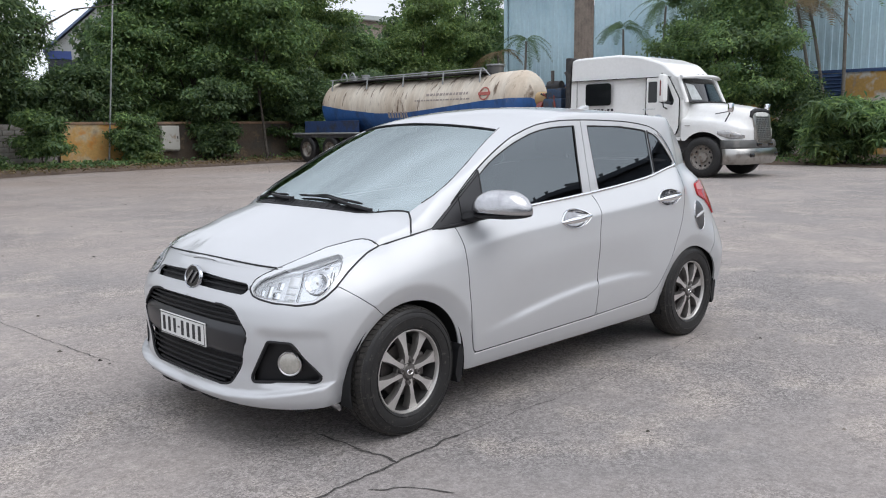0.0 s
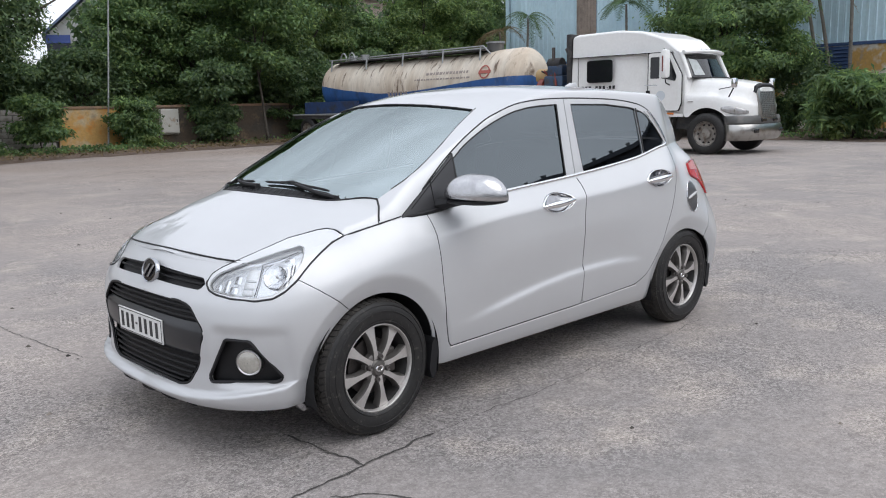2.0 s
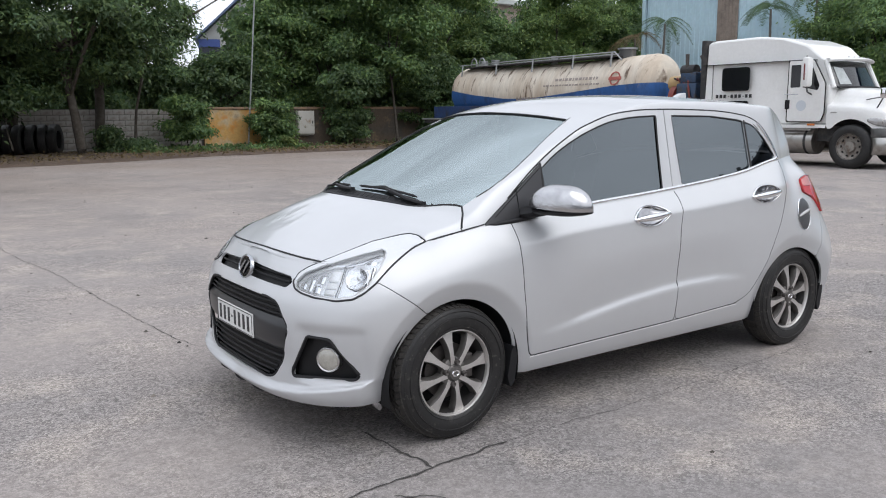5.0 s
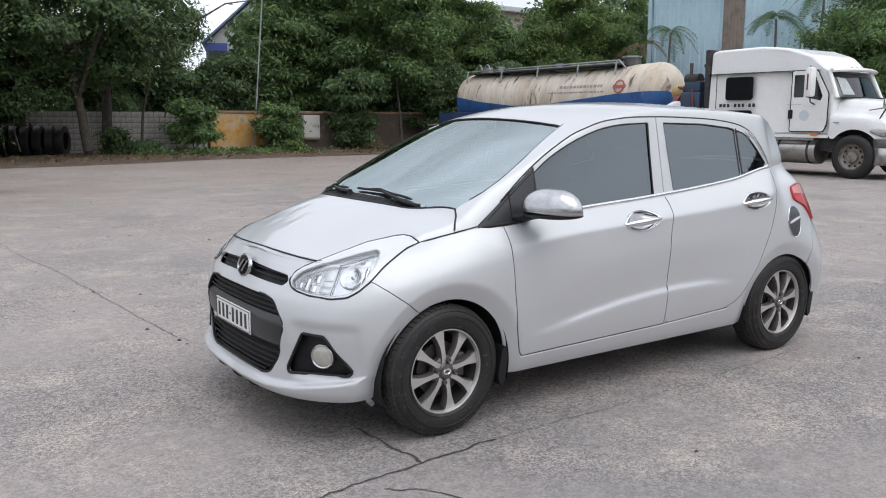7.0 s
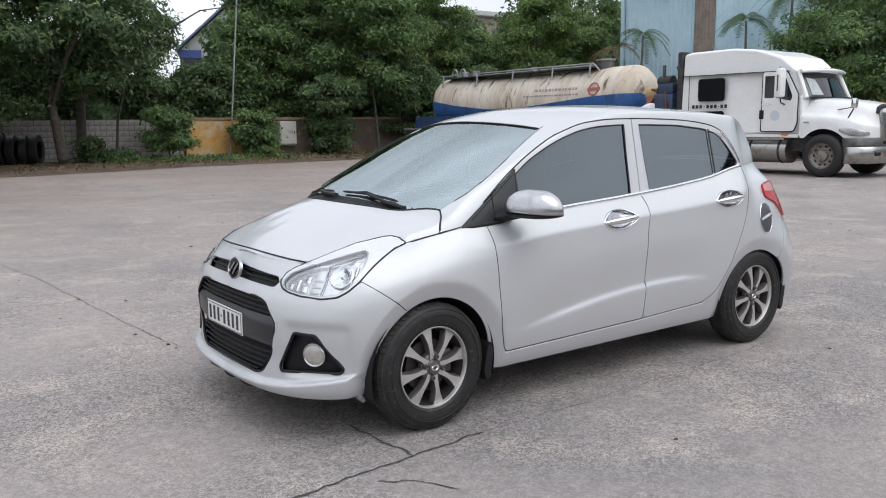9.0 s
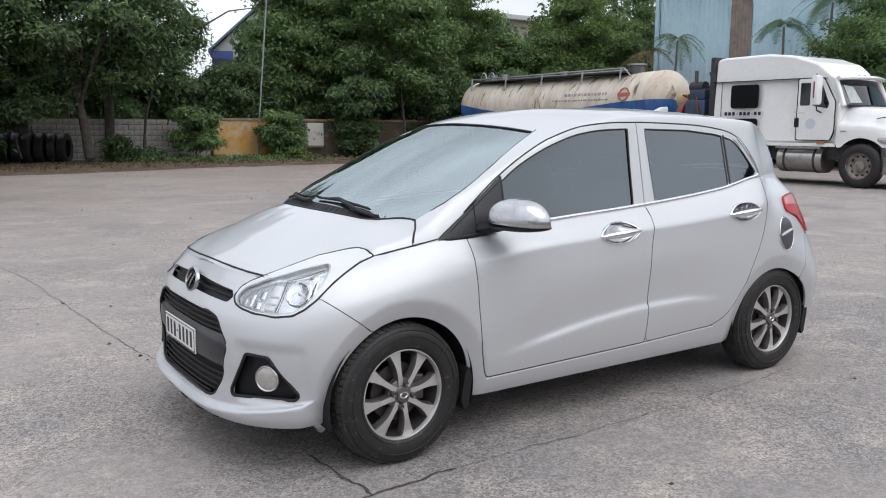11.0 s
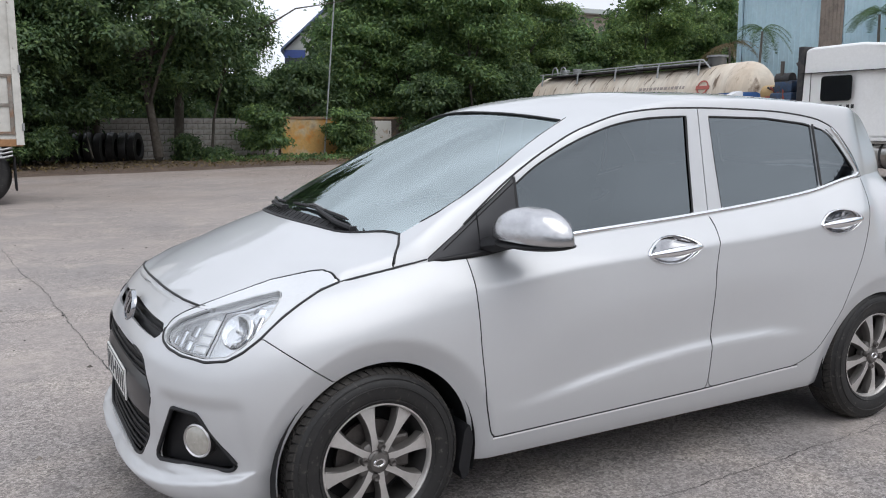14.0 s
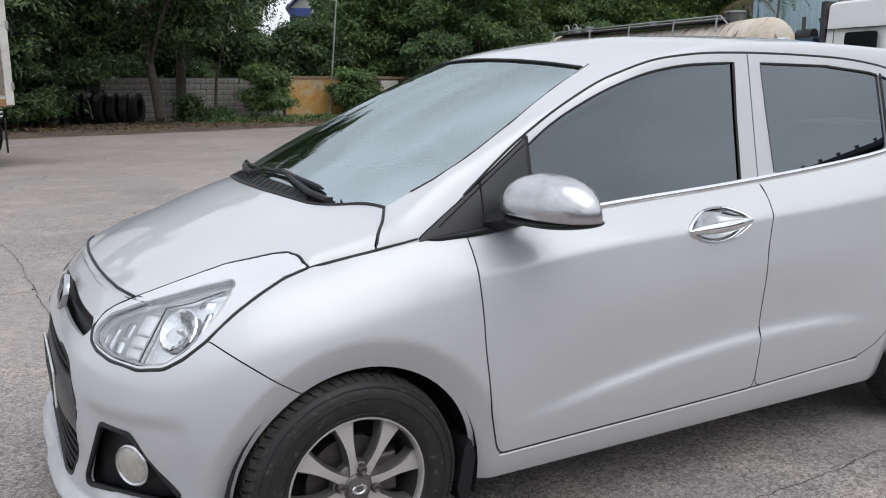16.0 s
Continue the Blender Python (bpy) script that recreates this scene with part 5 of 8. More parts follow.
# paler than the body paint, for a thin strip under the doors
EDGE = material("bright_edge", (0.80, 0.80, 0.80), 0.3, 0.3, 0.5)
# dimmer chrome: the dark reflection in the handle recess put into the colour
BOWL = material("dark_bowl", (0.40, 0.40, 0.41), 0.14, 1.0, grain=(30, 0.2))


def door_handle(x, z, parent, flip):
    """A chrome bowl sunk in the door, with a pull bar across it."""
    s = -1 if flip else 1
    bm = bmesh.new()
    rows = []
    for r, d in ((1.0, -0.002), (0.995, 0.004), (0.95, 0.0065), (0.90, 0.004), (0.86, -0.008), (0.84, -0.016)):
        rows.append([bm.verts.new((px, s * (tub_y(px, pz) - d), pz)) for px, pz in handle_ring(x, z, r)])
    n = len(rows[0])
    for a, b in zip(rows, rows[1:]):
        for k in range(n):
            bm.faces.new((a[k], a[(k + 1) % n], b[(k + 1) % n], b[k]))
    bmesh.ops.recalc_face_normals(bm, faces=bm.faces)
    h = part("door_handle", bm, CHROME, parent, "chrome handle cover", smooth=True, sharp=60)
    bm = bmesh.new()
    rows = [[bm.verts.new((px, s * (tub_y(px, pz) - d), pz)) for px, pz in handle_ring(x, z, r)] for r, d in ((0.87, -0.012), (0.70, -0.026), (0.40, -0.034), (0.04, -0.036))]
    for a, b in zip(rows, rows[1:]):
        for k in range(n):
            bm.faces.new((a[k], a[(k + 1) % n], b[(k + 1) % n], b[k]))
    bm.faces.new(rows[-1])
    bmesh.ops.recalc_face_normals(bm, faces=bm.faces)
    part("handle_recess", bm, BOWL, h, smooth=True)
    pts, rad = [], []
    for k in range(19):
        t = k / 18
        px = -0.129 + 0.258 * t
        zz = z + 0.06 * px - 0.003
        pts.append((x + px, s * (tub_y(x + px, zz) - 0.004 - 0.014 * math.sin(math.pi * t)), zz))
        rad.append(0.004 + 0.0145 * math.sin(math.pi * t) ** 0.6)
    part("pull_bar", bm_tube(pts, rad, 12, flat=0.75), CHROME, h, smooth=True)
    return h


for flip in (False, True):
    mir = "flip" if flip else "no"
    s = -1 if flip else 1
    pm = lambda pts: [(x, s * y, z) for x, y, z in pts]
    part("front_wing", low.panel("front_wing", ["body"], PAINT, gap=0.002, mirror=mir, weld=True), None, car, "silver wing and rear quarter")
    for name, lab, gl, hx, hz in (("front_door", "door_front", "glass_front", 1.175, 0.866), ("rear_door", "door_rear", "glass_rear", 2.105, 0.918)):
        d = part(name, low.panel(name, [lab], PAINT, gap=0.0026, mirror=mir), None, car)
        part("window_frame", high.panel("window_frame", [lab], PAINT, gap=0.0025, mirror=mir), None, d)
        part("window_glass", high.panel("window_glass", [gl], TINTED, gap=-0.004, skirt=0, offset=-0.007, mirror=mir), None, d, "dark tinted glass")
        if gl == "glass_rear":
            part("window_glass", high.panel("window_glass", ["glass_quarter"], TINTED, gap=-0.004, skirt=0, offset=-0.007, mirror=mir), None, d, "dark tinted quarter glass")
            bar = [(2.078, 1.318), (2.083, 1.20), (2.088, belt(2.088))]
            ribbon_bar(pm([(x, side_y(x, z), z) for x, z in bar]), 0.013, 0.003, "window_divider", GASKET, d, flip=flip)
        else:
            part("sail_panel", high.panel("sail_panel", ["sail"], SAIL, gap=0.002, offset=0.002, mirror=mir), None, d, "black plastic mirror corner")
        door_handle(hx, hz, d, flip)
    strip = [(x, belt(x, 0.006)) for x in np.linspace(0.56, 2.29, 36)] + [(2.325, 1.096), (2.345, 1.106)]
    ribbon_bar(pm([(x, side_y(x, z) - 0.002, z) for x, z in strip]), 0.016, 0.005, "belt_moulding", CHROME, car, "chrome strip under the windows", flip)
    up = [(2.345, 1.108), (2.34, 1.125), (2.29, 1.195), (2.23, 1.268), (2.19, 1.302)]
    ribbon_bar(pm([(x, side_y(x, z) - 0.002, z) for x, z in up]), 0.012, 0.004, "window_moulding", CHROME, car, flip=flip)
    seal = FRAME[5:]
    ribbon_bar(pm([(x, side_y(x, z) + 0.001, z) for x, z in seal]), 0.008, 0.002, "door_seal", GASKET, car, flip=flip)
    ribbon_bar(pm([(0.553, side_y(0.553, z) - 0.001, z) for z in (0.935, 1.0, 1.07, 1.145)]), 0.012, 0.003, "sail_seal", GASKET, car, flip=flip)
    edge_pts = [(x, z) for x, z in zip(np.linspace(0.41, 1.90, 40), np.interp(np.linspace(0.41, 1.90, 40), (0.405, 1.382, 1.88), (0.2835, 0.3015, 0.3205)))]
    ribbon_bar(pm([(x, tub_y(x, z) + 0.001, z) for x, z in edge_pts]), 0.008, 0.003, "sill_edge", EDGE, car, "bright sill edge", flip)
    ribbon_bar(pm([(x, tub_y(x, z + 0.0072) + 0.001, z + 0.0072) for x, z in edge_pts]), 0.0058, 0.002, "sill_gap", GASKET, car, flip=flip)
    for outline in (DOOR_F, DOOR_R):
        low_part = [q_ for q_ in outline if q_[1] < float(zb(q_[0])) - 0.004]
        runs = [low_part] if outline is DOOR_F else [[q_ for q_ in low_part if q_[0] > 1.6]]
        for run in runs:
            dense = [tuple(np.array(a) + (np.array(b) - np.array(a)) * t) for a, b in zip(run, run[1:]) for t in np.linspace(0, 1, max(2, int(math.dist(a, b) / 0.03)), endpoint=False)] + [run[-1]]
            if outline is DOOR_F:
                cut_at = max(range(len(dense) - 1), key=lambda k: math.dist(dense[k], dense[k + 1]))
                if math.dist(dense[cut_at], dense[cut_at + 1]) > 0.2:
                    dense = dense[cut_at + 1:] + dense[:cut_at + 1]
            part("door_joint", bm_tube(pm([(x, tub_y(x, z) + 0.0012, z) for x, z in dense]), 0.0022, 6), GASKET, car, smooth=True)
    # glass run seals
    for pts in ([(x, z + 0.001) for x, z in pane_top] + [(1.371, 1.350), (1.360, 1.18), (1.352, belt(1.35))],
                [(1.503, belt(1.5)), (1.492, 1.2), (1.488, 1.349), (1.80, 1.343), (2.02, 1.322), (2.165, 1.293), (2.20, 1.266), (2.325, 1.115)]):
        ribbon_bar(pm([(x, side_y(x, z) + 0.003, z) for x, z in pts]), 0.009, 0.003, "glass_seal", GASKET, car, flip=flip)
    ribbon_bar(pm([(x, side_y(x, z) - 0.001, z) for x, z in ((0.26, 0.922), (0.34, 0.978), (0.45, 1.056), (0.545, 1.122))]), 0.004, 0.003, "sail_groove", VOID, car, flip=flip)
    ribbon_bar(pm([(0.395, side_y(0.395, 0.93), 0.925), (0.395, side_y(0.395, 0.98), 0.98), (0.395, side_y(0.395, 1.025), 1.030)]), 0.005, 0.004, "sail_joint", VOID, car, flip=flip)

# headlamps
BEZEL = material("silver_lamp_trim", (0.63, 0.64, 0.65), 0.22, 0.35, 1.0, grain=(60, 0.03))
LINER = material("lamp_liner", (0.78, 0.79, 0.80), 0.2, 0.75, grain=(40, 0.06))
REFLECT = material("lamp_reflector", (0.83, 0.835, 0.845), 0.09, 0.92, spots=((18, (0.62, 0.63, 0.65), 0.5, 0.62),))
WHITE_LENS = material("frosted_lamp_block", (0.84, 0.85, 0.86), 0.22, 0.2, 1.0)
SKEW_AXES = np.array(SKEW)


def seat(q, z, depth):
    """A point behind the lens and the way out, by its place in the skew view."""
    best = None
    for skin in (low, high):
        d = np.abs(skin.p @ SKEW_AXES.T - [q, z]).sum(1) + (skin.p[:, 1] > -0.2) * 9 + (skin.p[:, 0] > 0.12) * 9
        k = int(np.argmin(d))
        if best is None or d[k] < best[0]:
            best = (d[k], skin.p[k], skin.n[k])
    _, p, n = best
    try:
        t = np.linalg.solve(np.array([SKEW_AXES[0], SKEW_AXES[1], n]), np.r_[np.array([q, z]) - SKEW_AXES @ p, 0.0])
    except np.linalg.LinAlgError:
        t = np.zeros(3)
    if np.linalg.norm(t) > 0.03:
        t = t * 0
    return Vector(p + t - n * depth), Vector(n)


def lamp_block(q0, q1, z0, z1, front, back, lean=0.012):
    """A rounded block inside the lamp, following its lens."""
    bm = bmesh.new()
    rings = []
    for k in range(7):
        t = k / 6
        q = q0 + (q1 - q0) * t
        ring = []
        for z, d in ((z0, back), (z0, front + 0.003), (z0 + 0.004, front), (z1 - 0.004, front), (z1, front + 0.003), (z1, back)):
            ring.append(bm.verts.new(seat(q + lean * (z - 0.70) / 0.05, z, d + 0.004 * (2 * t - 1) ** 2)[0]))
        rings.append(ring)
    for a, b in zip(rings, rings[1:]):
        for i in range(5):
            bm.faces.new((a[i], a[i + 1], b[i + 1], b[i]))
    bm.faces.new(rings[0])
    bm.faces.new(rings[-1])
    bmesh.ops.recalc_face_normals(bm, faces=bm.faces)
    return bm


tip = max(range(len(LAMP)), key=lambda k: LAMP[k][0])
under = LAMP[:tip + 1]
over = LAMP[tip:] + LAMP[:1]
for flip in (False, True):
    mir = "flip" if flip else "no"
    s = -1 if flip else 1

    def side(bm):
        if flip:
            bmesh.ops.scale(bm, vec=(1, -1, 1), verts=bm.verts)
            bmesh.ops.recalc_face_normals(bm, faces=bm.faces)
        return bm

    lamp = part("headlamp", low.panel("headlamp", ["lamp"], LENS, gap=0.0, skirt=0, offset=0.001, mirror=mir), None, car, "clear headlamp with chrome reflectors")
    lamp.visible_shadow = False
    for skin in (low, high):
        if skin is high:
            part("lens_top", skin.panel("lens_top", ["lamp"], LENS, gap=0.0, skirt=0, offset=0.001, mirror=mir), None, lamp).visible_shadow = False
        part("lamp_bezel", skin.panel("lamp_bezel", ["bezel"], BEZEL, gap=0.004, skirt=0.015, offset=0.0, mirror=mir, weld=True), None, lamp, "silver lamp surround")
        part("lamp_liner", skin.panel("lamp_liner", ["lamp"], LINER, gap=0.0, skirt=0.0, offset=-0.0135, mirror=mir), None, lamp, "bright lamp liner")
    # black rubber below the lamp and along the wing, a thin joint above
    part("lamp_seal", side(bm_tube([seat(q, z, 0.001)[0] for q, z in under], 0.0046, 8)), GASKET, lamp, "black rubber lamp seal", smooth=True)
    part("lamp_joint", side(bm_tube([seat(q, z, 0.001)[0] for q, z in over], 0.0022, 6)), GASKET, lamp, smooth=True)
    part("inner_edge", side(bm_tube([seat(q, z, 0.001)[0] for q, z in LAMP_IN], 0.0016, 6, closed=True)), SATIN, lamp, smooth=True)
    # faceted main reflector
    p, n = seat(0.196, 0.728, 0.0145)
    n = (n + Vector((-0.25, 0, 0))).normalized()
    bm = bm_lathe([(0.052 * f, 0.012 * f * f) for f in (0.18, 0.45, 0.72, 1.0)] + [(0.056, 0.009)], 16, "Z")
    bmesh.ops.transform(bm, matrix=Matrix.Translation(p) @ n.to_track_quat("Z", "Y").to_matrix().to_4x4(), verts=bm.verts)
    part("main_beam_bowl", side(bm), REFLECT, lamp, "faceted chrome reflector")
    bm = bmesh.new()
    bmesh.ops.create_uvsphere(bm, u_segments=14, v_segments=8, radius=0.006)
    bmesh.ops.transform(bm, matrix=Matrix.Translation(p + n * 0.006), verts=bm.verts)
    part("bulb", side(bm), SATIN, lamp, smooth=True)
    # three frosted steps between the reflectors
    for z0, z1 in ((0.660, 0.679), (0.683, 0.705), (0.709, 0.748)):
        part("lamp_step", side(lamp_block(0.066, 0.112, z0, z1, 0.005, 0.015)), WHITE_LENS, lamp, "frosted white lamp step")
    part("lamp_rib", side(bm_tube([seat(0.112, 0.655, 0.006)[0], seat(0.126, 0.705, 0.006)[0], seat(0.132, 0.766, 0.006)[0]], 0.0019, 6)), GLOSS, lamp, smooth=True)
    part("lamp_rib", side(bm_tube([seat(0.132, 0.764, 0.005)[0], seat(0.20, 0.780, 0.005)[0], seat(0.268, 0.806, 0.005)[0]], 0.0015, 6)), GLOSS, lamp, smooth=True)
    # stepped side reflectors
    for q, w_, z0, z1, d in ((-0.060, 0.034, 0.668, 0.694, 0.0118), (-0.022, 0.026, 0.662, 0.712, 0.0105), (0.008, 0.034, 0.660, 0.690, 0.0095), (0.012, 0.040, 0.695, 0.728, 0.0115)):
        part("side_reflector", side(lamp_block(q, q + w_, z0, z1, d, 0.015)), REFLECT, lamp)
    for q, w_, z0, z1, d in ((0.222, 0.020, 0.672, 0.716, 0.011), (0.240, 0.018, 0.722, 0.768, 0.009), (0.206, 0.044, 0.772, 0.790, 0.0105)):
        part("side_reflector", side(lamp_block(q, q + w_, z0, z1, d, 0.015, 0.006)), REFLECT, lamp)

for flip in (False, True):
    tl = part("tail_lamp", low.panel("tail_lamp", ["tail"], REDLENS, gap=0.001, skirt=0.03, offset=0.012, mirror="flip" if flip else "no"), None, car, "red tail lamp with a pale reflection painted on its top")
    # the pale reflection along the lamp's top is put into the colour
    part("upper_lens", low.panel("upper_lens", ["tail_clear"], PINK_SHEEN, gap=0.001, skirt=0.03, offset=0.012, mirror="flip" if flip else "no"), None, tl, "pale pink reflection painted on the lens")

FLAP = material("dark_flap_metal", (0.24, 0.24, 0.25), 0.28, 0.9, grain=(40, 0.1))
cap = part("fuel_flap", low.panel("fuel_flap", ["fuel"], FLAP, gap=0.002, skirt=0.01, offset=0.004), None, car, "oval satin fuel flap with chrome rim")
rim_pts = [(2.487 + 0.068 * math.cos(t * math.pi / 24), 0.776 + 0.09 * math.sin(t * math.pi / 24)) for t in range(48)]
part("flap_rim", bm_tube([(x, tub_y(x, z) - 0.004, z) for x, z in rim_pts], 0.003, 8, closed=True), CHROME, cap, smooth=True)
part("flap_grip", bm_tube([(2.487 + 0.062 * k, tub_y(2.487 + 0.062 * k, 0.79 + 0.012 * k) - 0.012, 0.785 + 0.016 * k) for k in np.linspace(-1, 1, 9)], [0.004, 0.006, 0.008, 0.008, 0.008, 0.008, 0.008, 0.006, 0.004], 8), SATIN, cap, smooth=True)

# dark shell behind the joints
hole = ["open", "lamp", "slot", "grille", "fog", "handle"]
part("inner_face", low.panel("inner_face", ["bumper", "grille", "fog", "slot"], VOID, gap=0, skirt=0, offset=-0.055, mirror="both"), None, car)
shell_low = [x for x in set(low.label) if x not in hole]
part("inner_shell", low.panel("inner_shell", shell_low, VOID, gap=0, skirt=0, offset=-0.014, mirror="both"), None, car)
shell_high = ["bonnet", "body", "door_front", "door_rear", "sail", "cowl", "nose", "bezel"]
part("inner_roof", high.panel("inner_roof", shell_high, VOID, gap=0, skirt=0, offset=-0.016, mirror="both"), None, car)


# grilles, fog lamps, plate and badge
def backed(label, name, depth, mat, text):
    return part(name, low.panel(name, [label], mat, gap=-0.006, skirt=0, offset=-depth, mirror="both"), None, car, text)


def front_x(y, z):
    """How far forward the nose reaches at a point of the front view."""
    u = np.linspace(0.0, 0.24, 500)
    top = 0.76
    p = tub(u, np.full_like(u, np.clip((z - 0.215) / (top - 0.215), 0, 1)))
    for _ in range(3):
        v = np.clip((z - 0.215) / (zb(p[:, 0]) - 0.215), 0, 1)
        p = tub(u, v)
    o = np.argsort(-p[:, 1])
    return float(np.interp(abs(y), -p[o, 1], p[o, 0]))


SLAT = material("dark_slat", (0.008, 0.008, 0.009), 0.5, spec=0.25)
slot = backed("slot", "upper_grille", 0.03, TRIM, "black slotted upper grille")
grille = backed("grille", "lower_grille", 0.035, TRIM, "black lower grille with slats")
for z in (0.683, 0.702):
    pts = [(front_x(y, z) + 0.012, y, z - 0.006 * abs(y) / 0.4) for y in np.linspace(-0.38, 0.38, 25)]
    part("slat", bm_tube(pts, 0.005, 6), SLAT, slot, smooth=True)
for z, hw in ((0.592, 0.37), (0.572, 0.40), (0.552, 0.42), (0.372, 0.40), (0.348, 0.38), (0.324, 0.36), (0.30, 0.34), (0.28, 0.30)):
    pts = [(front_x(y, z) + 0.016, y, z) for y in np.linspace(-hw, hw, 25)]
    part("slat", bm_tube(pts, 0.0055, 6), SLAT, grille, smooth=True)


def band(name, z0, z1, hws, back, mat, parent):
    """A smooth bar across the grille, bulging forward."""
    bm = bmesh.new()
    rows = []
    for k in range(9):
        t = k / 8
        z = z0 + (z1 - z0) * t
        hw = float(np.interp(z, (0.395, 0.512, 0.535), hws))
        rows.append([bm.verts.new((front_x(y, z) + back + 0.02 * (2 * t - 1) ** 4, y, z)) for y in np.linspace(-hw, hw, 31)])
    for a, b in zip(rows, rows[1:]):
        for i in range(30):
            bm.faces.new((a[i], a[i + 1], b[i + 1], b[i]))
    bmesh.ops.recalc_face_normals(bm, faces=bm.faces)
    return part(name, bm, mat, parent, smooth=True)


edge_g = rounded([(0.30, 0.612), (-0.30, 0.612), (-0.378, 0.600), (-0.468, 0.512), (-0.42, 0.37), (-0.36, 0.285), (-0.30, 0.268), (0.30, 0.268), (0.36, 0.285), (0.42, 0.37), (0.468, 0.512), (0.378, 0.600)], 0.03)
part("grille_rim", bm_tube([(front_x(y, z) + 0.005, y, z) for y, z in edge_g], 0.0065, 8, closed=True), TRIM, grille, smooth=True)
BARMAT = material("dark_grey_bar", (0.018, 0.0185, 0.021), 0.3, grain=(200, 0.1))
band("grille_bar", 0.395, 0.535, (0.422, 0.457, 0.436), 0.003, BARMAT, grille)
plate = part("number_plate", bm_box(-0.652, -0.645, -0.187, 0.237, 0.410, 0.517, 0.003), PLATE, car, "white number plate with raised dark border")
INK = material("black_ink", (0.02, 0.02, 0.022), 0.5)
for y0, y1, z0, z1 in ((-0.182, 0.232, 0.5095, 0.5125), (-0.182, 0.232, 0.4145, 0.4175), (-0.182, -0.179, 0.4175, 0.5095), (0.229, 0.232, 0.4175, 0.5095)):
    part("plate_border", bm_box(-0.6535, -0.6515, y0, y1, z0, z1), INK, plate)
for y in (0.194, 0.143, 0.092, 0.018, -0.034, -0.086, -0.138):
    part("plate_bar", bm_box(-0.6535, -0.6515, y - 0.0115, y + 0.0115, 0.430, 0.497), INK, plate)
part("plate_dash", bm_box(-0.6535, -0.6515, 0.046, 0.062, 0.459, 0.467), INK, plate)
# rubber seals in the bonnet's front gap and along the wings
lip = [(-0.461, 0.479, 0.7705), (-0.485, 0.38, 0.7735), (-0.497, 0.27, 0.776), (-0.506, 0.13, 0.779), (-0.509, 0.0, 0.781)]
lip = [(x, -y, z) for x, y, z in lip] + lip[-2::-1]
lip_x, lip_z = curve((0.0, 0.13, 0.27, 0.38, 0.479), (-0.509, -0.506, -0.497, -0.485, -0.461)), curve((0.0, 0.13, 0.27, 0.38, 0.479), (0.781, 0.779, 0.776, 0.7735, 0.7705))
bm = bmesh.new()
rows = []
for y in np.linspace(-0.30, 0.30, 31):
    lx, lz = float(lip_x(abs(y))), float(lip_z(abs(y)))
    rows.append([bm.verts.new(c) for c in ((lx + 0.010, y, lz - 0.010), (lx - 0.004, y, lz - 0.0085), (lx - 0.010, y, lz - 0.016), (front_x(y, 0.745) + 0.006, y, 0.745))])
for a, b in zip(rows, rows[1:]):
    for k in range(3):
        bm.faces.new((a[k], b[k], b[k + 1], a[k + 1]))
bmesh.ops.recalc_face_normals(bm, faces=bm.faces)
part("nose_backing", bm, PAINT, car, smooth=True, sharp=80)
part("bonnet_seal", bm_tube([(x - 0.001, y, z + 0.0005) for x, y, z in lip], [0.004] * len(lip), 8), GASKET, car, "black rubber bonnet seal", smooth=True)
for s in (-1, 1):
    rail = [(-0.080, 0.690, 0.842), (-0.034, 0.696, 0.8505), (0.023, 0.702, 0.860), (0.079, 0.711, 0.8715), (0.114, 0.7195, 0.881), (0.159, 0.7295, 0.890), (0.196, 0.734, 0.8975)]
    part("wing_seal", bm_tube([(x, s * y, z) for x, y, z in rail], [0.003, 0.0052, 0.0056, 0.0046, 0.0034, 0.003, 0.003], 8), GASKET, car, "black rubber wing seal", smooth=True)
for s in (-1, 1):
    foot = [(0.206, 0.732, 0.898), (0.228, 0.733, 0.893), (0.252, 0.735, 0.892), (0.348, 0.741, 0.899), (0.432, 0.746, 0.908), (0.50, 0.748, 0.915)]
    part("mirror_foot", bm_tube([(x, s * y, z) for x, y, z in foot], [0.002, 0.006, 0.009, 0.010, 0.010, 0.004], 10), TRIM, car, "black plastic mirror foot", smooth=True)
WORN_CHROME = material("worn_chrome", (0.42, 0.43, 0.45), 0.22, 1.0)
badge = part("badge", bm_lathe([(0.047, -0.002), (0.049, 0.005), (0.053, 0.007), (0.057, 0.003), (0.058, -0.008)], 40, "X"), WORN_CHROME, car, "chrome oval badge", smooth=True)
move(badge, Matrix.Translation((-0.596, 0, 0.695)) @ pose(0, 0, 0, 0, 14, 0) @ Matrix.Scale(-1, 4, (1, 0, 0)) @ Matrix.Diagonal((1, 1.24, 0.95, 1)))
bm = bm_cyl((-0.004, 0, 0), (0.002, 0, 0), 0.05, n=32)
part("badge_field", bm, GLOSS, badge)
for dy in (-0.017, 0.017):
    part("badge_stroke", bm_tube([(0.006, dy + 0.017, -0.030), (0.008, dy, 0.0), (0.006, dy - 0.017, 0.030)], [0.0035, 0.0050, 0.0035], 8), WORN_CHROME, badge, smooth=True)
FOGLENS = material("fog_glass", (0.40, 0.385, 0.345), 0.16, 0.2, 0.8, grain=(50, 0.25))
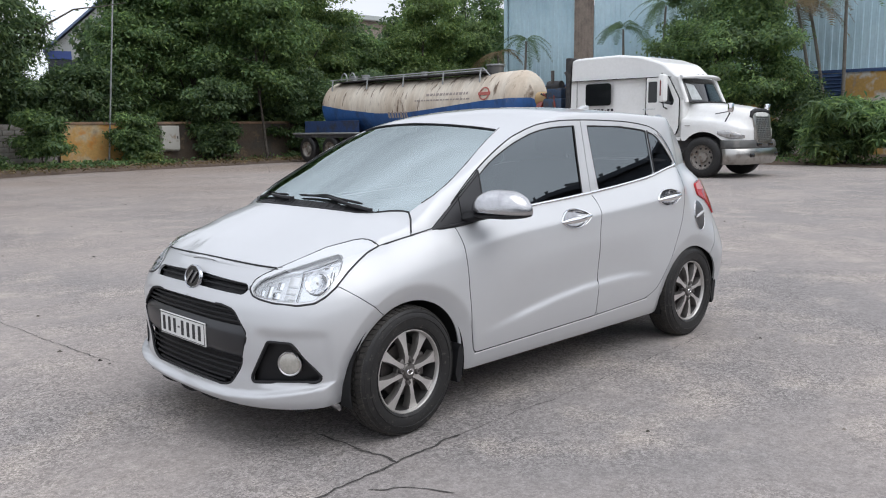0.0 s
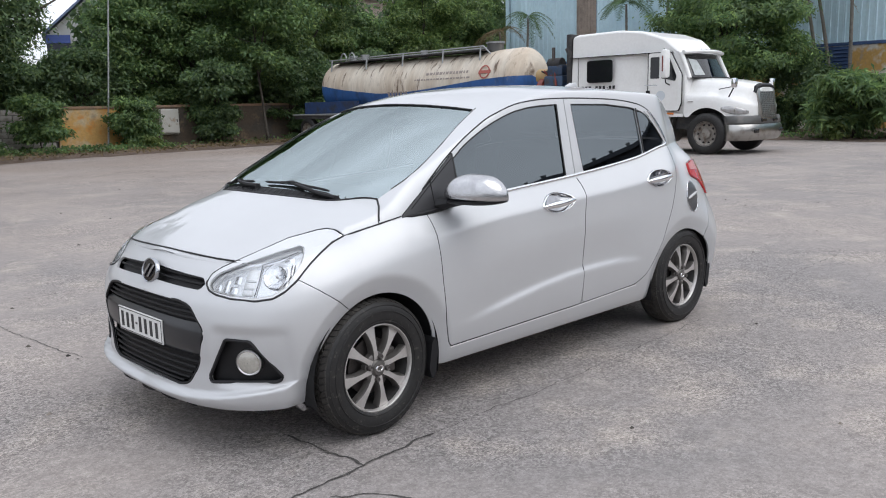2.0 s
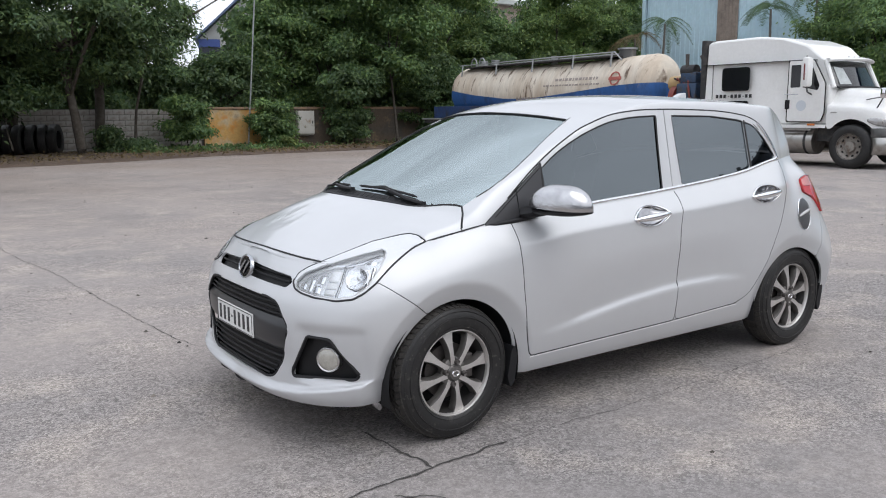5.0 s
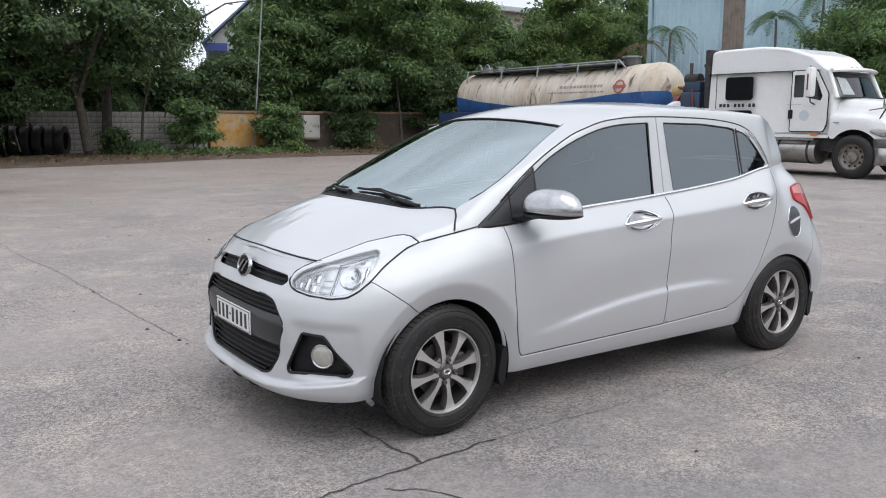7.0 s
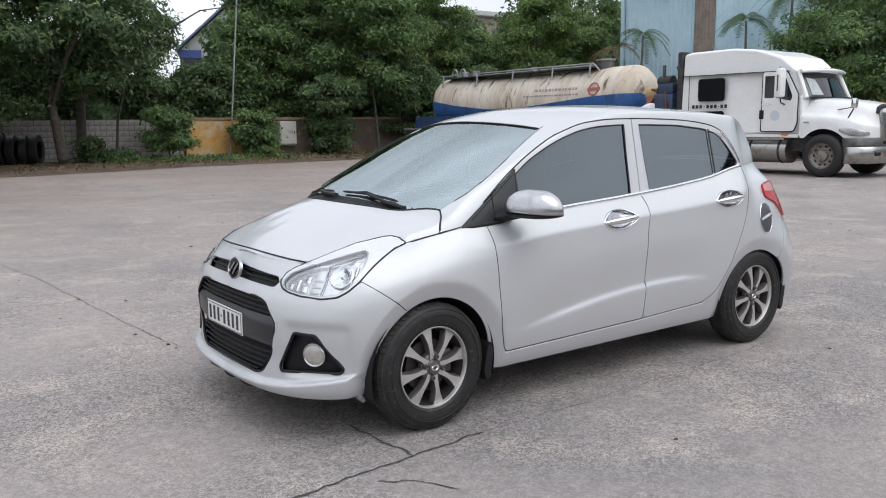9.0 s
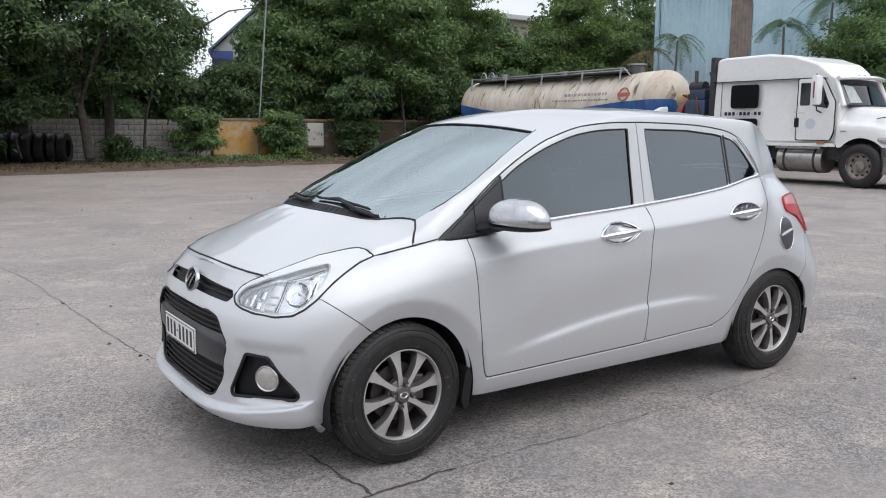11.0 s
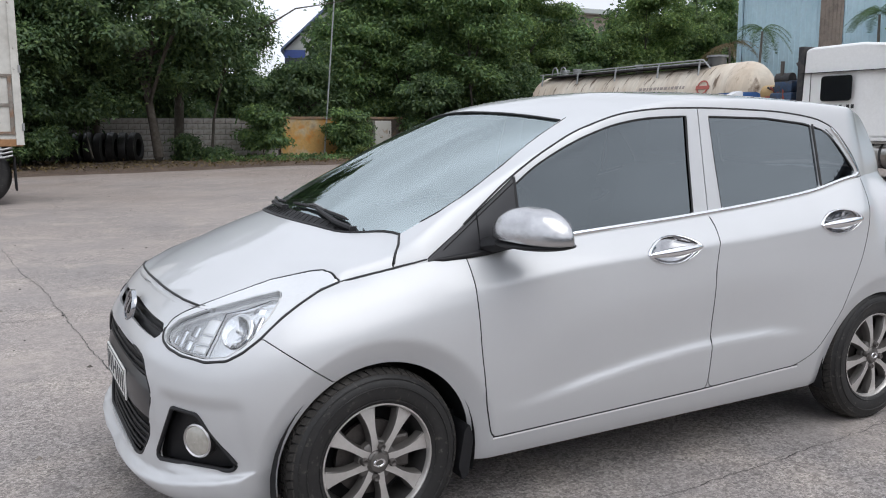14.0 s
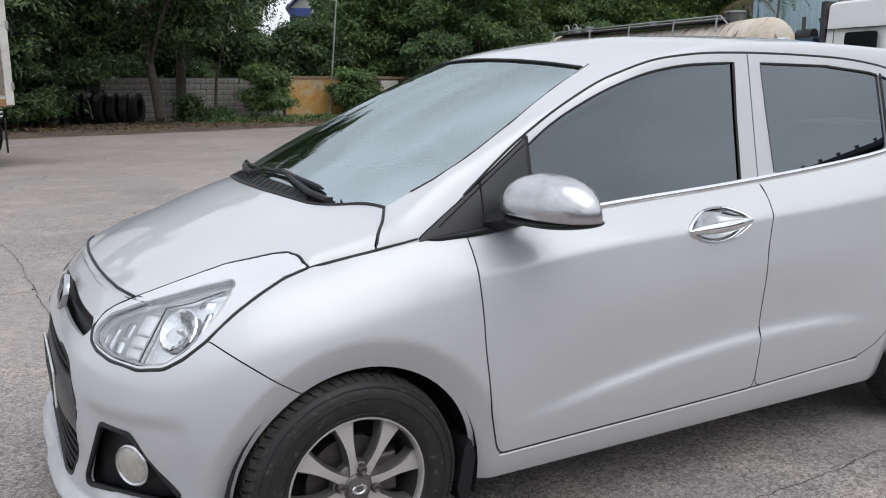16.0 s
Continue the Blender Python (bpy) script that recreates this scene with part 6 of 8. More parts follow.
for flip in (False, True):
    s = -1 if flip else 1
    mir = "flip" if flip else "no"
    fog = part("fog_recess", low.panel("fog_recess", ["fog"], TRIM, gap=-0.004, skirt=0, offset=-0.03, mirror=mir), None, car, "black fog lamp surround")
    x = front_x(-0.622, 0.395)
    n = Vector((-0.80, -0.58 * s, 0.0)).normalized()
    m = Matrix.Translation((x + 0.012, -0.622 * s, 0.395)) @ n.to_track_quat("Z", "Y").to_matrix().to_4x4()
    lampm = part("fog_lamp", bm_lathe([(0.052, -0.04), (0.052, 0.004), (0.048, 0.008), (0.044, 0.005), (0.042, -0.004), (0.03, -0.02), (0.004, -0.028)], 32, "Z"), SATIN, fog, smooth=True)
    move(lampm, m)
    bm = bm_lathe([(0.0450, 0.004), (0.037, 0.009), (0.025, 0.0125), (0.011, 0.014), (0.001, 0.0145)], 32, "Z")
    move(part("fog_lens", bm, FOGLENS, fog, "clear round fog lens", smooth=True), m)
    ring = bm_tube([(front_x(y, z) - 0.0, y * s, z) for y, z in rounded([(-0.553, 0.487), (-0.648, 0.484), (-0.722, 0.340), (-0.712, 0.319), (-0.484, 0.310), (-0.478, 0.333)], 0.012)], 0.007, 6, closed=True)
    part("fog_rim", ring, TRIM, fog, smooth=True)
# chin under the bumper
part("chin", bm_box(-0.50, -0.25, -0.66, 0.66, 0.185, 0.235, 0.012), TRIM, car)
part("undertray_tab", bm_prism(rounded([(-0.345, 0.245), (-0.300, 0.245), (-0.305, 0.185), (-0.330, 0.165), (-0.350, 0.185)], 0.008), 0.05, "xz", -0.71, 0.004), BOWL, car, "grey bent undertray tab", smooth=True)
part("floor_pan", bm_box(-0.35, 2.85, -0.60, 0.60, 0.17, 0.30, 0.03), VOID, car)
part("engine_bay", bm_box(-0.52, 0.25, -0.46, 0.46, 0.25, 0.71, 0.02), VOID, car)

# wing mirrors
for flip in (False, True):
    s = -1 if flip else 1
    bm = bmesh.new()
    bmesh.ops.create_uvsphere(bm, u_segments=36, v_segments=24, radius=1)
    for v in bm.verts:
        x, y, z = v.co
        sx, sy, sz = (abs(c) ** e * (1 if c > 0 else -1) for c, e in ((x, 0.8), (y, 0.62 if y < 0 else 0.9), (z, 0.80 if y < 0 else 0.95)))
        px = 0.056 * sx if x > 0 else 0.092 * sx
        py = 0.140 * sy
        pz = 0.101 * sz if z > 0 else 0.014 * sz
        px *= 1 - 0.20 * max(-y, 0)
        pz *= 1 - 0.22 * max(-y, 0) ** 2
        v.co = Vector((px + 0.035 * (-y), py, pz + 0.006 * y))
    m = Matrix.Translation((0.490, -0.905, 0.963))
    bmesh.ops.transform(bm, matrix=m, verts=bm.verts)
    bmesh.ops.scale(bm, vec=(1, s, 1), verts=bm.verts)
    bmesh.ops.recalc_face_normals(bm, faces=bm.faces)
    mirror = part("wing_mirror", bm, WRAP, car, "chrome-capped wing mirror", smooth=True, sharp=80)
    pts = [(0.545 - 0.02 * math.cos(t), s * (-0.905 + 0.128 * math.sin(t)), 0.955 + 0.012 * math.sin(t)) for t in np.linspace(-1.4, 1.4, 15)]
    bm = bmesh.new()
    bmesh.ops.create_uvsphere(bm, u_segments=28, v_segments=14, radius=1)
    for v in bm.verts:
        v.co = Vector((v.co.x * 0.090 + 0.492 - 0.03 * v.co.y, -0.903 + 0.130 * (abs(v.co.y) ** 0.7) * (1 if v.co.y > 0 else -1), 0.945 + 0.017 * v.co.z - 0.004 * v.co.y))
    bmesh.ops.scale(bm, vec=(1, s, 1), verts=bm.verts)
    bmesh.ops.recalc_face_normals(bm, faces=bm.faces)
    part("mirror_base", bm, TRIM, mirror, smooth=True)
    part("mirror_arm", bm_tube([(0.43, s * -0.72, 0.925), (0.455, s * -0.77, 0.935), (0.48, s * -0.83, 0.945)], [0.03, 0.026, 0.02], 10, flat=1.6), TRIM, mirror, smooth=True)
    pts = [(0.432 + 0.10 * (k / 10) - 0.0, s * (-0.80 - 0.20 * k / 10), 0.962 - 0.010 * k / 10 * 0) for k in range(11)]
    part("indicator_strip", bm_tube([(0.425 + 0.012 * (k - 4) ** 2 / 8 + 0.004 * k, s * (-0.83 - 0.021 * k), 0.957 - 0.001 * k) for k in range(9)], 0.0055, 6), LINER, mirror, smooth=True)
    bm = bm_lathe([(0.001, 0), (1, 0)], 32, "X")
    bmesh.ops.scale(bm, vec=(1, 0.108, 0.042), verts=bm.verts)
    bmesh.ops.translate(bm, vec=(0.548, s * -0.91, 1.002), verts=bm.verts)
    part("mirror_glass", bm, CHROME, mirror)
    if flip:
        # the far mirror is folded back against the window
        mirror.matrix_basis = Matrix.Translation((0.50, 0.79, 0)) @ pose(0, 0, 0, 0, 0, -68) @ Matrix.Translation((-0.46, -0.78, 0))


# wheels
def wheel(name, x, z, flip, tread=0.285):
    R, W = 0.281, 0.165
    w = thing(name, "", "")
    w.parent = car
    prof_t = [(0.182, -0.062), (0.186, -0.072), (0.205, -0.080), (0.235, -0.0835), (0.258, -0.078), (0.270, -0.068), (0.277, -0.058), (R, -0.040), (R + 0.001, -0.01), (R + 0.001, 0.01), (R, 0.040), (0.277, 0.058), (0.268, 0.070), (0.235, 0.083), (0.20, 0.08), (0.182, 0.07)]
    tyre = part("tyre", bm_lathe(prof_t, 96, "Y"), RUBBER, w, smooth=True, sharp=50)
    for r_, y_ in ((0.196, -0.0775), (0.238, -0.0842), (0.262, -0.0765)):
        part("sidewall_ring", bm_lathe([(r_ - 0.0025, y_ + 0.001), (r_ - 0.001, y_ - 0.0022), (r_ + 0.001, y_ - 0.0022), (r_ + 0.0025, y_ + 0.001)], 72, "Y"), RUBBER, tyre, smooth=True)
    # tread blocks
    verts, faces = [], []
    for row, (y0, y1, n, skew) in enumerate(((-0.064, -0.036, 64, 0.03), (-0.030, -0.004, 64, -0.02), (0.004, 0.030, 64, 0.02), (0.036, 0.064, 64, -0.03))):
        for k in range(n):
            a0, a1 = 2 * math.pi * k / n, 2 * math.pi * (k + 0.80) / n
            b = len(verts)
            for a, y, r in ((a0, y0, 0), (a1, y0, 0), (a1 + skew, y1, 0), (a0 + skew, y1, 0), (a0, y0, 1), (a1, y0, 1), (a1 + skew, y1, 1), (a0 + skew, y1, 1)):
                edge_r = R + 0.0005 - (0.008 if abs(y) > 0.06 else 0.0)
                rr = edge_r + (0.0045 if r else -0.006)
                verts.append((rr * math.cos(a), y, rr * math.sin(a)))
            faces += [(b + 4, b + 5, b + 6, b + 7), (b, b + 1, b + 5, b + 4), (b + 1, b + 2, b + 6, b + 5), (b + 2, b + 3, b + 7, b + 6), (b + 3, b, b + 4, b + 7)]
    tr = part("tread", mesh_data("tread", verts, faces, TREAD, smooth=False), None, tyre)
    tr["kind"] = "stuff"
    part("rim_barrel", bm_lathe([(0.150, 0.06), (0.158, 0.03), (0.162, -0.02), (0.174, -0.052)], 64, "Y"), BARREL, w, smooth=True)
    rim = part("rim", bm_lathe([(0.174, -0.050), (0.1765, -0.066), (0.180, -0.071), (0.184, -0.070), (0.186, -0.064), (0.184, -0.05), (0.178, 0.07)], 72, "Y"), MACHINED, w, "machined alloy rim", smooth=True)
    # eight spokes with machined faces and grey flanks
    for k in range(8):
        a = 2 * math.pi * k / 8 + radians(10)
        bm = bmesh.new()
        rings = []
        for t in np.linspace(0, 1, 9):
            r = 0.038 + (0.177 - 0.038) * t
            hw = 0.0150 - 0.0055 * math.sin(math.pi * t) + 0.017 * t ** 2.4
            y = -0.050 - 0.016 * math.sin(math.pi * (0.25 + 0.65 * t)) + 0.004 * t
            ring = []
            for px, py in ((-hw * 1.25, 0.034), (-hw * 1.02, 0.004), (-hw * 0.86, 0.0), (hw * 0.86, 0.0), (hw * 1.02, 0.004), (hw * 1.25, 0.034)):
                c, e = r * math.cos(a) - px * math.sin(a), r * math.sin(a) + px * math.cos(a)
                ring.append(bm.verts.new((c, y + py, e)))
            rings.append(ring)
        for p, q in zip(rings, rings[1:]):
            for i in range(5):
                f = bm.faces.new((p[i], p[i + 1], q[i + 1], q[i]))
                f.material_index = 1 if i == 2 else 0
        bmesh.ops.recalc_face_normals(bm, faces=bm.faces)
        sp = part("spoke", bm, GUN, rim, smooth=True, sharp=30)
        sp.data.materials.append(MACHINED)
    hub = part("hub", bm_lathe([(0.066, -0.030), (0.064, -0.052), (0.056, -0.058), (0.036, -0.060), (0.031, -0.066), (0.001, -0.068)], 40, "Y"), GUN, rim, smooth=True)
    part("hub_cap", bm_lathe([(0.031, -0.064), (0.029, -0.0705), (0.018, -0.073), (0.001, -0.0735)], 32, "Y"), GUN, rim, "grey wheel centre cap", smooth=True)
    bm = bm_lathe([(0.010, -0.0735), (0.012, -0.0755), (0.0165, -0.0755), (0.018, -0.073)], 28, "Y")
    bmesh.ops.scale(bm, vec=(1.15, 1, 0.8), verts=bm.verts)
    part("cap_badge", bm, CHROME, rim, smooth=True)
    for k in range(4):
        a = 2 * math.pi * k / 4 - radians(12.5)
        c, e = 0.048 * math.cos(a), 0.048 * math.sin(a)
        part("wheel_nut", bm_lathe([(0.0125, -0.05), (0.0125, -0.070), (0.009, -0.076), (0.005, -0.073), (0.001, -0.072)], 12, "Y"), RUST, rim, "dark metal wheel nut", smooth=True).location = (c, 0, e)
    part("brake_disc", bm_lathe([(0.05, -0.012), (0.118, -0.012), (0.118, 0.006), (0.05, 0.006)], 40, "Y"), RUST, w, smooth=True, sharp=30)
    part("brake_caliper", bm_box(0.05, 0.125, -0.03, 0.04, -0.05, 0.06, 0.01), RUST, w)
    part("wheel_back", bm_lathe([(0.001, 0.03), (0.16, 0.03)], 40, "Y"), VOID, w)
    return w


for x, z, turn in ((0.0, 0.283, 2), (2.425, 0.275, 0)):
    for flip in (False, True):
        s = -1 if flip else 1
        w = wheel("front_wheel" if x < 1 else "rear_wheel", x, z, flip)
        k = 1.018 if x < 1 else 1.042
        w.matrix_basis = pose(x - (0.006 if x < 1 else 0), -0.724 * s, 0.281 * k, 0, 0, (180 if flip else 0) + turn * s) @ Matrix.Diagonal((k, 1, k, 1))
        # inner liner of the wheel opening
        bm = bm_lathe([(0.338, 0.0), (0.340, 0.26), (0.10, 0.27)], 48, "Y")
        bmesh.ops.delete(bm, geom=[v for v in bm.verts if v.co.z < -0.09], context="VERTS")
        bmesh.ops.scale(bm, vec=(1, s, 1), verts=bm.verts)
        lin = part("wheel_housing", bm, VOID, car)
        lin.location = (x + (0.006 if x < 1 else -0.01), -0.79 * s, 0.278)
        bm = bm_prism(rounded([(-0.006, 0.0), (0.016, 0.02), (0.034, 0.14), (0.02, 0.19), (0.0, 0.17), (-0.022, 0.05)], 0.01), 0.16 * s, "xz", -0.80 * s, 0.003)
        fl = part("mud_flap", bm, TRIM, car)
        fl.location = (x + 0.298, 0, 0.165)

# wipers
def on_screen(x, y, d):
    i = int(np.clip(np.searchsorted(grid[:, 0, 0], x), 1, len(grid) - 1))
    row = grid[i]
    return (x, y, float(np.interp(abs(y), -row[:, 1], row[:, 2])) + d)


part("bonnet_seal", bm_tube([on_screen(x, y, -0.002) for x, y in bonnet_rear[::-1]] + [on_screen(x, -y, -0.002) for x, y in bonnet_rear[1:]], 0.0055, 6), GASKET, car, smooth=True)
part("bonnet_seal", bm_tube([on_screen(x, y, -0.001) for x, y in [bonnet_rear[-1], (0.130, -0.668), (0.108, -0.692), (0.094, -0.710)]], [0.0035, 0.0042, 0.0042, 0.003], 8), GASKET, car, "black rubber bonnet side seal", smooth=True)
top_edge = [on_screen(x, y, -0.001) for x, y in header]
part("screen_seal", bm_tube(top_edge[::-1] + [(x, -y, z) for x, y, z in top_edge[1:]], 0.0042, 8), GASKET, car, "black windscreen seal", smooth=True)
for sg in (1, -1):
    edge_s = [on_screen(x, y, -0.0015) for x, y in ((0.22, -0.645), (0.283, -0.657), (0.357, -0.654), (0.436, -0.644), (0.554, -0.621), (0.72, -0.574), (0.885, -0.528))]
    part("screen_seal", bm_tube([(x, y * sg, z) for x, y, z in edge_s], 0.0028, 6), GASKET, car, smooth=True)
# ribs and drain slots of the scuttle
for k in range(26):
    y = -0.50 + 0.04 * k
    part("scuttle_rib", bm_tube([on_screen(rear_x(abs(y)) + 0.014, y, -0.003), on_screen(max(0.002 + 0.235 * y * y, rear_x(abs(y)) + 0.018), y, -0.002)], 0.0018, 6), TRIM, car, smooth=True)
for y0, y1, lean in ((-0.47, 0.04, 0.016), (0.08, 0.50, 0.012)):
    rest = lambda y, up=0.0: max(0.008 + 0.24 * y * y + up, rear_x(abs(y)) + 0.012)
    pv = on_screen(rest(y0, -0.006), y0, 0.002)
    ym = y0 + (y1 - y0) * 0.62
    arm = [pv, on_screen(rest(y0 + 0.09, -0.012), y0 + 0.09, 0.010), on_screen(rest(y0 + 0.20, 0.000), y0 + 0.20, 0.014), on_screen(rest(ym, lean + 0.004), ym, 0.012)]
    w = part("wiper", bm_tube(arm, [0.011, 0.011, 0.008, 0.005], 8), TRIM, car, "black windscreen wiper", smooth=True)
    ends = np.linspace(y0 + 0.06, y1, 18)
    blade = [on_screen(rest(y, 0.006 + lean * (1 - abs(2 * (y - ends[0]) / (ends[-1] - ends[0]) - 1) * 0.4)), y, 0.007) for y in ends]
    part("wiper_blade", bm_tube(blade, [0.003] + [0.0065] * 16 + [0.003], 6), TRIM, w, smooth=True)
    part("wiper_bridge", bm_tube([blade[5], tuple(Vector(blade[9]) + Vector((-0.004, 0, 0.010))), blade[14]], [0.004, 0.007, 0.004], 6), GLOSS, w, smooth=True)
    part("wiper_pivot", bm_cyl((pv[0], pv[1], pv[2] - 0.03), (pv[0], pv[1], pv[2] + 0.010), 0.015, 0.012, 14), TRIM, w, smooth=True)

# spoiler lip at the end of the roof
bm = bmesh.new()
rows = []
for y in np.linspace(-0.505, 0.505, 33):
    e = (y / 0.505) ** 2
    thick = 1 - 0.55 * e ** 4
    rows.append([bm.verts.new((x_ - 0.10 * e, y, 1.408 + (z_ - 1.408) * thick - 0.060 * e)) for x_, z_ in ((2.46, 1.424), (2.56, 1.424), (2.64, 1.414), (2.695, 1.398), (2.705, 1.384), (2.69, 1.370), (2.60, 1.375), (2.46, 1.395))])
for a, b in zip(rows, rows[1:]):
    for k in range(8):
        bm.faces.new((a[k], a[(k + 1) % 8], b[(k + 1) % 8], b[k]))
bm.faces.new(rows[0])
bm.faces.new(rows[-1])
bmesh.ops.recalc_face_normals(bm, faces=bm.faces)
part("roof_spoiler", bm, PAINT, car, "silver lip spoiler", smooth=True, sharp=45)

# roof aerial
bm = bm_prism(rounded([(-0.075, 0.0), (-0.03, 0.03), (0.02, 0.048), (0.05, 0.05), (0.055, 0.0)], 0.012), 0.036, "xz", -0.018, 0.008)
part("roof_aerial", bm, PAINT, car, "silver fin aerial", smooth=True).location = (2.33, 0, float(prof(2.33)) - 0.008)

# cabin
cabin = part("dashboard", bm_prism([(0.10, 0.80), (0.08, 0.93), (0.20, 0.985), (0.42, 0.985), (0.56, 0.95), (0.58, 0.80), (0.50, 0.60), (0.30, 0.55)], 1.30, "xz", -0.65, 0.03), DASH, car, "grey dashboard behind the windscreen", smooth=True)
bm = bm_lathe([(0.168, 0.0), (0.18, 0.014), (0.192, 0.0), (0.18, -0.014), (0.168, 0.0)], 40, "X")
sw = part("steering_wheel", bm, DASH, car, smooth=True)
sw.matrix_basis = pose(0.70, -0.36, 0.93, 0, -62 + 90, 0)
part("steering_hub", bm_box(-0.03, 0.02, -0.17, 0.17, -0.05, 0.05, 0.02), DASH, sw)
for y in (-0.36, 0.36):
    seat_b = part("front_seat", bm_box(0.95, 1.42, y - 0.25, y + 0.25, 0.40, 0.62, 0.06, 3), FABRIC, car, "dark fabric front seat", smooth=True)
    b = part("seat_back", bm_box(-0.07, 0.07, -0.24, 0.24, 0.0, 0.62, 0.06, 3), FABRIC, seat_b, smooth=True)
    b.matrix_basis = pose(1.40, y, 0.55, 0, 14, 0)
    h = part("headrest", bm_box(-0.05, 0.05, -0.13, 0.13, 0.66, 0.86, 0.04, 3), FABRIC, seat_b, smooth=True)
    h.matrix_basis = pose(1.40, y, 0.55, 0, 14, 0)
rear = part("rear_bench", bm_box(1.95, 2.40, -0.6, 0.6, 0.40, 0.60, 0.06, 3), FABRIC, car, smooth=True)
move(part("seat_back", bm_box(-0.07, 0.07, -0.6, 0.6, 0.0, 0.58, 0.06, 3), FABRIC, rear, smooth=True), pose(2.40, 0, 0.55, 0, 16, 0))
part("inner_mirror", bm_box(0.80, 0.82, -0.12, 0.12, 1.25, 1.31, 0.02), TRIM, car, smooth=True)
part("cabin_floor", bm_box(0.2, 2.7, -0.66, 0.66, 0.30, 0.36), VOID, car)


# ---- lorry, tanker and box lorry ----
LORRY = material("lorry_white", (0.80, 0.80, 0.785), 0.35, coat=0.5, spots=((1.1, (0.73, 0.725, 0.70), 0.48, 0.72),), grain=(14, 0.05))
DARKGLASS = material("dark_window", (0.012, 0.013, 0.015), 0.05)
CABGLASS = glass("lorry_screen", (0.16, 0.19, 0.19), 1.8)
DULLCHROME = material("dull_chrome", (0.45, 0.44, 0.42), 0.28, 1.0, spots=((4, (0.26, 0.23, 0.20), 0.5, 0.75),))
CHASSIS = material("chassis_black", (0.03, 0.03, 0.032), 0.7, spots=((5, (0.09, 0.08, 0.07), 0.5, 0.75),), grain=(30, 0.3))
LAMP_CLEAR = material("lorry_lens", (0.42, 0.42, 0.42), 0.14, 0.4, 0.8, spots=((9, (0.22, 0.20, 0.18), 0.5, 0.7),), grain=(18, 0.3))
BUMPER = material("bumper_grey", (0.085, 0.085, 0.083), 0.5, 0.15, spots=((4, (0.15, 0.14, 0.13), 0.48, 0.7),))
LENS_AMBER = material("amber_lens", (0.55, 0.16, 0.03), 0.2, coat=1)
DISC = material("wheel_disc", (0.26, 0.24, 0.215), 0.6, 0.4, spots=((9, (0.13, 0.09, 0.065), 0.48, 0.7),), grain=(30, 0.2))


def lorry_wheel(parent, at, inner=False, R=0.515, W=0.28):
    """A dusty steel-rimmed lorry wheel whose outer face looks to -x."""
    w = part("wheel", bm_lathe([(0.29, -W / 2 + 0.02), (0.33, -W / 2), (0.42, -W / 2 - 0.01), (R - 0.02, -W / 2 + 0.03), (R, -W / 2 + 0.06), (R, W / 2 - 0.06), (R - 0.02, W / 2 - 0.02), (0.3, W / 2)], 40, "X"), RUBBER, parent, smooth=True, sharp=50)
    w.location = at
    rim = part("rim", bm_lathe([(0.295, -0.12), (0.31, -0.135), (0.30, -0.10), (0.275, -0.075), (0.26, -0.06), (0.20, -0.03), (0.14, -0.035), (0.12, -0.09), (0.07, -0.10), (0.001, -0.10)], 36, "X"), DISC, w, smooth=True)
    if not inner:
        for k in range(10):
            a = 2 * math.pi * k / 10
            part("hole", bm_cyl((-0.058, 0.232 * math.cos(a), 0.232 * math.sin(a)), (-0.045, 0.225 * math.cos(a), 0.225 * math.sin(a)), 0.030, n=10), VOID, rim)
            part("nut", bm_cyl((-0.06, 0.165 * math.cos(a + 0.3), 0.165 * math.sin(a + 0.3)), (-0.03, 0.165 * math.cos(a + 0.3), 0.165 * math.sin(a + 0.3)), 0.014, n=6), DISC, rim)
    return w


truck = thing("lorry", "white long-nosed sleeper lorry parked on the concrete yard", "lorry", pose(18.2, 7.0, 0))


def side_plate(name, outline, mat, parent, x=-1.2, t=0.02, label="", bevel=0.006):
    return part(name, bm_prism(outline, t, "yz", x, bevel), mat, parent, label)


cab = part("sleeper_cab", bm_prism(rounded([(4.15, 1.0), (4.15, 3.16), (3.98, 3.21), (2.6, 3.23), (1.9, 3.15), (1.30, 2.95), (0.86, 2.58), (0.60, 1.92), (0.60, 1.0)], 0.08), 2.40, "yz", -1.20, 0.0), LORRY, truck, "white sleeper cab with raised roof", smooth=True, sharp=35)
for v in cab.data.vertices:
    # the roof draws in towards the top and the cab towards the nose
    x, y, z = v.co
    k = 1 - 0.12 * max(0, z - 2.4) / 0.9 - 0.10 * max(0, 1.4 - y) / 0.8 - 0.16 * min(1, max(0, 2.0 - y) / 1.1) * min(1, max(0, z - 2.2) / 0.4)
    v.co.x = x * k
bev = cab.modifiers.new("bevel", "BEVEL")
bev.width, bev.segments, bev.limit_method, bev.angle_limit = 0.07, 3, "ANGLE", radians(50)
part("panel_seam", bm_box(-1.208, -1.19, 3.86, 3.872, 1.05, 2.56), BUMPER, truck)
part("roof_seam", bm_box(-1.212, 1.212, 1.05, 4.16, 2.565, 2.58), GLOSS, truck)
part("rear_panel", bm_box(-1.12, 1.12, 4.17, 4.34, 1.1, 3.25, 0.03), CHASSIS, truck, "black rear cab panel")
for z0, z1 in ((1.88, 2.48), (1.20, 1.62)):
    side_plate("bunk_window", rounded([(3.57, z0), (2.73, z0), (2.73, z1), (3.57, z1)], 0.09), DARKGLASS, truck, -1.208, 0.016, "dark sleeper window")
door = part("cab_door", bm_prism(rounded([(1.62, 1.10), (0.74, 1.10), (0.66, 1.30), (0.66, 2.0), (0.98, 2.56), (1.62, 2.56)], 0.05), 0.02, "yz", -1.206, 0.004), LORRY, truck)
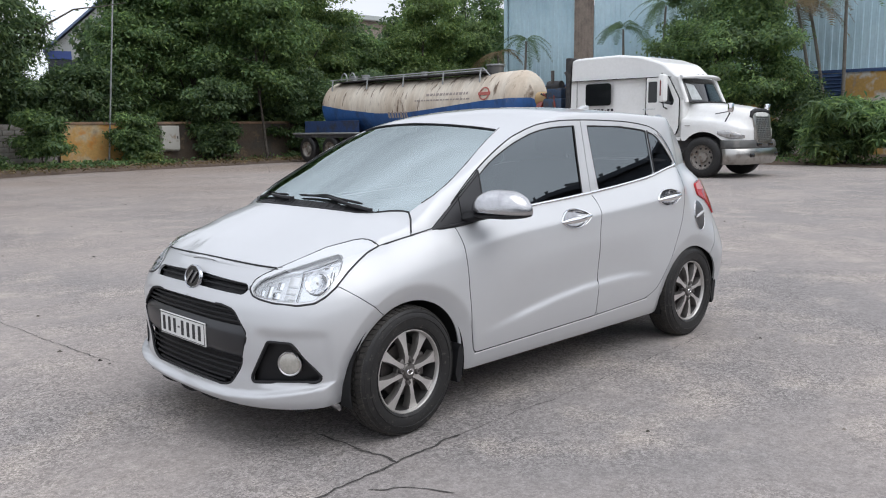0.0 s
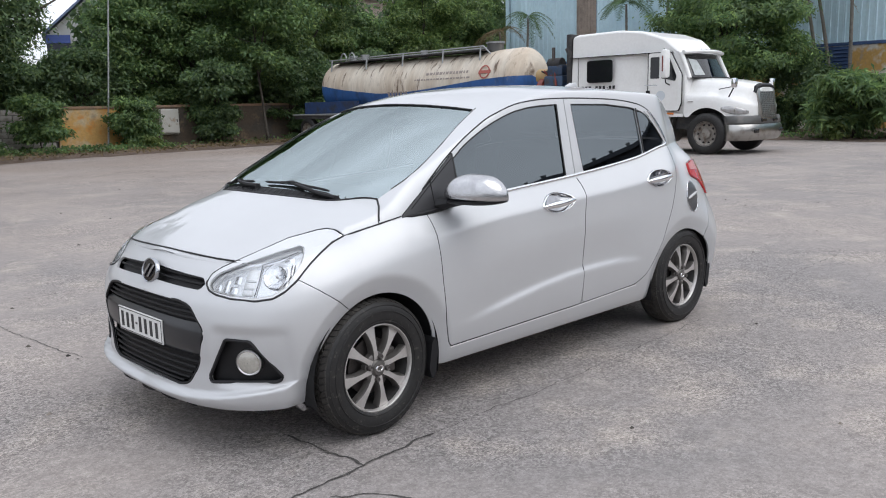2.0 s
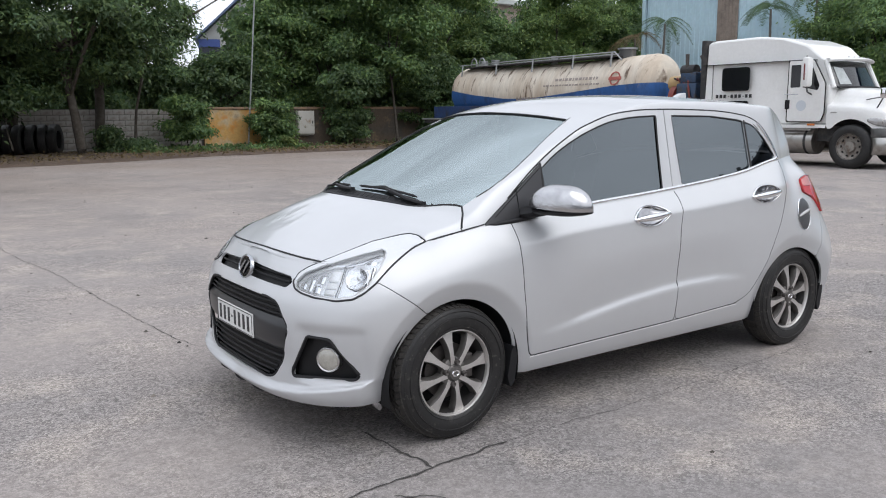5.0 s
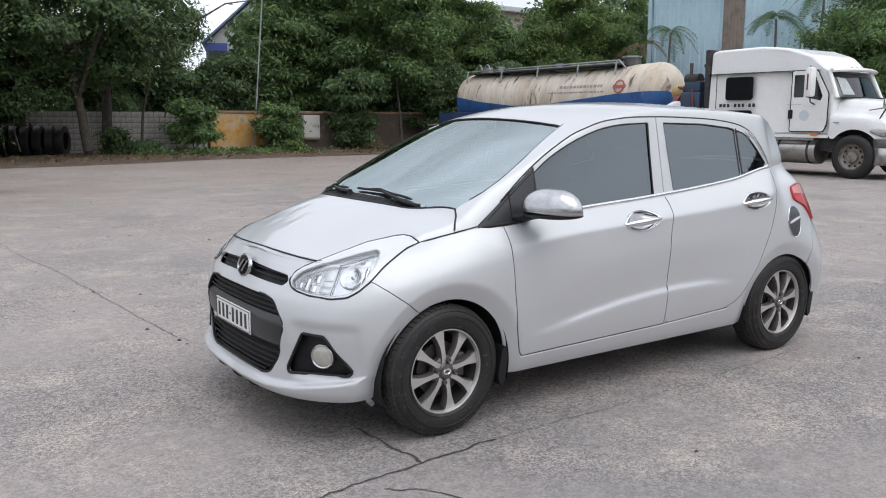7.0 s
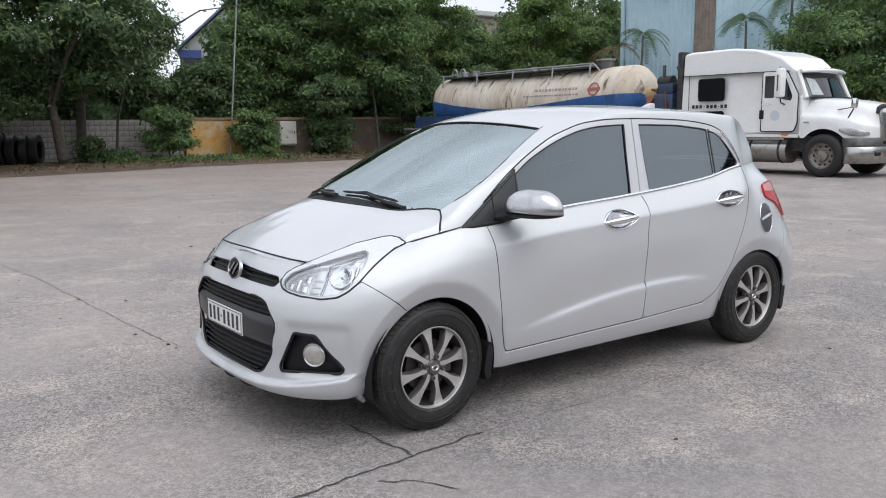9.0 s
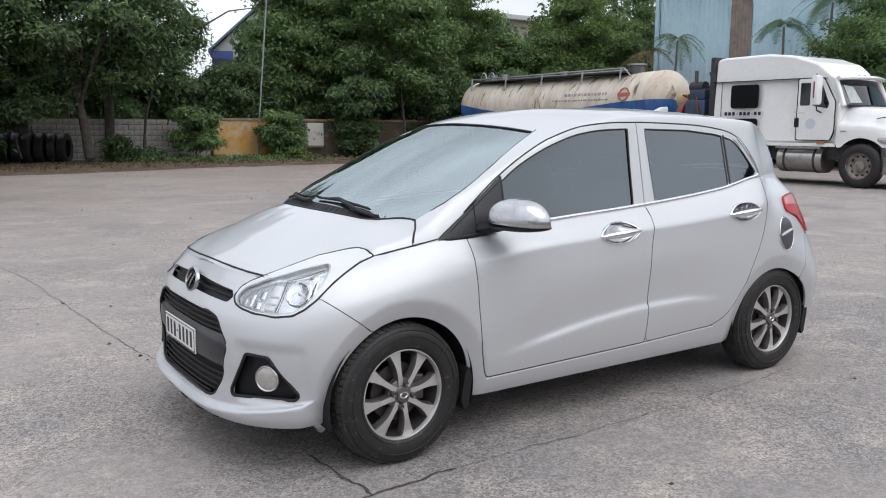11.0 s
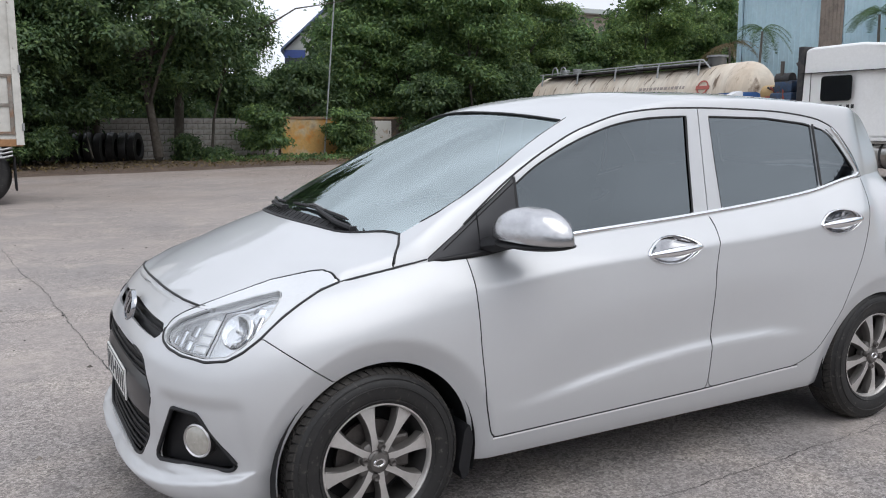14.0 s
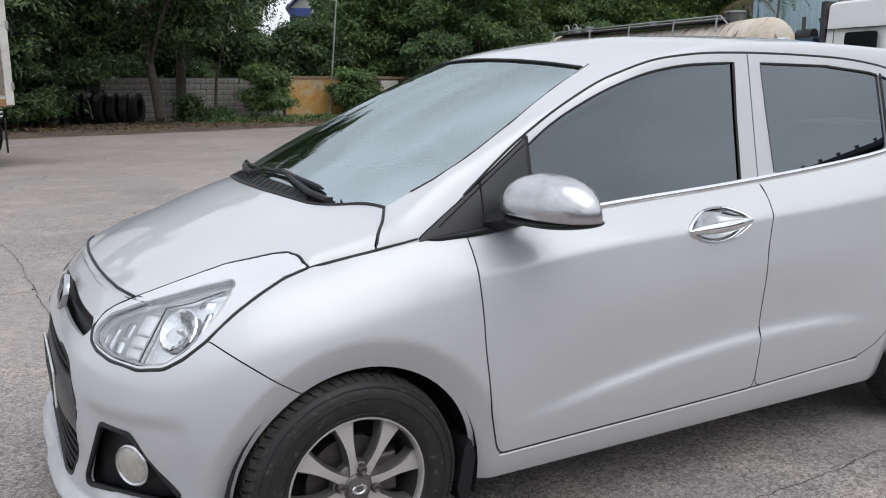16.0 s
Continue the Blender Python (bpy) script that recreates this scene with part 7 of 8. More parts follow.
part("door_joint", bm_prism(rounded([(1.645, 1.08), (0.72, 1.08), (0.635, 1.28), (0.635, 2.0), (0.96, 2.58), (1.645, 2.58)], 0.05), 0.014, "yz", -1.203), GLOSS, truck)
part("door_window", bm_prism(rounded([(1.56, 1.92), (1.30, 1.92), (1.30, 2.46), (1.56, 2.46)], 0.03), 0.02, "yz", -1.209), DARKGLASS, door)
part("door_window", bm_prism(rounded([(1.24, 1.92), (0.84, 1.84), (0.80, 1.95), (1.02, 2.46), (1.24, 2.46)], 0.03), 0.02, "yz", -1.209), DARKGLASS, door)
part("door_grip", bm_box(-1.225, -1.20, 1.56, 1.68, 1.40, 1.62, 0.008), TRIM, door)
part("door_badge", bm_cyl((-1.212, 1.25, 1.48), (-1.205, 1.25, 1.48), 0.13, n=20), material("faded_decal", (0.58, 0.62, 0.66), 0.5), door, "faded round decal")
part("door_bar", bm_box(-1.213, -1.2, 1.35, 1.72, 1.745, 1.762), CHROME, door)
for k, (y0, w) in enumerate(((3.74, 0.09), (3.62, 0.09), (3.50, 0.09), (3.36, 0.035), (3.28, 0.09), (3.16, 0.09), (3.04, 0.09), (2.91, 0.035), (2.84, 0.09), (2.72, 0.09))):
    part("number_bar", bm_box(-1.211, -1.199, y0 - w * 0.8, y0, 1.70 if w > 0.05 else 1.73, 1.79 if w > 0.05 else 1.75), INK, truck)
side_plate("cab_skirt", [(4.15, 0.94), (0.62, 0.94), (0.62, 1.02), (4.15, 1.02)], LORRY, truck, -1.19, 0.05)
part("marker_lamp", bm_box(-1.225, -1.20, 0.86, 1.05, 1.00, 1.05, 0.008), LENS_AMBER, truck)
# windscreen and visor
verts, faces = [], []
for i in range(9):
    t = i / 8
    for j in range(13):
        s = j / 6 - 1
        verts.append((s * (0.96 - 0.06 * t), 0.54 + 0.30 * t - 0.15 * (1 - s * s), 1.92 + 0.62 * t))
for i in range(8):
    for j in range(12):
        a = i * 13 + j
        faces.append((a, a + 1, a + 14, a + 13))
part("windscreen", mesh_data("windscreen", verts, faces, CABGLASS), None, truck, "lorry windscreen")
# near-black sheet close behind the glass stands in for the unlit cab
part("cab_dark", mesh_data("cab_dark", [(x, y + 0.035, z) for x, y, z in verts], faces, VOID), None, truck)
# a pale patch behind one half of the screen stands in for a reflection
part("sunshade", mesh_data("sunshade", [(x, y + 0.02, z) for x, y, z in ((-0.80, 0.50, 1.98), (-0.42, 0.42, 1.98), (-0.52, 0.62, 2.36), (-0.80, 0.70, 2.40))], [(0, 1, 2, 3)], material("reflection_grey", (0.42, 0.45, 0.45), 0.6, grain=(8, 0.3))), None, truck)
pts = [(s * 0.98, 0.76 - 0.20 * (1 - s * s), 2.585 - 0.03 * s * s) for s in np.linspace(-1, 1, 15)]
visor = part("sun_visor", bm_tube(pts, 0.05, 8, flat=1.8), LORRY, truck, smooth=True)
for k in range(5):
    part("roof_lamp", bm_box(-0.47 + 0.22 * k, -0.41 + 0.22 * k, 0.515 + 0.02 * abs(k - 2), 0.56, 2.622, 2.64, 0.006), LAMP_CLEAR, visor, "clear marker lamp")
part("wiper_rail", bm_tube([(s * 0.94, 0.50 - 0.15 * (1 - s * s), 1.915) for s in np.linspace(-1, 1, 11)], 0.022, 6), TRIM, truck, smooth=True)
for s in (-1, 1):
    part("windscreen_pillar", bm_tube([(s * 1.0, 0.55, 1.90), (s * 0.93, 0.84, 2.56)], 0.055, 8), LORRY, truck, smooth=True)
# bonnet with raised middle, full wings and wheel openings
hw_ = curve((-1.00, -0.93, -0.80, -0.5, 0.0, 0.62), (0.52, 0.74, 0.94, 1.08, 1.16, 1.14))
ht_ = curve((-1.00, -0.90, -0.6, -0.1, 0.62), (1.62, 1.69, 1.78, 1.86, 1.92))
wing_ = curve((-1.00, -0.80, -0.5, 0.0, 0.35, 0.62), (1.20, 1.30, 1.40, 1.47, 1.48, 1.50))
LOOP = ((1.0, 0, 0.0), (1.005, 0, 0.5), (0.998, 0, 0.80), (0.975, 0, 0.94), (0.93, 0, 1.0), (0.87, 0.06, 1.0), (0.80, 0.20, 1.0), (0.74, 0.48, 1.0), (0.68, 0.76, 1.0), (0.60, 0.90, 1.0), (0.45, 0.96, 1.0), (0.22, 0.995, 1.0), (0.0, 1.0, 1.0))
verts, faces = [], []
ys = np.linspace(-1.00, 0.62, 42)
for y in ys:
    low_ = 0.93 if y < -0.61 else 1.0 if y > 0.61 else max(0.93, 0.53 + math.sqrt(0.625 ** 2 - y * y))
    w_, h_, f_ = float(hw_(y)), float(ht_(y)), float(wing_(y))
    ring = [(u * w_, y, low_ + (f_ - low_) * g_ + (h_ - f_) * up) for u, up, g_ in LOOP]
    verts += [(-x, y_, z) for x, y_, z in ring] + ring[-2::-1]
n = 2 * len(LOOP) - 1
for i in range(len(ys) - 1):
    for k in range(n - 1):
        a = i * n + k
        faces.append((a, a + 1, a + n + 1, a + n))
faces.append(tuple(range(n)))
part("bonnet", mesh_data("bonnet", verts, faces, LORRY, sharp=60), None, truck, "white sloping lorry bonnet")
part("bonnet_badge", bm_box(-1.172, -1.15, 0.36, 0.50, 1.30, 1.325), DULLCHROME, truck)


def wrap(name, profile, mat, label=""):
    """A bumper section swept round the nose; profile of (outset, height)."""
    vs, fs, m_ = [], [], len(profile)
    plan = [(-1.17, -0.58), (-1.16, -0.72), (-1.08, -0.86), (-0.92, -0.98), (-0.70, -1.06), (-0.35, -1.10), (0, -1.11)]
    plan += [(-x, y) for x, y in plan[-2::-1]]
    for x, y in plan:
        for o, z in profile:
            vs.append((x * (1 + o * 0.6), y - o, z))
    for i in range(len(plan) - 1):
        for k in range(m_):
            q = (k + 1) % m_
            fs.append((i * m_ + k, i * m_ + q, (i + 1) * m_ + q, (i + 1) * m_ + k))
    fs += [tuple(range(m_ - 1, -1, -1)), tuple((len(plan) - 1) * m_ + k for k in range(m_))]
    return part(name, mesh_data(name, vs, fs, mat, sharp=45), None, truck, label)


wrap("bumper_top", [(-0.12, 0.74), (-0.02, 0.74), (0.0, 0.77), (-0.02, 0.90), (-0.05, 0.945), (-0.14, 0.945)], BUMPER, "dark grey upper bumper strip")
wrap("bumper", [(-0.14, 0.36), (-0.06, 0.34), (0.0, 0.40), (0.03, 0.55), (0.02, 0.68), (-0.01, 0.735), (-0.12, 0.735)], DULLCHROME, "scuffed bright bumper")
for s in (-1, 1):
    part("fog_opening", bm_box(s * 0.66 - 0.10, s * 0.66 + 0.10, -1.125, -1.00, 0.52, 0.62, 0.03), GLOSS, truck)
    part("hook_opening", bm_box(s * 0.30 - 0.12, s * 0.30 + 0.12, -1.125, -1.05, 0.79, 0.87, 0.02), GLOSS, truck)
    # almond headlamp let into the corner of the wing
    rows = []
    for i in range(13):
        t = i / 12
        y = -0.38 - 0.54 * t
        zc, half = 1.13 - 0.10 * t, 0.085 * math.sin(math.pi * (0.06 + 0.88 * t)) ** 0.7
        rows += [(s * (float(hw_(y)) * 1.004 + 0.012 * math.sin(math.pi * k / 6)), y, zc + half * (k / 3 - 1)) for k in range(7)]
    quads = [(i * 7 + k, i * 7 + k + 1, i * 7 + k + 8, i * 7 + k + 7) for i in range(12) for k in range(6)]
    hl = part("headlamp", mesh_data("headlamp", rows, quads, LAMP_CLEAR), None, truck, "clear almond-shaped lorry headlamp")
    hl.modifiers.new("body", "SOLIDIFY").thickness = 0.02
    part("bulb_ring", bm_lathe([(0.02, 0.0), (0.05, -0.008), (0.062, 0.0)], 20, "X"), DULLCHROME, hl).location = (s * (float(hw_(-0.66)) + 0.02), -0.66, 1.075)
    mr = part("bonnet_mirror", bm_box(s * 1.02 - 0.07, s * 1.02 + 0.07, -0.72, -0.60, 1.62, 1.86, 0.03), CHROME, truck, "chrome bonnet mirror", smooth=True)
    part("mirror_stay", bm_tube([(s * 1.0, -0.64, 1.64), (s * 0.98, -0.50, 1.40), (s * 1.0, -0.30, 1.28)], 0.016, 6), CHASSIS, mr, smooth=True)
    part("mirror_stay", bm_tube([(s * 1.0, -0.64, 1.66), (s * 0.9, -0.2, 1.60)], 0.012, 6), CHASSIS, mr, smooth=True)
    if s < 0:
        dm = part("door_mirror", bm_box(-1.60, -1.36, 0.88, 1.06, 1.92, 2.62, 0.06), LORRY, truck, "white door mirror", smooth=True)
        part("mirror_slit", bm_box(-1.612, -1.60, 0.955, 0.985, 2.08, 2.46), material("dark_red_slit", (0.16, 0.03, 0.025), 0.4), dm)
        part("mirror_bracket", bm_tube([(-1.45, 1.0, 2.60), (-1.15, 1.2, 2.66)], 0.022, 6), CHASSIS, dm, smooth=True)
        part("mirror_bracket", bm_tube([(-1.42, 1.0, 1.95), (-1.42, 0.98, 1.80), (-1.18, 1.0, 1.74)], 0.018, 6), CHASSIS, dm, smooth=True)
grl = part("grille", bm_prism(rounded([(-0.40, 0.84), (0.40, 0.84), (0.48, 1.52), (0.40, 1.62), (-0.40, 1.62), (-0.48, 1.52)], 0.06), 0.12, "xz", -1.10, 0.02), DULLCHROME, truck, "chrome-framed mesh grille", smooth=True)
part("grille_field", bm_box(-0.36, 0.36, -1.106, -1.09, 0.90, 1.54), BUMPER, grl)
for k in range(14):
    part("grille_bar", bm_box(-0.36, 0.36, -1.113, -1.104, 0.918 + 0.046 * k, 0.928 + 0.046 * k), DULLCHROME, grl)
for k in range(9):
    part("grille_bar", bm_box(-0.355 + 0.087 * k, -0.347 + 0.087 * k, -1.114, -1.105, 0.90, 1.54), DULLCHROME, grl)
part("grille_cap", bm_tube([(-0.50, -1.02, 1.50), (-0.44, -1.05, 1.62), (-0.30, -1.07, 1.67), (0.30, -1.07, 1.67), (0.44, -1.05, 1.62), (0.50, -1.02, 1.50)], 0.055, 8), TRIM, grl, "dark cap over the grille", smooth=True)
for o in [grl] + list(grl.children):
    for v in o.data.vertices:
        # the grille leans back
        v.co.y += 0.16 * (v.co.z - 0.86)
# running gear
for at in ((-1.04, 0, 0.515), (-1.04, 4.95, 0.515), (-1.04, 6.20, 0.515)):
    lorry_wheel(truck, at)
for at in ((1.04, 0, 0.515), (1.04, 4.95, 0.515), (1.04, 6.20, 0.515)):
    w = lorry_wheel(truck, at, True)
    w.rotation_euler = (0, 0, math.pi)
for s in (-0.42, 0.42):
    part("chassis_rail", bm_box(s - 0.05, s + 0.05, -0.6, 7.2, 0.72, 0.98), CHASSIS, truck)
part("underside", bm_box(-0.9, 0.9, -0.75, 4.1, 0.62, 0.98), CHASSIS, truck)
part("wheel_housing", bm_box(-0.85, 0.85, -0.6, 0.6, 0.7, 1.2), VOID, truck)
for s in (-1, 1):
    part("fuel_tank", bm_cyl((s * 0.84, 0.95, 0.62), (s * 0.84, 2.15, 0.62), 0.32, n=28), DULLCHROME, truck, "dull aluminium fuel tank", smooth=True)
    for y in (1.15, 1.95):
        part("tank_strap", bm_cyl((s * 0.84, y - 0.03, 0.62), (s * 0.84, y + 0.03, 0.62), 0.328, n=28), CHASSIS, truck, smooth=True)
    part("cab_step", bm_box(s * 1.17 - 0.05, s * 1.17 + 0.05, 0.95, 2.15, 0.88, 0.93), DULLCHROME, truck)
    part("battery_box", bm_box(s * 0.95 - 0.2, s * 0.95 + 0.2, 2.55, 3.15, 0.42, 0.92, 0.02), BUMPER, truck)
    part("side_tank", bm_cyl((s * 0.84, 3.25, 0.62), (s * 0.84, 4.1, 0.62), 0.28, n=24), DULLCHROME, truck, smooth=True)
part("exhaust_stack", bm_tube([(-0.85, 4.45, 0.9), (-0.85, 4.45, 2.75), (-0.85, 4.52, 2.88)], 0.065, 10), RUST, truck, smooth=True)

# tanker trailer
TANK = material("dirty_tank_white", (0.64, 0.58, 0.49), 0.6, spots=((1.1, (0.50, 0.42, 0.33), 0.42, 0.64), (2.9, (0.13, 0.085, 0.055), 0.575, 0.68)), grain=(7, 0.18), stretch=(0.45, 1.7, 0.42))
TBLUE = material("tank_blue", (0.028, 0.10, 0.29), 0.5, spots=((2, (0.02, 0.05, 0.12), 0.5, 0.75), (5, (0.16, 0.15, 0.15), 0.62, 0.78)), grain=(10, 0.2), stretch=(1, 1, 0.5))
OLDBLUE = material("old_navy", (0.018, 0.045, 0.13), 0.6, spots=((3, (0.03, 0.03, 0.035), 0.45, 0.7),), grain=(10, 0.3))
tanker = thing("tank_trailer", "rust-streaked white and blue cement tank trailer", "trailer", pose(18.2, 12.7, 0))
TL, TR, TZ = 10.9, 0.99, 2.13


def tank_ring(t):
    """Radius and axis height along the tank."""
    e = min(t, 1 - t) * TL
    r = TR * math.sqrt(max(0.0, 1 - max(0, 1 - e / 0.55) ** 2.4)) if e < 0.55 else TR
    return r, TZ - 0.10 * math.sin(math.pi * t)


verts, faces, n, ts = [], [], 56, [0.0, 0.0015, 0.004, 0.009, 0.016, 0.025, 0.035, 0.046] + list(np.linspace(0.055, 0.945, 46)) + [0.954, 0.965, 0.975, 0.984, 0.991, 0.996, 0.9985, 1.0]
for t in ts:
    r, z = tank_ring(t)
    for k in range(n):
        a = 2 * math.pi * k / n
        verts.append((r * math.cos(a), 0.6 + t * (TL - 0.6), z + r * math.sin(a)))
for i in range(len(ts) - 1):
    for k in range(n):
        a, b = i * n + k, i * n + (k + 1) % n
        faces.append((a, a + n, b + n, b))
part("tank", mesh_data("tank", verts, faces, TANK), None, tanker, "dirty white cylindrical tank with rust streaks")
line_ = lambda y: np.interp(y, (0, 1.6, 4.0, 5.6, 7.0, 9.0, 10.9), (2.22, 2.15, 1.95, 1.84, 1.85, 2.02, 2.27))
for s in (-1, 1):
    verts, faces, m = [], [], 12
    for t in ts:
        r, z = tank_ring(t)
        a0 = math.asin(np.clip((line_(t * TL) - z) / max(r, 0.05), -0.98, 0.98))
        for k in range(m):
            a = a0 + (-1.55 - a0) * k / (m - 1)
            verts.append((s * (r + 0.006) * math.cos(a), 0.6 + t * (TL - 0.6), z + (r + 0.006) * math.sin(a)))
    for i in range(len(ts) - 1):
        for k in range(m - 1):
            a = i * m + k
            faces.append((a, a + 1, a + m + 1, a + m) if s < 0 else (a, a + m, a + m + 1, a + 1))
    part("blue_band", mesh_data("blue_band", verts, faces, TBLUE), None, tanker, "blue painted tank belly")
RED = material("red_mark", (0.38, 0.10, 0.08), 0.6, grain=(20, 0.3))
bm = bm_lathe([(0.175, -0.008), (0.215, -0.008), (0.215, 0.008), (0.175, 0.008)], 30, "X")
ring_m = part("ring_mark", bm, RED, tanker, "plain red ring mark", smooth=True)
ring_m.matrix_basis = pose(-0.965, 1.95, 2.38, 0, 16, 0)
part("bar_mark", bm_box(-0.010, 0.010, -0.25, 0.25, -0.05, 0.05), RED, ring_m)
FADED = material("faded_lettering", (0.30, 0.26, 0.24), 0.7, grain=(20, 0.4))
for z, y0, y1, hgt in ((2.42, 2.7, 4.6, 0.09), (2.24, 2.6, 5.2, 0.05), (1.78, 5.6, 6.6, 0.22)):
    y = y0
    while y < y1:
        w_ = 0.10 + 0.05 * math.sin(y * 13)
        bb = part("letter_bar", bm_box(-0.008, 0.008, 0, w_, -hgt / 2, hgt / 2), FADED, tanker)
        bb.matrix_basis = pose(-math.sqrt(TR ** 2 - (z - tank_ring(y / TL)[1]) ** 2) - 0.004, y, z, 0, math.degrees(math.asin((z - tank_ring(y / TL)[1]) / TR)), 0)
        y += w_ + 0.06
# walkway, hatches and pipes on top
rail = part("walkway", bm_box(-0.72, 0.0, 2.2, 10.2, TZ + 0.93, TZ + 0.96), CHASSIS, tanker, "galvanised top walkway")
for s in (-0.72, 0.05):
    part("hand_pipe", bm_tube([(s, 1.9, TZ + 0.80), (s, 2.2, TZ + 1.06), (s, 6, TZ + 1.05), (s, 10.3, TZ + 1.03)], 0.024, 6), GALV, rail, smooth=True)
for y in (2.3, 4.0, 6.0, 8.0, 10.1):
    part("bracket", bm_tube([(-0.74, y, TZ + 1.05), (-0.80, y, TZ + 0.62)], 0.03, 6), GALV, rail, smooth=True)
for y, r, h in ((2.25, 0.27, 0.26), (8.9, 0.14, 0.25), (9.6, 0.14, 0.25), (5.6, 0.12, 0.2)):
    hb = part("hatch", bm_cyl((-0.1, y, TZ + 0.85), (-0.1, y, TZ + 0.9 + h), r, n=20), BUMPER if r > 0.2 else GALV, tanker, "round filler hatch", smooth=True)
    part("lid", bm_cyl((-0.1, y, TZ + 0.9 + h), (-0.1, y, TZ + 0.95 + h), r * 1.15, n=20), GALV, hb, smooth=True)
for y in (9.2, 9.7):
    part("hoop", bm_tube([(-0.5, y - 0.18 * math.cos(a), TZ + 1.0 + 0.28 * math.sin(a)) for a in np.linspace(0, math.pi, 9)], 0.025, 6), GALV, tanker, smooth=True)
# chassis, skirts and wheels
for s in (-0.45, 0.45):
    part("frame_rail", bm_box(s - 0.06, s + 0.06, 0.4, 11.8, 0.98, 1.20), CHASSIS, tanker)
part("side_skirt", bm_box(-1.08, -1.02, 8.2, 11.6, 1.12, 1.62, 0.01), OLDBLUE, tanker, "faded dark blue side skirt")
part("rear_frame", bm_box(-1.15, 1.15, 7.6, 12.2, 0.98, 1.10), CHASSIS, tanker)
part("side_pipe", bm_tube([(-1.16, 8.0, 1.15), (-1.16, 12.3, 1.13)], 0.04, 6), GALV, tanker, smooth=True)
part("landing_leg", bm_box(-0.85, -0.70, 2.0, 2.15, 0.0, 1.2), CHASSIS, tanker)
part("landing_leg", bm_box(0.70, 0.85, 2.0, 2.15, 0.0, 1.2), CHASSIS, tanker)
for y in (8.6, 9.9, 11.4):
    lorry_wheel(tanker, (-1.02, y, 0.515), True)
    w = lorry_wheel(tanker, (1.02, y, 0.515), True)
    w.rotation_euler = (0, 0, math.pi)
# blower set between cab and tank
BLUEM = material("machine_blue", (0.035, 0.065, 0.12), 0.5, 0.2, spots=((6, (0.06, 0.05, 0.045), 0.48, 0.7),), grain=(20, 0.3))
REDM = material("machine_red", (0.20, 0.04, 0.03), 0.5, spots=((6, (0.10, 0.04, 0.03), 0.5, 0.7),))
blow = thing("blower_set", "oily blue blower engine between lorry and tank", "engine", pose(18.2, 11.5, 0))
part("deck", bm_box(-1.0, 1.0, 0.1, 1.3, 1.0, 1.2), CHASSIS, blow)
part("block", bm_box(-0.9, -0.2, 0.15, 0.85, 1.2, 2.15, 0.06), BLUEM, blow, smooth=True)
part("head", bm_box(-0.85, -0.3, 0.2, 0.75, 2.15, 2.45, 0.04), BLUEM, blow, smooth=True)
part("air_filter", bm_cyl((-0.7, 0.3, 2.5), (-0.7, 0.75, 2.5), 0.16, n=16), CHASSIS, blow, smooth=True)
part("fan_shroud", bm_cyl((-0.6, 0.90, 1.75), (-0.6, 1.08, 1.75), 0.36, n=24), REDM, blow, smooth=True)
part("drum", bm_cyl((-0.55, 0.85, 2.15), (-0.55, 1.25, 2.15), 0.22, n=20), material("machine_ochre", (0.38, 0.26, 0.12), 0.6), blow, smooth=True)
for k in range(6):
    part("pipe", bm_tube([(-0.95 + 0.1 * k, 0.2 + 0.08 * k, 1.3), (-0.95 + 0.05 * k, 0.35 + 0.1 * k, 1.9 + 0.06 * k), (-0.8, 0.5 + 0.1 * k, 2.3)], 0.03, 6), CHASSIS if k % 2 else REDM, blow, smooth=True)
part("silencer", bm_cyl((-0.8, 0.55, 2.3), (-0.8, 0.55, 2.95), 0.05, n=10), RUST, blow, smooth=True)

# box lorry
box = thing("box_lorry", "dirty white box lorry with steel side rails", "lorry", pose(-0.45, 12.6, 0))
BOXW = material("box_white", (0.56, 0.55, 0.51), 0.6, spots=((1.3, (0.43, 0.41, 0.37), 0.45, 0.68), (7, (0.10, 0.075, 0.055), 0.66, 0.72)), grain=(9, 0.12))
RAILS = material("rusting_rail", (0.20, 0.175, 0.15), 0.7, 0.2, spots=((5, (0.22, 0.11, 0.05), 0.5, 0.7), (2, (0.34, 0.33, 0.31), 0.5, 0.7)), grain=(25, 0.25))
RUSTY = material("rusty_edge", (0.30, 0.16, 0.075), 0.8, spots=((5, (0.12, 0.06, 0.035), 0.48, 0.7),), grain=(20, 0.3))
part("load_box", bm_box(-7.0, 0, 0, 2.4, 1.08, 3.9, 0.02), BOXW, box, "white load box with dents and rust")
for z in (2.14, 1.66, 1.20):
    part("rail", bm_box(-7.0, -0.05, -0.03, 0.0, z - 0.026, z + 0.026, 0.006), RAILS, box)
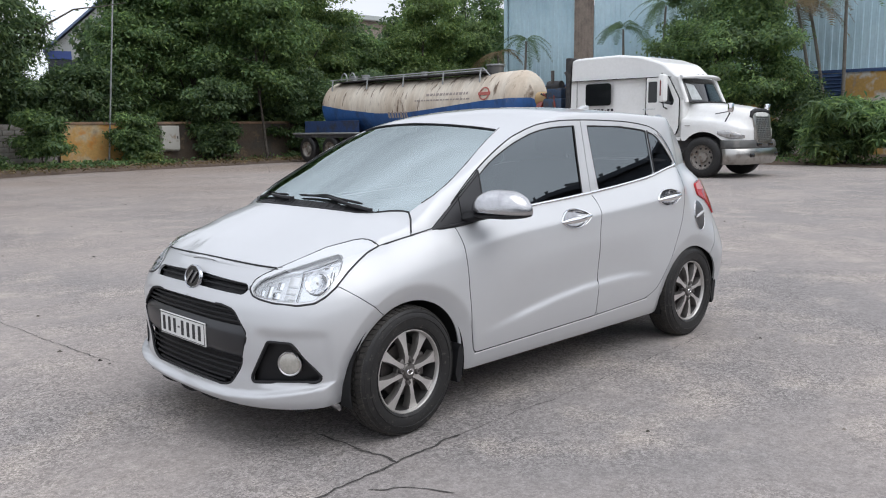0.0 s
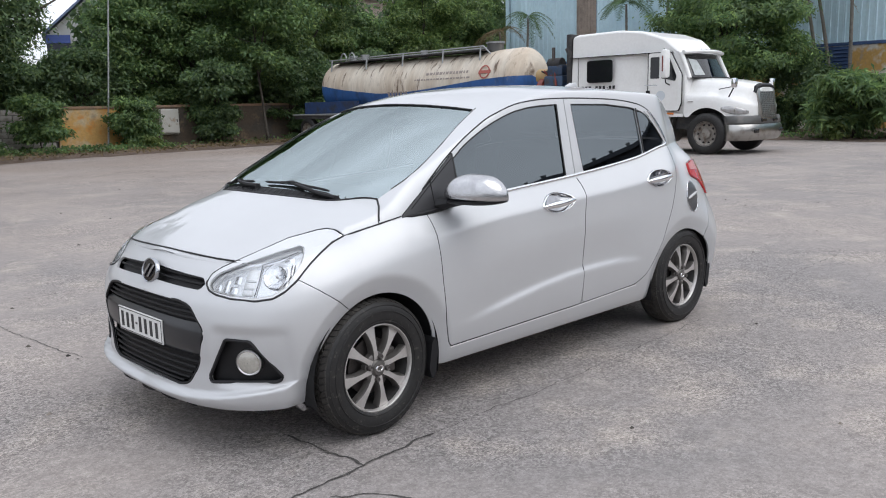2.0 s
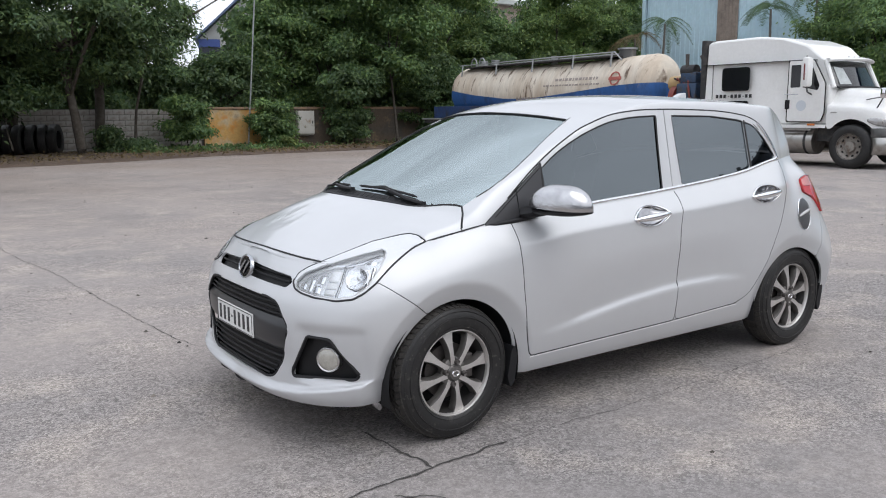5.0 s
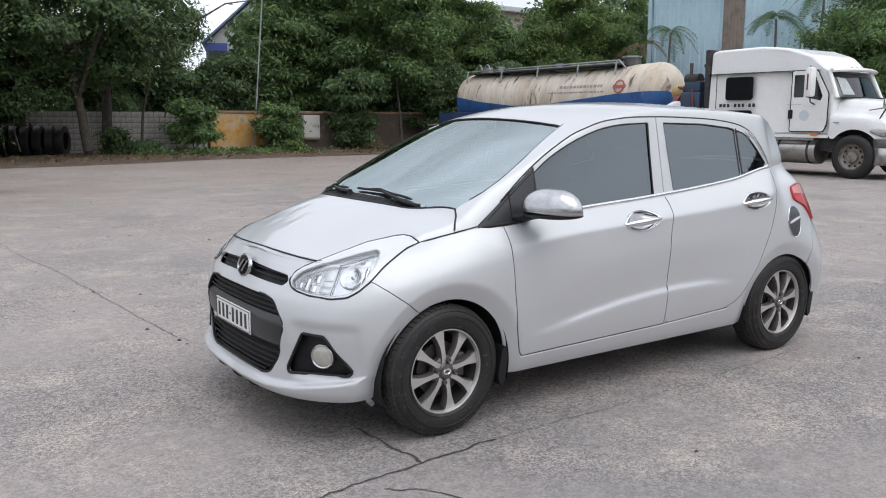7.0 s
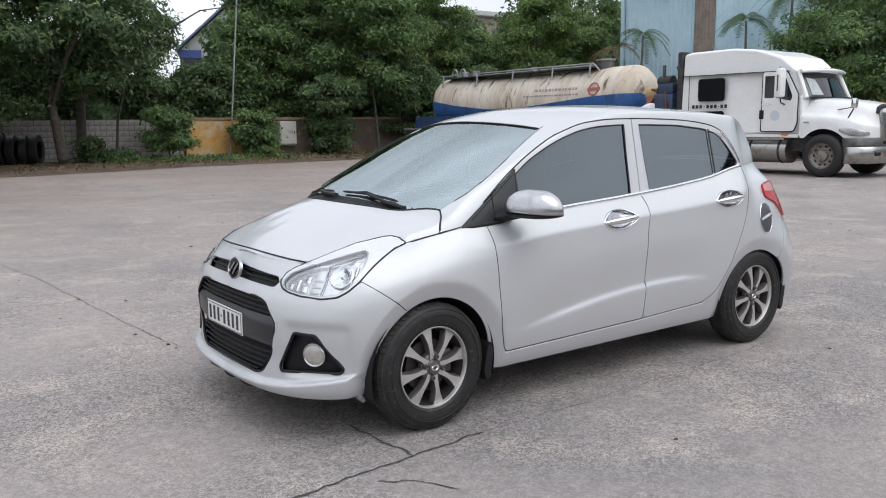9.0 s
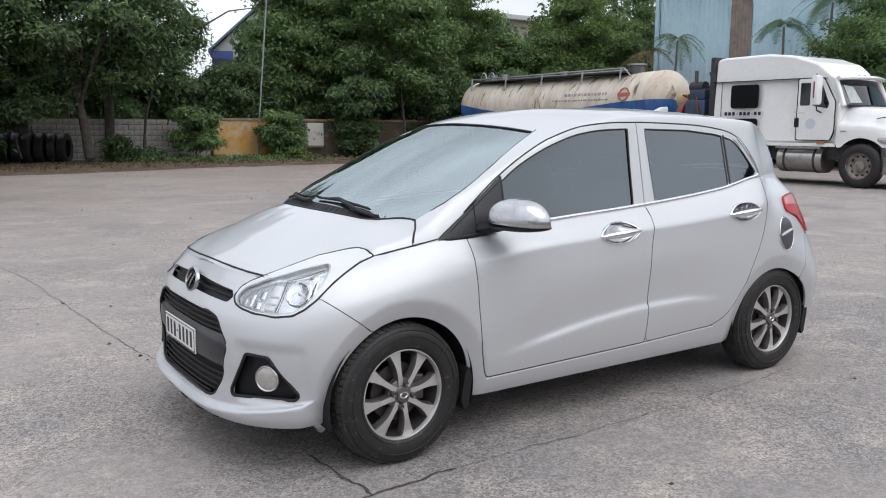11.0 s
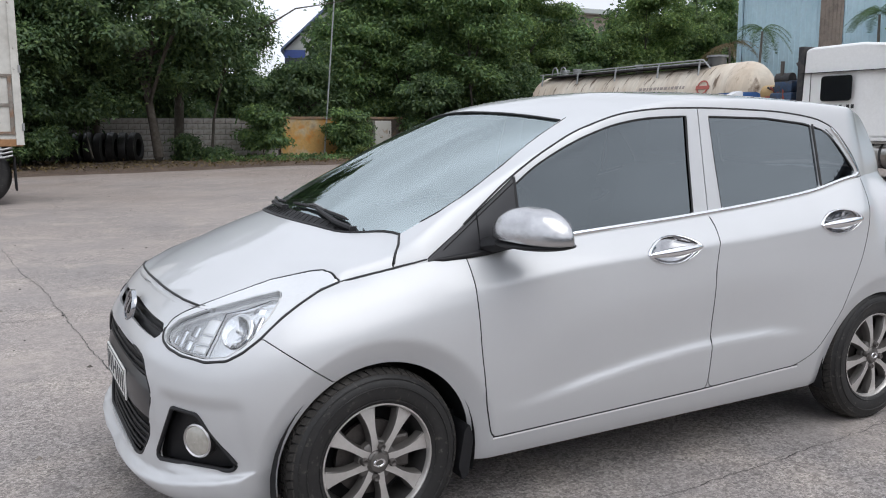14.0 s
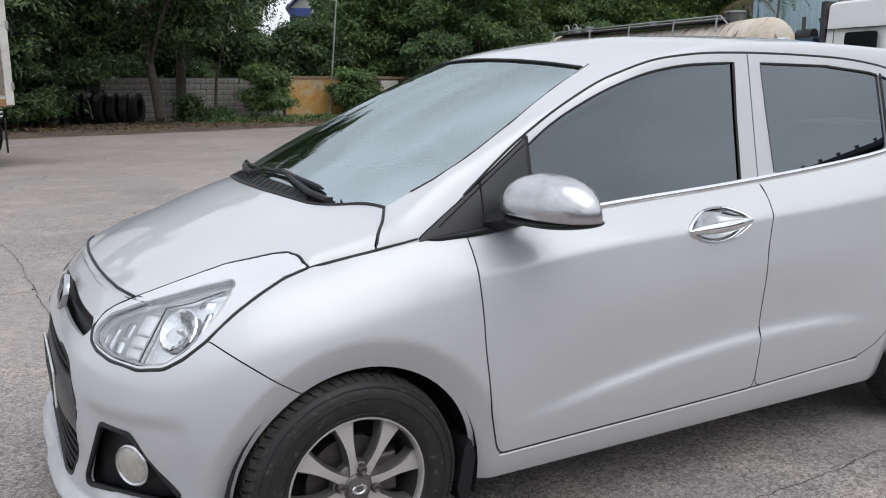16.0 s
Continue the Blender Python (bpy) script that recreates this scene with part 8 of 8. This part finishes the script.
part("corner_post", bm_box(-0.10, 0.02, -0.035, 0.0, 1.0, 3.9, 0.008), BOXW, box)
part("rail_post", bm_box(-0.17, -0.11, -0.032, 0.0, 1.2, 2.15, 0.004), RAILS, box)
for x in (-0.75, -1.4, -2.1):
    part("rail_post", bm_box(x - 0.03, x + 0.03, -0.032, 0.0, 1.2, 2.15, 0.004), RAILS, box)
part("bottom_beam", bm_box(-7.0, 0.0, -0.02, 2.4, 0.98, 1.10, 0.008), RUSTY, box, "rusty lower beam")
for z in (2.25, 1.30):
    h = part("hinge", bm_cyl((0.02, -0.04, z - 0.06), (0.02, -0.04, z + 0.06), 0.022, n=10), GALV, box, smooth=True)
for z in (0.93, 0.865, 0.80):
    part("guard_bar", bm_tube([(-5.0, -0.02, z), (-0.30, -0.02, z), (-0.17, 0.02, z + 0.03)], 0.018, 6), GALV, box, smooth=True)
for x in (-0.35, -0.7):
    part("guard_post", bm_box(x - 0.02, x + 0.02, 0.0, 0.04, 0.78, 1.0), GALV, box)
part("mud_flap", bm_box(-0.16, -0.13, -0.02, 0.6, 0.24, 0.80, 0.01), TRIM, box)
for x in (-0.70, -5.6):
    for y, sgn in ((0.22, 1), (2.18, -1)):
        w = lorry_wheel(box, (x, y, 0.5), True, 0.5)
        w.rotation_euler = (0, 0, math.pi / 2 * sgn)
part("chassis_rail", bm_box(-7.0, -0.2, 0.8, 1.6, 0.75, 0.98), CHASSIS, box)
part("cab", bm_box(-8.9, -7.1, 0.05, 2.35, 0.55, 2.7, 0.12, 3), BOXW, box, smooth=True)

# worn tyres leaning in a row along the wall
for k in range(7):
    a = thing("worn_tyre", "worn black lorry tyre leaning against the block wall", "tyre", pose(1.35 + 0.36 * k, 27.25 + 0.05 * (k % 3), 0.57, 0, 0, 62 + 5 * (k % 3)), group="tyres along the wall")
    part("carcass", bm_lathe([(0.30, -0.10), (0.33, -0.13), (0.45, -0.14), (0.52, -0.11), (0.53, 0.0), (0.52, 0.11), (0.45, 0.14), (0.33, 0.13), (0.30, 0.10)], 36, "Y"), RUBBER, a, smooth=True)
